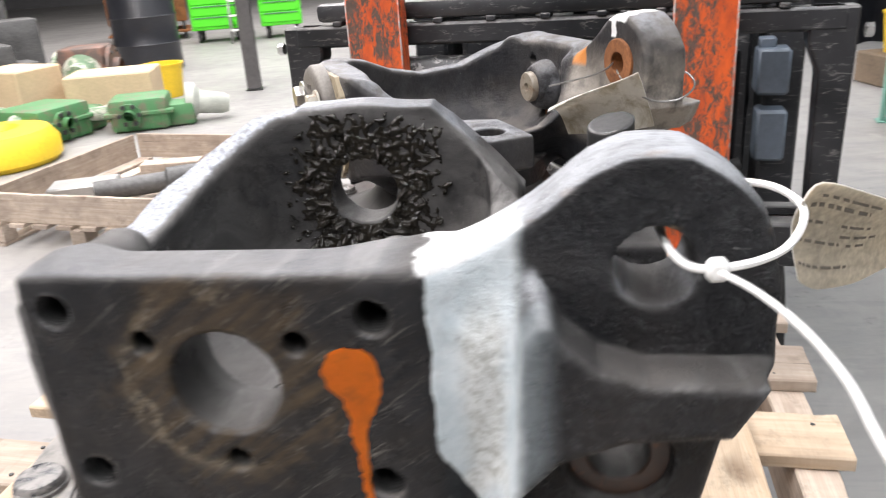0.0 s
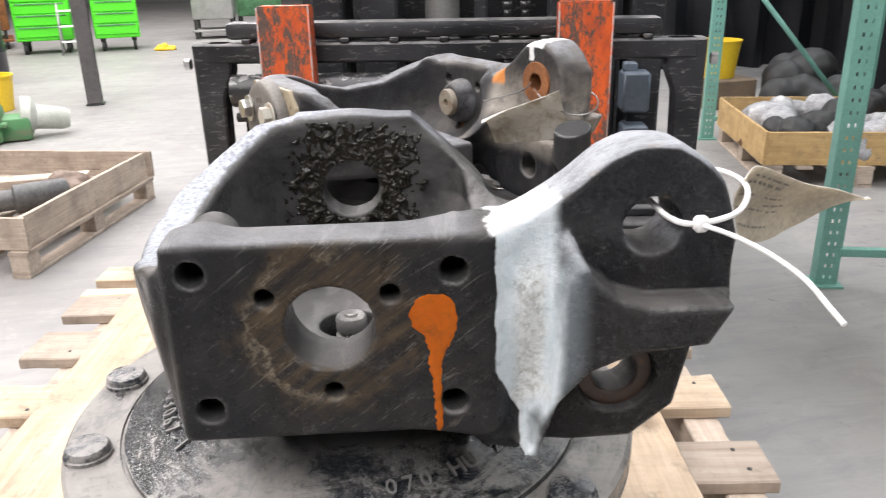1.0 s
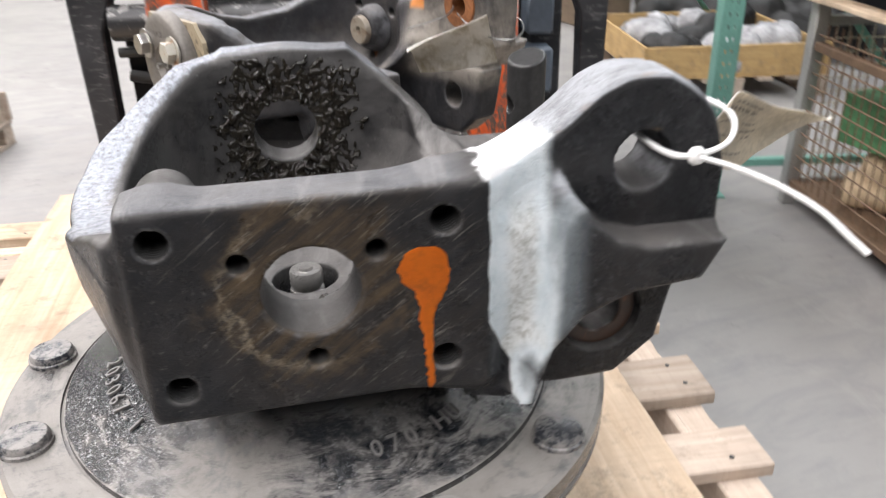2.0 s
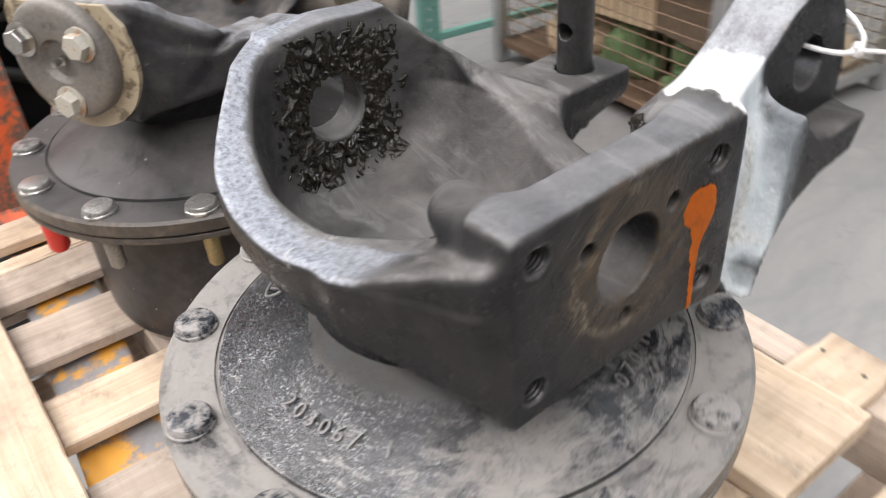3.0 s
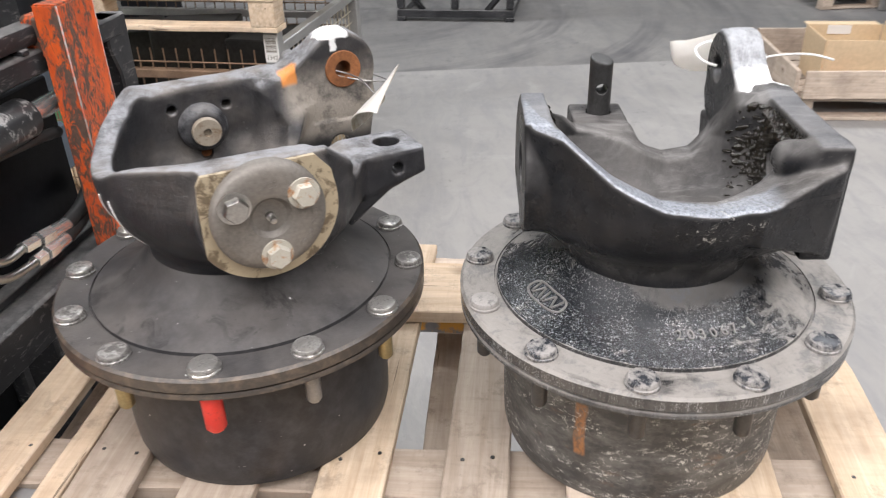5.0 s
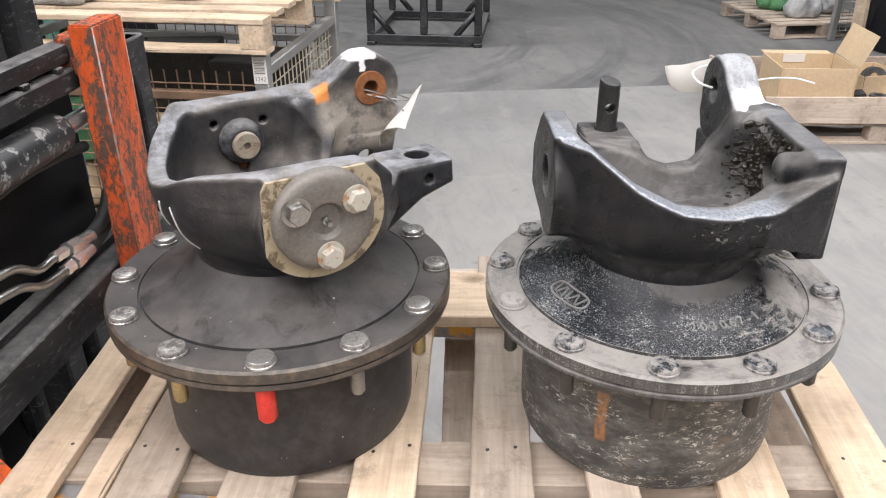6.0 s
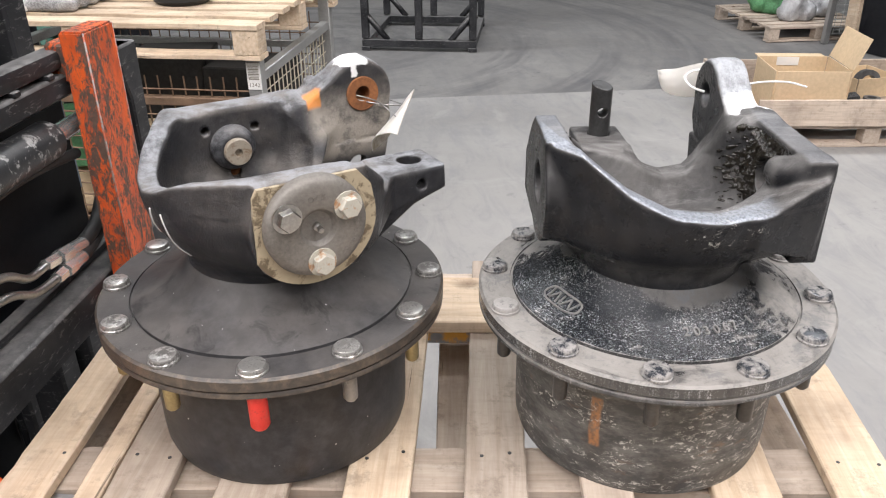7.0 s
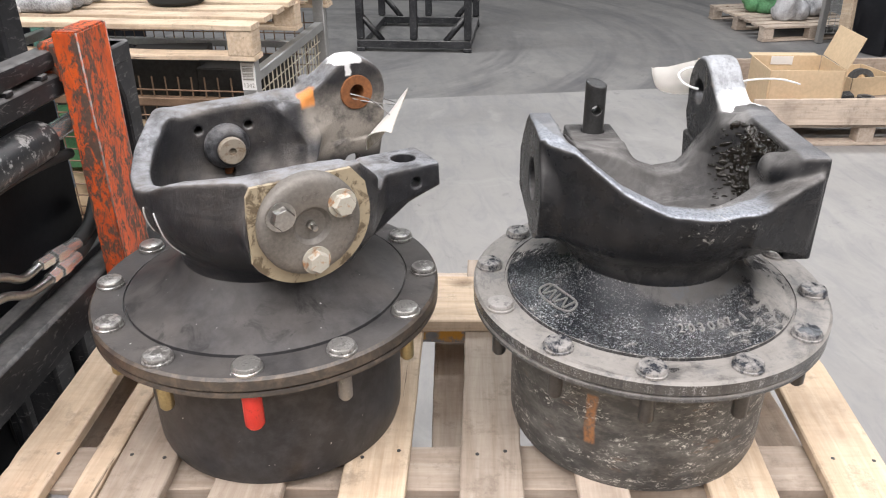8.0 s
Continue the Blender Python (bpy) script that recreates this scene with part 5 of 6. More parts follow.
def build_tag_b():
    t = thing("paper_tag", Matrix.Identity(4), "stained curled paper tag held by a white cable tie", "tag")
    nu, nv = 22, 12
    upper = curve_points([(0.261, -0.167, 1.233), (0.272, -0.163, 1.239), (0.305, -0.142, 1.227), (0.335, -0.130, 1.2135), (0.363, -0.126, 1.2055), (0.3845, -0.126, 1.2000)], 8)
    lower = curve_points([(0.268, -0.153, 1.188), (0.281, -0.148, 1.182), (0.307, -0.132, 1.1745), (0.331, -0.118, 1.1790), (0.359, -0.117, 1.1930), (0.3842, -0.1255, 1.1990)], 8)

    def along(line, s):
        k = s * (len(line) - 1)
        i = min(int(k), len(line) - 2)
        return line[i].lerp(line[i + 1], k - i)

    def at(s, q):
        p = along(upper, s).lerp(along(lower, s), q)
        p.y += (0.010 * (1 - s)) * math.sin(math.pi * q) + 0.0015 * math.sin(9 * s + 4 * q)
        p.z += 0.0012 * math.sin(11 * s + 3 * q)
        return p

    grid = [[at(i / (nu - 1), j / (nv - 1)) for j in range(nv)] for i in range(nu)]
    sh = part("sheet", sheet_bm(grid), PAPER_OLD, t)
    # second, whiter sheet: the tag's pale back with strong light in its colour
    part("backing", sheet_bm([[p + Vector((-0.0003, 0.0014, 0.0004)) for p in row] for row in grid], 0.0004), PAPER_WHITE, sh, "white back of the tag")
    rnd = random.Random(8)
    for q, s0, s1 in ((0.10, 0.20, 0.44), (0.19, 0.14, 0.40), (0.36, 0.05, 0.24), (0.36, 0.30, 0.42), (0.47, 0.30, 0.46), (0.55, 0.04, 0.30), (0.56, 0.33, 0.42), (0.78, 0.05, 0.34)):
        s = s0
        while s < s1:
            e = min(s1, s + rnd.uniform(0.018, 0.06))
            n, off = 4, Vector((-0.0004, -0.0012, -0.0006))
            half = 0.022 if q == 0.19 else 0.015
            up_ = [at(s + (e - s) * i / (n - 1), q - half) + off for i in range(n)]
            dn = [at(s + (e - s) * i / (n - 1), q + half) + off for i in range(n)]
            part("text_bar", sheet_bm([up_, dn], 0.0002), INK, sh)
            s = e + rnd.uniform(0.008, 0.02)
    return t


build_tag_b()


def build_tie():
    t = thing("cable_tie", pose(-0.006, -0.006, -0.001), "white nylon cable tie through the eye of the arm", "cable tie")
    loop = curve_points([(0.205, -0.150, 1.222), (0.206, -0.178, 1.219), (0.213, -0.194, 1.2185), (0.232, -0.196, 1.2205), (0.251, -0.186, 1.2225), (0.264, -0.170, 1.228), (0.2690, -0.150, 1.231), (0.2620, -0.126, 1.232), (0.242, -0.1055, 1.228), (0.216, -0.1065, 1.220), (0.206, -0.125, 1.214)], 6)
    part("strap", tube_bm(loop, 0.0019, 8), PLASTIC_WHITE, t)
    tail = curve_points([(0.219, -0.198, 1.219), (0.229, -0.218, 1.2185), (0.236, -0.248, 1.2175), (0.239, -0.278, 1.2145), (0.239, -0.300, 1.209), (0.240, -0.312, 1.205)], 6)
    part("tail", tube_bm(tail, 0.0015, 8), PLASTIC_WHITE, t)
    hd = part("head", box_bm(0.009, 0.008, 0.010, 0.002), PLASTIC_WHITE, t)
    hd.location = (0.220, -0.197, 1.219)
    return t


build_tie()


def build_tag_a():
    t = thing("paper_tag", Matrix.Identity(4), "curled white paper tag with grubby print side, on a twisted wire", "tag")
    bl, br, tl, tr = Vector((0.212, 0.386, 1.132)), Vector((0.300, 0.340, 1.148)), Vector((0.186, 0.353, 1.172)), Vector((0.276, 0.314, 1.214))
    nu, nv = 18, 16
    back = Vector((0.10, 0.85, 0.52)).normalized()

    def at(s, q):
        p = tl.lerp(tr, s).lerp(bl.lerp(br, s), q)
        p += back * (0.014 * math.sin(math.pi * q) * (1 - 0.55 * s))
        curl = max(0.0, 0.10 - q) / 0.10
        return p - back * (0.006 * curl * curl * (1 - s)) + Vector((0, 0, 0.002 * math.sin(5 * s + 2 * q)))

    grid = [[at(i / (nu - 1), j / (nv - 1)) for j in range(nv)] for i in range(nu)]
    sh = part("sheet", sheet_bm(grid), PAPER_TAG, t)
    part("backing", sheet_bm([[p + back * 0.0012 for p in row] for row in grid], 0.0004), PAPER_WHITE, sh, "clean white back of the tag")
    wire = curve_points([(0.268, 0.430, 1.211), (0.262, 0.400, 1.208), (0.240, 0.372, 1.203), (0.188, 0.350, 1.197)], 6)
    part("wire", tube_bm(wire, 0.0011, 6), WIRE, t, "thin steel wire")
    loop = curve_points([(0.268, 0.425, 1.206), (0.272, 0.375, 1.192), (0.283, 0.338, 1.184), (0.300, 0.330, 1.178), (0.325, 0.340, 1.177), (0.348, 0.372, 1.182), (0.352, 0.405, 1.190), (0.330, 0.440, 1.203)], 6)
    part("wire", tube_bm(loop, 0.0011, 6), WIRE, t, "thin steel wire")
    return t


build_tag_a()
# ---- forklift ----
LIFT = pose(0.432, 0.852, 0, 0, 0, -11.8)


def extruded(side, x, w):
    """A side outline in y and z, given a width in x, with eased edges."""
    bm = bmesh.new()
    a = [bm.verts.new((x, y, z)) for y, z in side]
    b = [bm.verts.new((x + w, y, z)) for y, z in side]
    bm.faces.new(a)
    bm.faces.new(b[::-1])
    for k in range(len(a)):
        bm.faces.new((a[k], b[k], b[k - 1], a[k - 1]))
    bmesh.ops.recalc_face_normals(bm, faces=bm.faces)
    bmesh.ops.bevel(bm, geom=[e for e in bm.edges if e.calc_face_angle(0) > 1.2], offset=0.003, segments=2, affect="EDGES")
    return bm


SHANK = [(0.0, 1.283), (0.045, 1.283), (0.045, 0.725), (0.035, 0.700), (0.010, 0.690), (-0.06, 0.690), (-0.06, 0.737), (-0.02, 0.745), (0.0, 0.775)]
BLADE_SIDE = [(-0.061, 0.690), (-0.40, 0.694), (-1.05, 0.715), (-1.06, 0.722), (-1.05, 0.730), (-0.061, 0.737)]


def build_forklift():
    f = thing("forklift", LIFT, "black forklift with worn orange forks holding the pallet up", "forklift")
    for x in (-0.577, 0.0):
        fk = part("fork", extruded(SHANK, x, 0.103), FORK, f, "chipped orange fork", smooth=False)
        part("blade", extruded(BLADE_SIDE, x, 0.103), BLADE, fk, "grey blade with worn orange paint", smooth=False)
        for ex in (x + 0.0015, x + 0.1015):
            part("worn_edge", tube_bm([(ex, 0.0012, 0.80), (ex, 0.0012, 1.281)], 0.0019, 6), BARE_EDGE, fk, "bare worn steel edge")
        part("fork_hook", box_bm(0.06, 0.05, 0.07, 0.006, (x + 0.05, 0.065, 1.225)), FORK, fk)
    B = BLACK_PAINT
    top = box_bm(0.87, 0.045, 0.034, 0.010, (-0.228, 0.085, 1.232), None, 2)
    part("top_rail", top, B, f)
    band = box_bm(0.99, 0.05, 0.040, 0.005, (-0.215, 0.085, 1.188))
    for k in range(9):
        box_bm(0.018, 0.052, 0.010, 0.002, (-0.62 + 0.10 * k, 0.085, 1.212), band)
    part("carriage_bar", band, B, f)
    part("carriage_bar", box_bm(0.98, 0.075, 0.085, 0.006, (-0.215, 0.093, 0.785)), B, f)
    part("carriage_lip", box_bm(0.98, 0.03, 0.018, 0.003, (-0.215, 0.115, 0.838)), B, f)
    part("carriage_shelf", box_bm(0.97, 0.055, 0.012, 0.002, (-0.215, 0.155, 0.822)), B, f)
    for x, s in ((-0.70, 1), (0.262, -1)):
        bm = bmesh.new()
        prof = [(-0.035, 1.208), (0.042, 1.208), (0.042, 1.15), (0.022, 1.10), (0.016, 0.80), (-0.030, 0.80)]
        a = [bm.verts.new((x + s * px, 0.062, z)) for px, z in prof]
        b = [bm.verts.new((x + s * px, 0.112, z)) for px, z in prof]
        bm.faces.new(a)
        bm.faces.new(b[::-1])
        for k in range(len(a)):
            bm.faces.new((a[k], b[k], b[k - 1], a[k - 1]))
        bmesh.ops.recalc_face_normals(bm, faces=bm.faces)
        bmesh.ops.bevel(bm, geom=bm.edges[:], offset=0.004, segments=1, affect="EDGES")
        part("end_post", bm, B, f, smooth=False)
        part("post_bolt", lathe_bm([(0.012, 0), (0.012, 0.012), (0, 0.014)], 6, None, pose(x - s * 0.050, 0.09, 1.165, 0, -90 * s, 0)), CHROME, f)
    cyl = tube_bm([(-0.66, 0.075, 1.112), (-0.05, 0.075, 1.112)], 0.034, 24)
    part("side_shift_cylinder", cyl, SCRAPED, f)
    part("cylinder_rod", tube_bm([(-0.05, 0.075, 1.112), (0.06, 0.075, 1.112)], 0.017, 20), CHROME, f)
    part("cross_plate", box_bm(0.79, 0.012, 0.32, 0.003, (-0.27, 0.150, 0.97)), PANEL_BLACK, f)
    part("hose", tube_bm(curve_points([(-0.66, 0.08, 1.055), (-0.35, 0.075, 1.070), (-0.19, 0.07, 1.083), (-0.08, 0.07, 1.077), (0.02, 0.075, 1.062), (0.05, 0.12, 1.04)], 8), 0.010, 10), RUBBER, f)
    part("hose", tube_bm(curve_points([(-0.66, 0.125, 1.00), (-0.50, 0.12, 0.97), (-0.40, 0.12, 0.92), (-0.36, 0.125, 0.85)], 8), 0.012, 10), RUBBER, f)
    for k, (a, b, c, d, e) in enumerate((((-0.36, 0.075, 0.968), (-0.258, 0.07, 0.958), (-0.20, 0.07, 0.925), (-0.150, 0.07, 0.922), (-0.03, 0.07, 0.905)),
                                         ((-0.38, 0.065, 0.945), (-0.270, 0.06, 0.930), (-0.21, 0.06, 0.902), (-0.145, 0.06, 0.894), (-0.05, 0.065, 0.888)))):
        part("steel_pipe", tube_bm(curve_points([a, b, c, d], 8), 0.0075, 12), STEEL, f)
        d_, e_ = Vector(d), Vector(e)
        part("pipe_nut", tube_bm([d_, d_.lerp(e_, 0.28)], 0.0115, 6), CHROME, f, smooth=False)
        part("pipe_nut", tube_bm([d_.lerp(e_, 0.34), d_.lerp(e_, 0.62)], 0.0145, 6), CHROME, f, smooth=False)
        part("pipe_ferrule", tube_bm([d_.lerp(e_, 0.60), e_], 0.0125, 16), CHROME, f)
        part("hose", tube_bm(curve_points([e, (0.02, 0.075, e[2] + 0.004), (0.07, 0.09, e[2] + 0.008), (0.13, 0.11, e[2] + 0.02)], 6), 0.0135, 10), RUBBER, f)
    for x0, x1, y0, y1 in ((-0.525, -0.455, 0.25, 0.40), (-0.42, -0.335, 0.27, 0.42), (-0.165, -0.135, 0.30, 0.33), (0.0, 0.03, 0.30, 0.33), (0.085, 0.155, 0.27, 0.42), (0.18, 0.25, 0.25, 0.40)):
        part("mast_rail", box_bm(x1 - x0, y1 - y0, 2.2, 0.006, ((x0 + x1) / 2, (y0 + y1) / 2, 1.25)), B, f)
    part("lift_cylinder", tube_bm([(-0.24, 0.36, 0.25), (-0.24, 0.36, 2.2)], 0.04, 20), GALV, f)
    for x in (-0.09, -0.05):
        ch = bmesh.new()
        for k in range(60):
            box_bm(0.022 if k % 2 else 0.016, 0.012, 0.017, 0.0, (x, 0.315, 1.06 + 0.018 * k), ch)
        part("lift_chain", ch, DARK_STEEL, f)
    gb = part("control_box", box_bm(0.060, 0.07, 0.088, 0.006, (0.190, 0.235, 1.078)), GREY_BLUE, f, "blue-grey steel box")
    part("box_lug", box_bm(0.03, 0.03, 0.02, 0.003, (0.178, 0.235, 1.130)), GREY_BLUE, gb)
    part("control_box", box_bm(0.056, 0.07, 0.10, 0.006, (0.194, 0.235, 0.955)), GREY_BLUE, f)
    part("hose", tube_bm(curve_points([(0.13, 0.36, 1.10), (0.15, 0.33, 1.02), (0.14, 0.34, 0.94), (0.10, 0.36, 0.85)], 6), 0.013, 8), RUBBER, f)
    # unseen blocks added so the gap beneath the pallet stays black
    part("axle_filler", box_bm(0.96, 0.26, 0.40, 0.03, (-0.20, 0.66, 0.36), None, 2), PANEL_BLACK, f)
    part("mast_filler", box_bm(0.80, 0.06, 0.50, 0.008, (-0.135, 0.50, 0.42)), PANEL_BLACK, f)
    body = box_bm(1.00, 1.7, 1.0, 0.06, (-0.20, 1.75, 0.75), None, 3)
    part("body", body, B, f)
    part("cowl", box_bm(0.92, 0.25, 0.55, 0.05, (-0.20, 0.80, 1.45), None, 2), B, f)
    for x in (-0.62, 0.22):
        part("guard_post", box_bm(0.06, 0.06, 1.6, 0.008, (x, 0.95, 1.75)), B, f)
    part("overhead_guard", box_bm(1.0, 1.2, 0.06, 0.02, (-0.20, 1.5, 2.55)), B, f)
    for x in (-0.62, 0.22):
        for y, r in ((0.75, 0.29), (2.25, 0.25)):
            w = part("wheel", lathe_bm([(0, -0.09), (r * 0.55, -0.09), (r * 0.6, -0.07), (r - 0.02, -0.09), (r, -0.07), (r, 0.07), (r - 0.02, 0.09), (r * 0.6, 0.07), (r * 0.55, 0.09), (0, 0.09)], 36), RUBBER, f)
            w.matrix_local = pose(x, y, r, 0, 90, 0)
    return f


build_forklift()
# ---- things round about, on the warehouse floor ----
YAW = -13.5


def block_pallet(parent, lx, ly, z0, mat, boards=7, seed=100):
    """Deck boards along y on blocks; children of a thing whose origin is a lower corner."""
    for k in range(boards):
        w = 0.095
        x = w / 2 + (lx - w) * k / (boards - 1)
        ob = part("deck_board", rough_board(ly, w, 0.02, seed + k), mat, parent, smooth=False)
        ob.matrix_local = pose(x, ly / 2, z0 + 0.13, 0, 0, 90)
    for i, x in enumerate((0.05, lx / 2, lx - 0.05)):
        ob = part("bottom_board", rough_board(ly, 0.09, 0.018, seed + 20 + i), mat, parent, smooth=False)
        ob.matrix_local = pose(x, ly / 2, z0 + 0.019, 0, 0, 90)
        for j, y in enumerate((0.05, ly / 2, ly - 0.05)):
            ob = part("block", box_bm(0.09, 0.095, 0.09, 0.003), mat, parent, smooth=False)
            ob.matrix_local = pose(x, y, z0 + 0.0645)


def crate_sides(parent, lx, ly, z0, h, mat, t=0.022, seed=200):
    for k, (x, y, l, rz) in enumerate(((lx / 2, t / 2, lx, 0), (lx / 2, ly - t / 2, lx, 0), (t / 2, ly / 2, ly - 2 * t - 0.004, 90), (lx - t / 2, ly / 2, ly - 2 * t - 0.004, 90))):
        ob = part("side_board", rough_board(l, h, t, seed + k), mat, parent, smooth=False)
        ob.matrix_local = pose(x, y, z0 + h / 2, 0, 0, rz) @ pose(0, t / 2, 0, 90, 0, 0)


def mesh_panel(l, h, sx, sz, r, bm=None, base=0.0):
    """Upright wires and level wires of a panel in the x-z plane."""
    bm = bm or bmesh.new()
    nx, nz = int(l / sx), int(h / sz)
    for k in range(1, nx):
        x = l * k / nx
        tube_fast(bm, (x, 0, base), (x, 0, base + h), r)
    for k in range(1, nz):
        z = base + h * k / nz
        tube_fast(bm, (0, r, z), (l, r, z), r)
    return bm


def tube_fast(bm, a, b, r):
    a, b = Vector(a), Vector(b)
    d = (b - a).normalized()
    s = d.cross(Vector((0, 1, 0))).normalized() * r
    q = Vector((0, r, 0))
    ring = [s, q, -s, -q]
    va, vb = [bm.verts.new(a + o) for o in ring], [bm.verts.new(b + o) for o in ring]
    for k in range(4):
        bm.faces.new((va[k], va[(k + 1) % 4], vb[(k + 1) % 4], vb[k]))


def lump_mesh(name, seed, sx, sy, sz, bumps=7, step=0.02):
    """An irregular rounded solid: bags, wrapped parts, rough castings."""
    rnd = random.Random(seed)
    items = [(rnd.uniform(-0.32, 0.32) * sx, rnd.uniform(-0.32, 0.32) * sy, rnd.uniform(0.15, 0.6) * sz, rnd.uniform(0.16, 0.34) * min(sx, sy, sz * 1.2)) for _ in range(bumps)]

    def field(u, v, w):
        d = f_box(u, v, w, (-0.36 * sx, -0.36 * sy, 0.0), (0.36 * sx, 0.36 * sy, 0.35 * sz), 0.15 * sz)
        for x, y, z, r in items:
            d = smin(d, np.sqrt((u - x) ** 2 + (v - y) ** 2 + (w - z) ** 2) - r, 0.03)
        d = d + 0.006 * np.sin(37 * u / sx + 5 * v / sy + seed) * np.sin(23 * v / sy + 9 * w / sz) 
        return np.maximum(d, -w)

    p, f = surface(field, (-0.6 * sx, -0.6 * sy, -0.02), (0.6 * sx, 0.6 * sy, 1.1 * sz), step)
    return field_mesh(name, p, f)


def lump(name, seed, size, m, material, label, category, bumps=7, step=0.02, group=""):
    ob = link_mesh(name, lump_mesh(name, seed, *size, bumps, step), material)
    ob.matrix_world = m
    return tagged(ob, label, category, group)


# wire cage beside the pallet, with a second pallet on top
CAGE = pose(2.0, 0.77, 0, 0, 0, YAW)


def build_cage():
    c = thing("wire_cage", CAGE, "steel mesh stacking cage with rusty front mesh and grey posts", "cage")
    L, W, H = 1.04, 1.30, 0.80
    for x in (0.02, L - 0.02):
        for y in (0.02, W - 0.02):
            tall = 0.86 if x < 0.5 else 1.05
            part("corner_post", box_bm(0.055, 0.055, tall, 0.004, (x, y, tall / 2 + 0.002)), GALV, c)
    for z in (0.10, H - 0.02):
        for y in (0.02, W - 0.02):
            part("rail", box_bm(L - 0.1, 0.04, 0.04, 0.004, (L / 2, y, z)), GALV, c)
    for z in (0.10, 0.685):
        part("rail", box_bm(0.035, W - 0.1, 0.035, 0.004, (0.02, W / 2, z)), MESH_RUST, c)
        part("rail", box_bm(0.035, W - 0.1, 0.035, 0.004, (L - 0.02, W / 2, z)), GALV, c)
    side = part("side_mesh", mesh_panel(L - 0.1, 0.64, 0.05, 0.05, 0.003, None, 0.12), MESH_PALE, c, smooth=False)
    side.location = (0.05, 0.02, 0)
    back = part("side_mesh", mesh_panel(L - 0.1, 0.64, 0.05, 0.05, 0.003, None, 0.12), MESH_PALE, c, smooth=False)
    back.location = (0.05, W - 0.02, 0)
    front = part("front_mesh", mesh_panel(W - 0.1, 0.66, 0.05, 0.05, 0.0035, None, 0.12), MESH_RUST, c, smooth=False)
    front.matrix_local = pose(0.02, 0.05, 0, 0, 0, 90)
    rear = part("rear_mesh", mesh_panel(W - 0.1, 0.72, 0.05, 0.05, 0.003, None, 0.12), MESH_RUST, c, smooth=False)
    rear.matrix_local = pose(L - 0.02, 0.05, 0, 0, 0, 90)
    part("floor_plate", box_bm(L - 0.06, W - 0.06, 0.02, 0.002, (L / 2, W / 2, 0.09)), MESH_RUST, c)
    lab = part("label", box_bm(0.003, 0.052, 0.10, 0.0, (-0.0095, 0.02, 0.795)), PAPER_WHITE, c, "white bar-code label", smooth=False)
    raised_text("1342", 0.022, 0.0003, INK, lab, pose(-0.0115, 0.02, 0.762, 90, 0, -90), "label_number")
    for k in range(9):
        part("bar", box_bm(0.001, 0.040, 0.0025 if k % 3 else 0.005, 0.0, (-0.0115, 0.02, 0.785 + 0.006 * k)), INK, lab, smooth=False)
    return c


build_cage()
for k in range(9):
    lump("green_sack", 30 + k, (0.36, 0.36, 0.24), CAGE @ pose(0.25 + 0.27 * (k % 3), 0.25 + 0.38 * (k // 3), 0.101, 0, 0, 40 * k), (GREEN_BAG, GREEN_IRON, CARD, GREEN_BAG)[k % 4], "dull green sack of parts in the cage", "sack", 6, 0.02, "sacks in the cage")
# tall near-black boxes at the back stand in for the cage's dark inside
for k in range(6):
    cb = part("carton", box_bm(0.30, 0.35, (0.16, 0.36, 0.14, 0.40, 0.20, 0.38)[k], 0.006), (DULL_CARD, SHADE_BLACK, CARD, SHADE_BLACK, GREEN_IRON, SHADE_BLACK)[k], None, smooth=False)
    cb.matrix_world = CAGE @ pose(0.30 + 0.36 * (k % 2), 0.28 + 0.37 * (k // 2), 0.325 + (0.16, 0.36, 0.14, 0.40, 0.20, 0.38)[k] / 2, 0, 0, 7 * k - 10)
    tagged(cb, "carton piled on sacks, filling the cage's dark inside", "carton", "cartons in the cage")

top_pallet = thing("wooden_pallet", CAGE @ pose(-0.06, -0.03, 0.862), "pale wooden pallet stacked on the wire cage", "pallet")
block_pallet(top_pallet, 1.15, 1.40, 0.0, WOOD_NEW, 8, 300)
lump("plastic_bag", 51, (0.45, 0.55, 0.16), CAGE @ pose(0.25, 0.95, 0.992), FILM, "crumpled clear plastic bag on the stacked pallet", "bag", 9, 0.015)
lump("white_rag", 52, (0.18, 0.22, 0.08), CAGE @ pose(0.08, 1.02, 0.992), PAPER_WHITE, "crumpled white rag on the stacked pallet", "rag", 6, 0.012)
ww = part("rubber_wheel", lathe_bm([(0.03, -0.03), (0.10, -0.035), (0.115, -0.02), (0.115, 0.02), (0.10, 0.035), (0.03, 0.03), (0.03, -0.03)], 40), RUBBER, None)
ww.matrix_world = CAGE @ pose(0.35, 0.42, 0.992 + 0.037)
tagged(ww, "black rubber wheel lying on the stacked pallet", "wheel")
yc = part("yellow_strip", box_bm(0.12, 0.4, 0.03, 0.01), plain("lime_yellow_plastic", (0.6, 0.75, 0.03), 0.4, 0.0, 0.1), None)
yc.matrix_world = CAGE @ pose(0.62, 0.22, 1.008)
tagged(yc, "bright yellow-green strip on the stacked pallet", "strip")

# black steel stand
STAND = pose(5.60, -0.58, 0, 0, 0, YAW + 1)


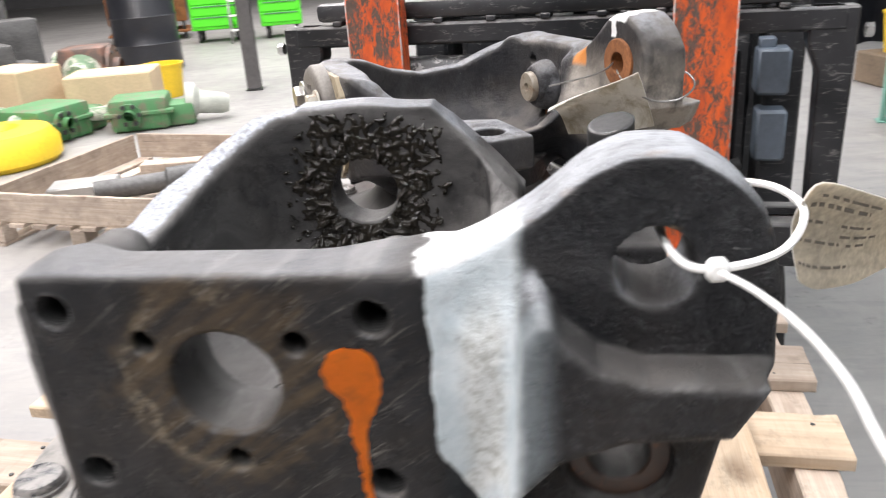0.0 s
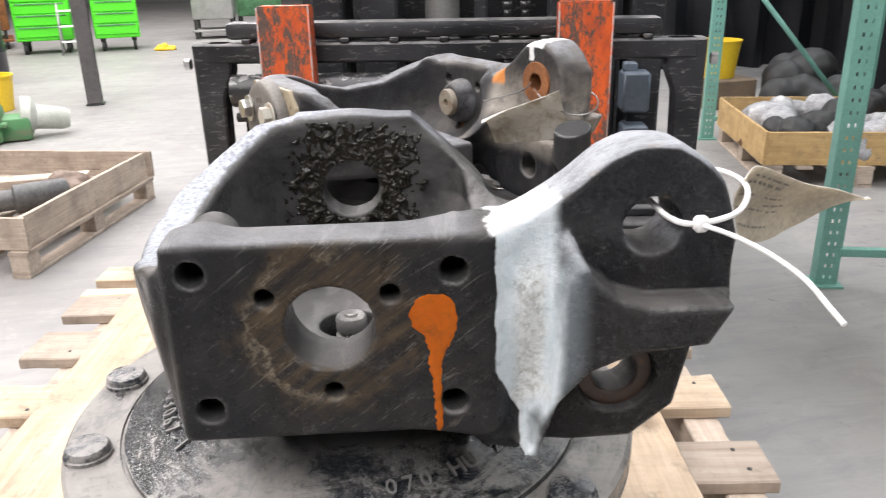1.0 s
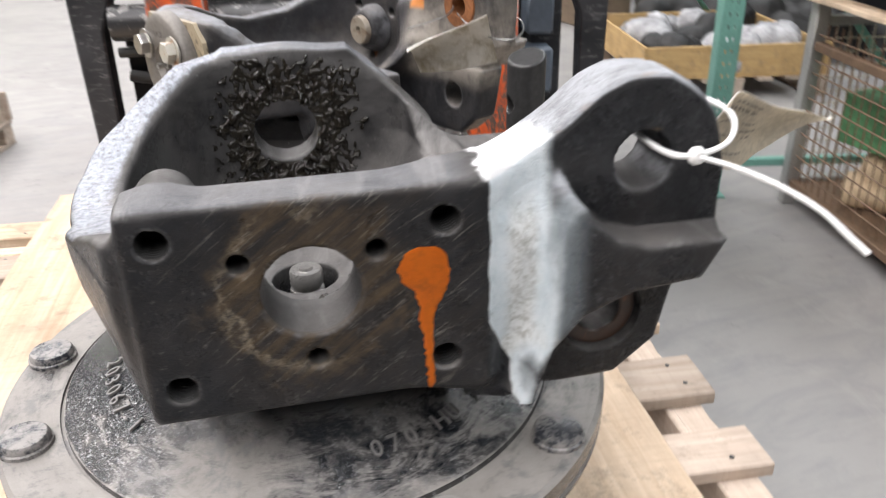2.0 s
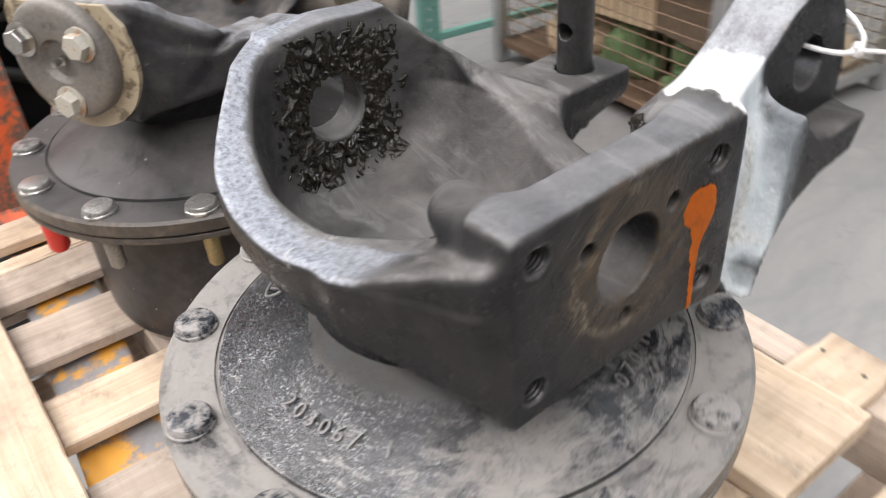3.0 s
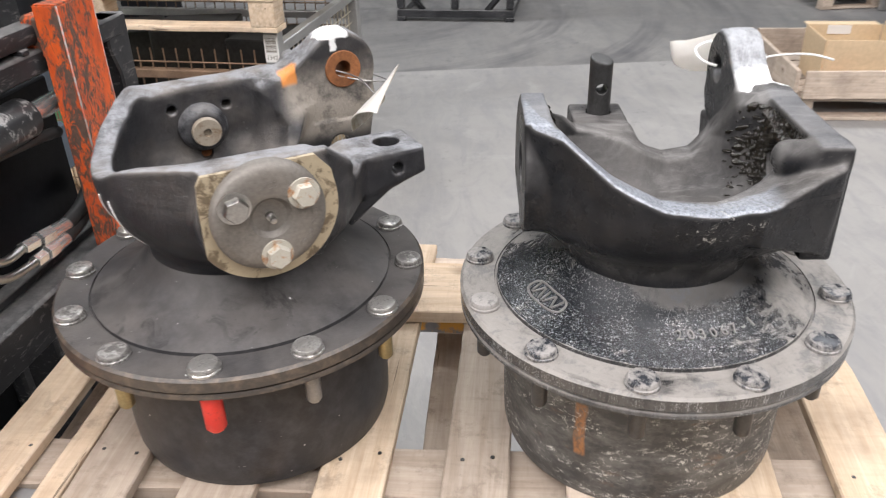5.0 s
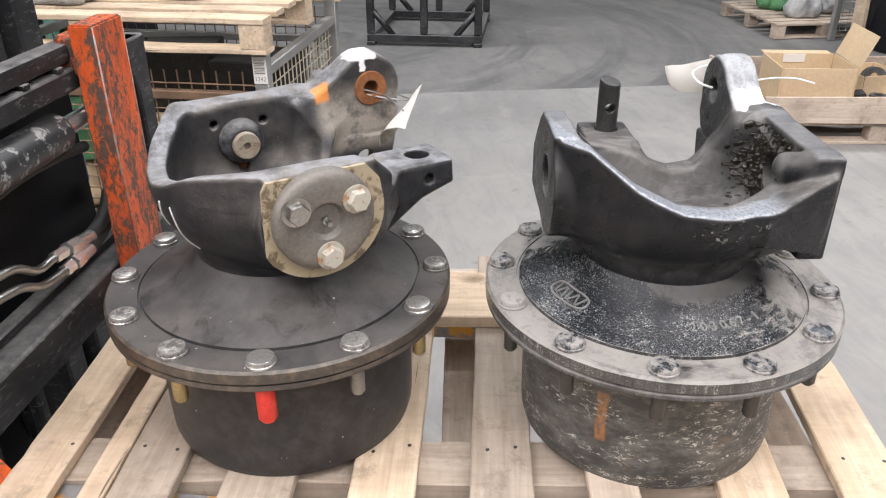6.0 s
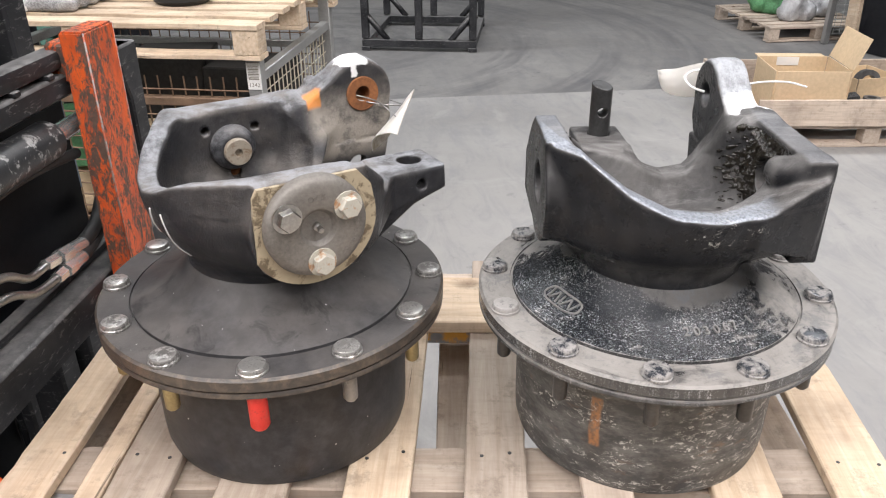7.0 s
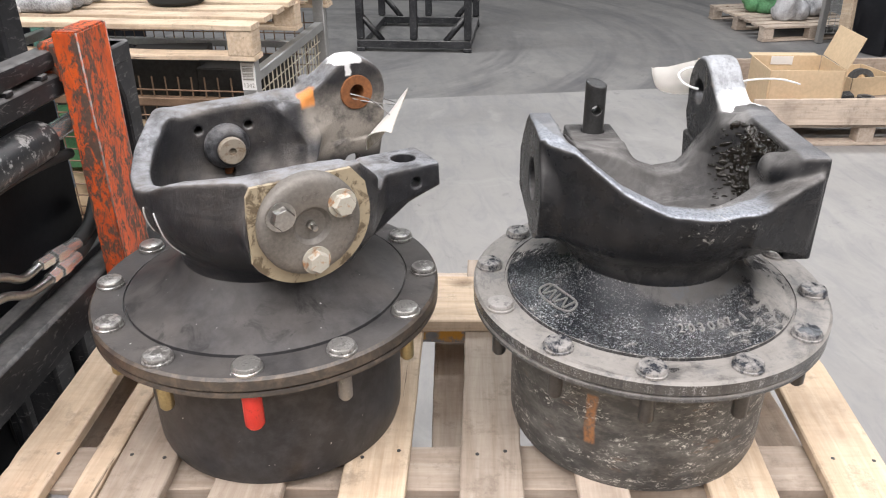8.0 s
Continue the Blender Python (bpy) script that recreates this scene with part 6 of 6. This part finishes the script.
def build_stand():
    s = thing("steel_stand", STAND, "black square-tube steel stand with diagonal braces", "stand")
    L, W, t = 1.1, 0.97, 0.06
    for x in (t / 2, L - t / 2):
        part("base_tube", box_bm(t, W, t, 0.004, (x, W / 2, t / 2 + 0.03)), BLACK_PAINT, s)
        part("upper_tube", box_bm(t, W, t, 0.004, (x, W / 2, 0.45)), BLACK_PAINT, s)
        for y in (t / 2, W / 2, W - t / 2):
            part("leg", box_bm(t, t, 1.7, 0.004, (x, y, 0.95)), BLACK_PAINT, s)
        for y0, y1 in ((0.05, 0.22), (W - 0.05, W - 0.22)):
            part("brace", tube_bm([(x, y1, 0.08), (x, y0, 0.28)], 0.025, 4), BLACK_PAINT, s)
    for y in (t / 2, W - t / 2):
        part("base_tube", box_bm(L - 2 * t, t, t, 0.004, (L / 2, y, t / 2 + 0.03)), BLACK_PAINT, s)
        part("upper_tube", box_bm(L - 2 * t, t, t, 0.004, (L / 2, y, 0.45)), BLACK_PAINT, s)
    for x in (t / 2, L - t / 2):
        for y in (t / 2, W - t / 2):
            part("foot", box_bm(0.07, 0.07, 0.03, 0.003, (x, y, 0.0151)), BLACK_PAINT, s)
    return s


build_stand()

# open crate with cartons
CRATE = pose(2.93, -3.17, 0, 0, 0, -7.3)


def build_crate(m, lx, ly, h, label, mat, seed):
    c = thing("wooden_crate", m, label, "crate")
    block_pallet(c, lx, ly, 0.0, mat, 8, seed)
    crate_sides(c, lx, ly, 0.131, h, mat, 0.022, seed + 50)
    return c


build_crate(CRATE, 0.95, 1.40, 0.15, "low weathered wooden crate on a pallet with cartons inside", WOOD_OLD, 400)


def carton(m, sx, sy, sz, label, flaps=(1, 1)):
    c = thing("cardboard_box", m, label, "cardboard box")
    t = 0.006
    for k, (x, y, l, rz) in enumerate(((0, -sy / 2, sx, 0), (0, sy / 2, sx, 0), (-sx / 2, 0, sy - 0.015, 90), (sx / 2, 0, sy - 0.015, 90))):
        w = part("wall", box_bm(l, t, sz, 0.001), CARD, c, smooth=False)
        w.matrix_local = pose(x, y, sz / 2, 0, 0, rz)
    part("bottom", box_bm(sx - 0.015, sy - 0.015, t, 0.0, (0, 0, t / 2)), CARD, c, smooth=False)
    for sgn, ang in zip((-1, 1), flaps):
        if ang:
            fl = part("flap", box_bm(sx, sy * 0.45, t, 0.001, (0, sy * 0.225 * sgn, 0)), CARD, c, smooth=False)
            fl.matrix_local = pose(0, sgn * (sy / 2 + 0.004), sz + 0.004, ang * sgn, 0, 0)
    return c


def set_in(x, y, z, rz=0):
    return pose(x, y, z, 0, 0, rz)


big = carton(set_in(3.39, -2.195, 0.134, -10), 0.37, 0.42, 0.265, "open brown cardboard box with a raised flap in the crate", (70, 0))
part("paper", box_bm(0.004, 0.13, 0.05, 0.0, (0.178, 0.03, 0.235)), PAPER_WHITE, big, "white printed label", smooth=False)
part("flap", box_bm(0.10, 0.40, 0.006, 0.001, (0.236, 0, 0.255)), CARD, big, smooth=False)
carton(set_in(3.68, -2.78, 0.134, 6), 0.30, 0.30, 0.12, "low open cardboard box in the crate", (0, 0))
for k, (x, y, r, up_) in enumerate(((3.60, -2.75, 0.075, 1), (3.25, -2.62, 0.06, 0), (3.42, -2.70, 0.05, 0), (3.20, -2.90, 0.08, 0), (3.50, -3.00, 0.06, 0))):
    g = part("steel_ring", ring_bm(r * 0.55, r, r * 0.7, 24), DARK_STEEL if k % 2 else CASTING_FAR, None)
    g.matrix_world = pose(x, y, 0.142 + r, 0, -80, -10) if up_ else pose(x, y, 0.1325)
    tagged(g, "dark steel ring lying in the crate", "ring", "rings in the crate")
coil = bmesh.new()
for k in range(14):
    tube_bm([(0.05 * math.cos(a / 8 * 2 * math.pi), 0.012 * k, 0.05 + 0.05 * math.sin(a / 8 * 2 * math.pi)) for a in range(9)], 0.006, 6, coil)
cl = part("coil_spring", coil, DARK_STEEL, None)
cl.matrix_world = pose(3.30, -2.50, 0.138, 0, 0, 12)
tagged(cl, "black coil spring lying in the crate", "spring")
lump("orange_rag", 61, (0.12, 0.14, 0.07), pose(3.14, -2.03, 0.133), plain("orange_cloth", (0.75, 0.16, 0.03), 0.7, 0.0, 0.2), "orange rag in the crate", "rag", 5, 0.012)

# far pallet with wrapped castings
FARP = pose(5.62, -4.10, 0, 0, 0, 1)
fp = thing("wooden_pallet", FARP, "wooden pallet with wrapped castings", "pallet")
block_pallet(fp, 1.1, 0.95, 0.0, WOOD_OLD, 8, 500)
for k, (x, y, s) in enumerate(((0.35, 0.55, 0.34), (0.70, 0.60, 0.40), (0.45, 0.25, 0.30), (0.8, 0.25, 0.3))):
    lump("wrapped_casting", 70 + k, (s, s, s * 0.8), FARP @ pose(x, y, 0.131, 0, 0, 50 * k), (FILM, GREEN_IRON, FILM, GREEN_IRON)[k], "casting wrapped in clear film on a pallet", "casting", 8, 0.02, "wrapped castings")
wp = part("timber_post", box_bm(0.10, 0.05, 1.6, 0.004), WOOD_NEW, None, smooth=False)
wp.matrix_world = pose(5.22, -3.62, 0.80, 2, 4, 20)
tagged(wp, "upright pale timber leaning beside a pallet", "timber")
wc = thing("wire_cage", pose(5.57, -4.52, 0, 0, 0, 3), "grey wire mesh cage behind a pallet", "cage")
for x in (0, 0.8):
    for y in (0, 0.9):
        part("corner_post", box_bm(0.05, 0.05, 1.0, 0.004, (x, y, 0.5)), GALV, wc)
pm = part("side_mesh", mesh_panel(0.9, 0.9, 0.06, 0.06, 0.003, None, 0.08), GALV, wc, smooth=False)
pm.matrix_local = pose(0, 0, 0, 0, 0, 90)


def draped(name, m, w, h, material, label, folds=9, depth=0.12):
    """A hanging sheet with folds."""
    bm = bmesh.new()
    nx, nz = 60, 24
    rows = []
    for j in range(nz + 1):
        row = []
        for i in range(nx + 1):
            s, q = i / nx, j / nz
            y = depth * (0.5 * math.sin(s * folds * 2 * math.pi + q * 2) + 0.3 * math.sin(s * folds * 5.1 + q * 5)) * (0.4 + 0.6 * (1 - q))
            row.append(bm.verts.new((w * (s - 0.5), y, h * q)))
        rows.append(row)
    for a, b in zip(rows, rows[1:]):
        for k in range(nx):
            bm.faces.new((a[k], a[k + 1], b[k + 1], b[k]))
    bmesh.ops.solidify(bm, geom=bm.faces[:], thickness=0.006)
    ob = part(name, bm, material, None)
    ob.matrix_world = m
    return tagged(ob, label, "sheet")


draped("black_drape", pose(4.86, -4.80, 0.003, 0, 0, -101.5), 2.4, 2.2, BLACK_ROLL, "black plastic sheeting hanging in folds", 8)

# crate of steel parts, left of the forklift
CR2 = pose(-1.41, 2.93, 0, 0, 0, YAW - 1)
c2 = thing("wooden_crate", CR2 @ pose(-1.15, 0, 0), "low pale wooden crate on a pallet holding steel shafts", "crate")
block_pallet(c2, 1.15, 1.28, 0.0, WOOD_OLD, 8, 600)
crate_sides(c2, 1.15, 1.28, 0.131, 0.155, WOOD_OLD, 0.022, 650)
sh = part("steel_shaft", lathe_bm([(0, -0.32), (0.05, -0.32), (0.055, -0.31), (0.055, 0.05), (0.075, 0.06), (0.075, 0.30), (0.06, 0.32), (0, 0.32)], 32), CASTING_FAR, None)
sh.matrix_world = CR2 @ pose(-0.45, 0.52, 0.131 + 0.076, 0, 90, 38)
tagged(sh, "dark turned steel shaft lying in the crate", "shaft")
sh = part("timber_block", box_bm(0.55, 0.12, 0.10, 0.004), WOOD_OLD, None, smooth=False)
sh.matrix_world = CR2 @ pose(-0.50, 0.90, 0.182, 0, 0, 20)
tagged(sh, "timber block lying in the crate", "timber")
lump("brown_casting", 81, (0.30, 0.24, 0.17), CR2 @ pose(-0.24, 0.78, 0.131), plain("brown_iron", (0.20, 0.15, 0.12), 0.6, 0.2, 0.3), "brown iron casting in the crate", "casting", 8, 0.015)
bolt_up = part("long_bolt", lathe_bm([(0.035, 0), (0.035, 0.02), (0.012, 0.022), (0.012, 0.10), (0.02, 0.10), (0.02, 0.12), (0, 0.12)], 16), RUST, None)
bolt_up.matrix_world = CR2 @ pose(-0.10, 0.95, 0.1315)
tagged(bolt_up, "rusty upright bolt in the crate", "bolt")
gw = part("steel_wedge", box_bm(0.36, 0.20, 0.10, 0.01), GALV, None)
gw.matrix_world = CR2 @ pose(-0.85, 0.42, 0.182, 0, 0, 30)
tagged(gw, "grey steel plate standing in the crate", "plate")

# pile of green machine parts
CREAM = stained("cream_and_green_paint", (0.55, 0.55, 0.47), (0.10, 0.22, 0.11), 9, 0.6)
GREEN_WORN = stained("worn_green_paint", (0.085, 0.25, 0.10), (0.20, 0.17, 0.12), 8, 0.6, 0.5, 0.62)


def housing(m, l, w, h, material, label, seed):
    """A cast gear housing: stepped body, flanged necks, ribs and bolts."""
    rnd = random.Random(seed)
    o = thing("machine_part", m, label, "machine part", "machine parts in a pile")
    part("body", box_bm(l * 0.6, w, h * 0.8, 0.04, (0, 0, h * 0.41), None, 2), material, o)
    part("end_case", box_bm(l * 0.3, w * 0.7, h * 0.55, 0.03, (l * 0.4, 0, h * 0.29), None, 2), material, o)
    part("joint_flange", box_bm(l * 0.7, w * 1.12, 0.035, 0.008, (0, 0, h * 0.45)), material, o)
    for k in range(5):
        part("rib", box_bm(0.02, w * 1.05, h * 0.5, 0.004, (-l * 0.25 + l * 0.12 * k, 0, h * 0.28)), material, o)
    for s in (-1, 1):
        r = h * rnd.uniform(0.25, 0.36)
        f = part("flange", lathe_bm([(r * 0.45, 0.06), (r * 0.5, 0.0), (r, 0.0), (r, -0.035), (r * 0.75, -0.04), (r * 0.7, -0.16)], 28), CREAM if s > 0 else material, o)
        f.matrix_local = pose(rnd.uniform(-0.1, 0.1) * l, s * (w / 2 + 0.05), h * 0.45, -90 * s, 0, 0)
        for k in range(6):
            a = math.pi * k / 3
            part("bolt", lathe_bm([(0.02, 0), (0.02, 0.02), (0, 0.022)], 6, None, pose(r * 0.85 * math.cos(a), r * 0.85 * math.sin(a), 0)), DARK_STEEL, f)
    n = part("neck", lathe_bm([(0, 0.25), (h * 0.16, 0.25), (h * 0.18, 0.05), (h * 0.28, 0.0), (h * 0.28, -0.04)], 24), CREAM, o)
    n.matrix_local = pose(-l * 0.3, 0, h * 0.45, 0, -90, 0)
    return o


for k, (x, y, l, w, h, rz, mat, lab) in enumerate((
        (-2.85, 6.05, 0.80, 0.40, 0.34, 15, GREEN_WORN, "worn green gear housing on the floor"), (-3.55, 5.75, 0.9, 0.5, 0.36, 70, GREEN_WORN, "green gear housing among loose parts"),
        (-4.35, 5.6, 0.9, 0.5, 0.45, 30, CREAM, "cream and green gear housing on the floor"), (-3.95, 7.45, 0.7, 0.45, 0.70, 100, stained("brown_iron_paint", (0.22, 0.12, 0.09), (0.10, 0.08, 0.07), 8, 0.6), "tall rust-brown gear housing"),
        (-4.9, 7.2, 0.9, 0.5, 0.8, 45, CASTING_FAR, "dark grey machine housing"))):
    housing(pose(x, y, 0.001, 0, 0, rz), l, w, h, mat, lab, 90 + k)
for k, (x, y, l, w, h, rz) in enumerate(((-3.30, 6.60, 0.75, 0.55, 0.42, 12), (-4.1, 6.4, 0.6, 0.5, 0.52, -20))):
    cb = part("packing_crate", box_bm(l, w, h, 0.012, (0, 0, h / 2)), CARD, None, smooth=False)
    cb.matrix_world = pose(x, y, 0.001, 0, 0, rz)
    tagged(cb, "tan carton standing among machine parts", "carton", "tan cartons")
gn = part("gear_neck", lathe_bm([(0, -0.25), (0.07, -0.25), (0.09, -0.2), (0.10, 0.0), (0.16, 0.05), (0.16, 0.12), (0, 0.12)], 28), plain("cream_iron", (0.45, 0.47, 0.42), 0.5, 0.1, 0.3), None)
gn.matrix_world = pose(-2.40, 6.22, 0.162, 0, -80, 20)
tagged(gn, "pale conical machine neck lying on the floor", "machine part")
yr = part("yellow_hub", lathe_bm([(0.10, 0), (0.42, 0), (0.46, 0.04), (0.46, 0.16), (0.40, 0.24), (0.20, 0.26), (0.12, 0.20), (0.10, 0.0)], 48), YELLOW, None)
yr.matrix_world = pose(-3.55, 5.0, 0.001)
tagged(yr, "large round yellow machine cover on the floor", "cover")
dr = part("black_drum", lathe_bm([(0, 0), (0.38, 0), (0.40, 0.02), (0.40, 0.33), (0.41, 0.35), (0.40, 0.37), (0.40, 0.66), (0.41, 0.68), (0.40, 0.70), (0.40, 1.02), (0.39, 1.04), (0.36, 1.04), (0.36, 1.02), (0, 1.02)], 48), BLACK_ROLL, None)
dr.matrix_world = pose(-4.2, 9.6, 0.001)
tagged(dr, "tall black drum standing on the floor", "drum")


def bucket(m, r, h, label):
    b = thing("bucket", m, label, "bucket")
    part("shell", lathe_bm([(0, 0.0), (r * 0.8, 0.0), (r * 0.82, 0.01), (r, h - 0.02), (r * 1.05, h - 0.018), (r * 1.05, h), (r * 0.96, h), (r * 0.78, 0.02), (0, 0.02)], 36), YELLOW, b)
    part("handle", tube_bm([(r * math.cos(a), -0.02 + 0.5 * r * math.sin(a), h - 0.05) for a in [math.pi * k / 12 for k in range(13)]], 0.004, 6), GALV, b)
    return b


bucket(pose(-3.22, 7.55, 0.001), 0.20, 0.34, "yellow plastic bucket on the floor")
bucket(pose(3.50, 6.15, 0.252), 0.18, 0.33, "yellow plastic bin on a carton")
cb = part("carton", box_bm(0.5, 0.5, 0.25, 0.01, (0, 0, 0.125)), DULL_CARD, None, smooth=False)
cb.matrix_world = pose(3.50, 6.15, 0.001, 0, 0, 10)
tagged(cb, "plain brown carton under a yellow bin", "carton")

# steel column
col = thing("steel_column", pose(-2.32, 7.66, 0, 0, 0, 10), "dark grey steel building column with a base plate", "column")
sec = bmesh.new()
for x, y, sx, sy in ((0, -0.07, 0.19, 0.014), (0, 0.07, 0.19, 0.014), (0, 0, 0.012, 0.126)):
    box_bm(sx * 0.72, sy, 6.96, 0.0, (x, y, 3.502), sec)
part("shaft", sec, plain("column_paint", (0.09, 0.085, 0.085), 0.5, 0.0, 0.3, 8), col, smooth=False)
part("base_plate", box_bm(0.17, 0.17, 0.012, 0.002, (0, 0, 0.0065)), DARK_STEEL, col)
part("paint_band", box_bm(0.138, 0.004, 0.06, 0.0, (0, -0.0795, 1.12)), ORANGE, col, "orange paint band", smooth=False)


# lime green tool cabinets
def tool_cabinet(m, w, label):
    c = thing("tool_cabinet", m, label, "tool cabinet", "lime green cabinets")
    h, d = 1.35, 0.62
    part("body", box_bm(w, d, h - 0.2, 0.012, (0, d / 2, 0.2 + (h - 0.2) / 2)), LIME, c)
    n = 6
    for k in range(n):
        z = 0.26 + (h - 0.32) * k / n
        dh = (h - 0.32) / n - 0.02
        dw = part("drawer", box_bm(w - 0.06, 0.02, dh, 0.004, (0, -0.012, z + dh / 2)), LIME, c)
        part("handle", box_bm(w - 0.12, 0.015, 0.02, 0.003, (0, -0.028, z + dh - 0.015)), plain("dark_handle", (0.03, 0.12, 0.02), 0.4) if k == 0 and w > 0.8 else GREEN_IRON, dw)
    for x in (-w / 2 + 0.1, w / 2 - 0.1):
        for y in (0.1, d - 0.1):
            wh = part("caster", lathe_bm([(0, -0.025), (0.075, -0.025), (0.08, -0.02), (0.08, 0.02), (0.075, 0.025), (0, 0.025)], 20), RUBBER, c)
            wh.matrix_local = pose(x, y, 0.081, 0, 90, 0)
            part("caster_fork", box_bm(0.07, 0.06, 0.06, 0.004, (x, y, 0.175)), DARK_STEEL, c)
    return c


tool_cabinet(pose(-4.22, 12.45, 0, 0, 0, 12), 0.80, "bright lime green drawer cabinet on black casters")
tool_cabinet(pose(-3.18, 12.55, 0, 0, 0, 12), 0.66, "bright lime green drawer cabinet on black casters")
lad = thing("step_stool", pose(-3.75, 12.15, 0, 0, 0, 12), "small white metal step stool", "step stool")
for x in (-0.16, 0.16):
    part("leg", tube_bm([(x, 0, 0.001), (x * 0.9, 0.12, 0.75)], 0.015, 8), GALV, lad)
    part("leg", tube_bm([(x, 0.36, 0.001), (x * 0.9, 0.14, 0.75)], 0.015, 8), GALV, lad)
for k in range(3):
    part("tread", box_bm(0.30, 0.10, 0.025, 0.004, (0, 0.04 + 0.035 * k, 0.2 + 0.22 * k)), PLASTIC_WHITE, lad)
lump("yellow_cover", 120, (0.42, 0.30, 0.13), pose(-2.48, 12.45, 0.001), YELLOW, "yellow cover lying on the floor", "cover", 5, 0.02)
for k, (x, y, w, h, mat, lab) in enumerate(((-1.9, 14.2, 0.7, 1.1, GALV, "grey steel workshop cart"), (-1.2, 15.2, 0.8, 1.0, GREEN_IRON, "dark green machine base"), (-5.8, 13.6, 1.3, 1.0, RUST, "brown stacked machine parts"), (-6.6, 9.6, 1.1, 1.2, CASTING_FAR, "grey machine on the floor"), (-5.4, 8.6, 0.6, 0.8, CASTING_FAR, "grey casting with red marks"), (-0.6, 14.6, 0.5, 0.5, RUBBER, "black rubber tyre stack"))):
    o = thing("workshop_machine", pose(x, y, 0, 0, 0, 10 * k), lab, "machine")
    part("body", box_bm(w, w * 0.7, h * 0.7, 0.03, (0, 0, h * 0.65), None, 2), mat, o)
    part("shelf", box_bm(w * 1.05, w * 0.75, 0.04, 0.008, (0, 0, 0.14)), mat, o)
    for sx in (-1, 1):
        for sy in (-1, 1):
            part("leg", box_bm(0.05, 0.05, h * 0.31, 0.004, (sx * w * 0.44, sy * w * 0.28, h * 0.155 + 0.001)), DARK_STEEL, o)

# pallet rack
RACK = pose(2.04, 2.18, 0, 0, 0, -15.9)


def rack_post_bm(h):
    """A channel post with a row of punched slots down its face."""
    bm = bmesh.new()
    w, d, t = 0.085, 0.07, 0.004
    box_bm(t, d, h, 0.0, (-w / 2, d / 2, h / 2), bm)
    box_bm(t, d, h, 0.0, (w / 2, d / 2, h / 2), bm)
    n = int(h / 0.05)
    for x in (-0.030, 0.030):
        box_bm(0.025, t, h, 0.0, (x, 0, h / 2), bm)
    box_bm(0.018, t, h, 0.0, (0, 0, h / 2), bm)
    for k in range(n):
        for x in (-0.0135, 0.0135):
            box_bm(0.009, t, 0.034, 0.0, (x, 0, 0.05 * k + 0.008), bm)
    return bm


def build_rack():
    r = thing("pallet_rack", RACK, "teal green pallet rack with punched uprights and diagonal braces", "rack")
    for y in (0.0, 2.78):
        for x in (0.0, 1.05):
            p = part("upright", rack_post_bm(3.2), TEAL, r, smooth=False)
            p.matrix_local = pose(x, y, 0.012, 0, 0, 0 if x == 0 else 180)
            part("foot", box_bm(0.13, 0.12, 0.01, 0.001, (x, y + (0.03 if x == 0 else -0.03), 0.0055)), TEAL, r)
        for z in (0.16, 1.30, 2.4):
            part("frame_strut", box_bm(0.98, 0.035, 0.035, 0.003, (0.525, y, z)), TEAL, r)
        for z0, z1 in ((1.30, 0.18), (1.32, 2.38)):
            part("diagonal_brace", tube_bm([(0.04, y, z0), (1.01, y, z1)], 0.022, 4), TEAL, r)
    for x in (0.0, 1.05):
        for z in (1.75, 2.9):
            part("beam", box_bm(0.05, 2.66, 0.11, 0.005, (x, 1.39, z)), plain("rack_beam_orange", (0.65, 0.14, 0.06), 0.5) if x == 0 else TEAL, r)
    return r


build_rack()
BOX = pose(2.56, 3.60, 0, 0, 0, -13.5)
bx = thing("wooden_crate", BOX, "golden plywood crate on a pallet full of wrapped castings", "crate")
block_pallet(bx, 1.15, 1.20, 0.0, WOOD_OLD, 7, 700)
PLY = timber("golden_plywood", (0.66, 0.46, 0.22), (0.54, 0.35, 0.15), 0)
crate_sides(bx, 1.15, 1.20, 0.131, 0.20, PLY, 0.02, 750)
for k in range(9):
    lump("wrapped_casting", 130 + k, (0.36, 0.36, 0.30), BOX @ pose(0.22 + 0.34 * (k % 3), 0.22 + 0.36 * (k // 3), 0.131, 0, 0, 33 * k), FILM if k % 4 else RUBBER, "grey casting wrapped in clear film inside a crate", "casting", 7, 0.02, "wrapped castings in the crate")
# castings take near-black colours in place of the rack's shade
for k, (x, y, s, h) in enumerate(((3.9, 5.2, 0.8, 0.42), (4.3, 4.4, 0.8, 0.50), (4.2, 5.9, 0.8, 0.55), (4.6, 3.4, 0.8, 0.5))):
    lump("dark_casting", 150 + k, (s, s * 0.8, h), pose(x, y, 0.001, 0, 0, 25 * k), (RUBBER, SHADE_BLACK, RUBBER, RUBBER)[k], "casting coloured near black for the rack's shade", "casting", 16, 0.03, "dark castings")
# added backdrop: a black sheet stands in for the shade behind the rack
draped("black_drape", pose(5.0, 5.0, 0.003, 0, 0, 75), 7.0, 3.4, BLACK_ROLL, "black backdrop sheet for the shade behind the rack", 14, 0.2)
# second backdrop, added where the aisle's end is only dark depth
draped("black_drape", pose(4.9, 8.3, 0.003, 0, 0, -4), 5.2, 3.6, BLACK_ROLL, "black backdrop sheet for the dark end of the aisle", 11, 0.2)
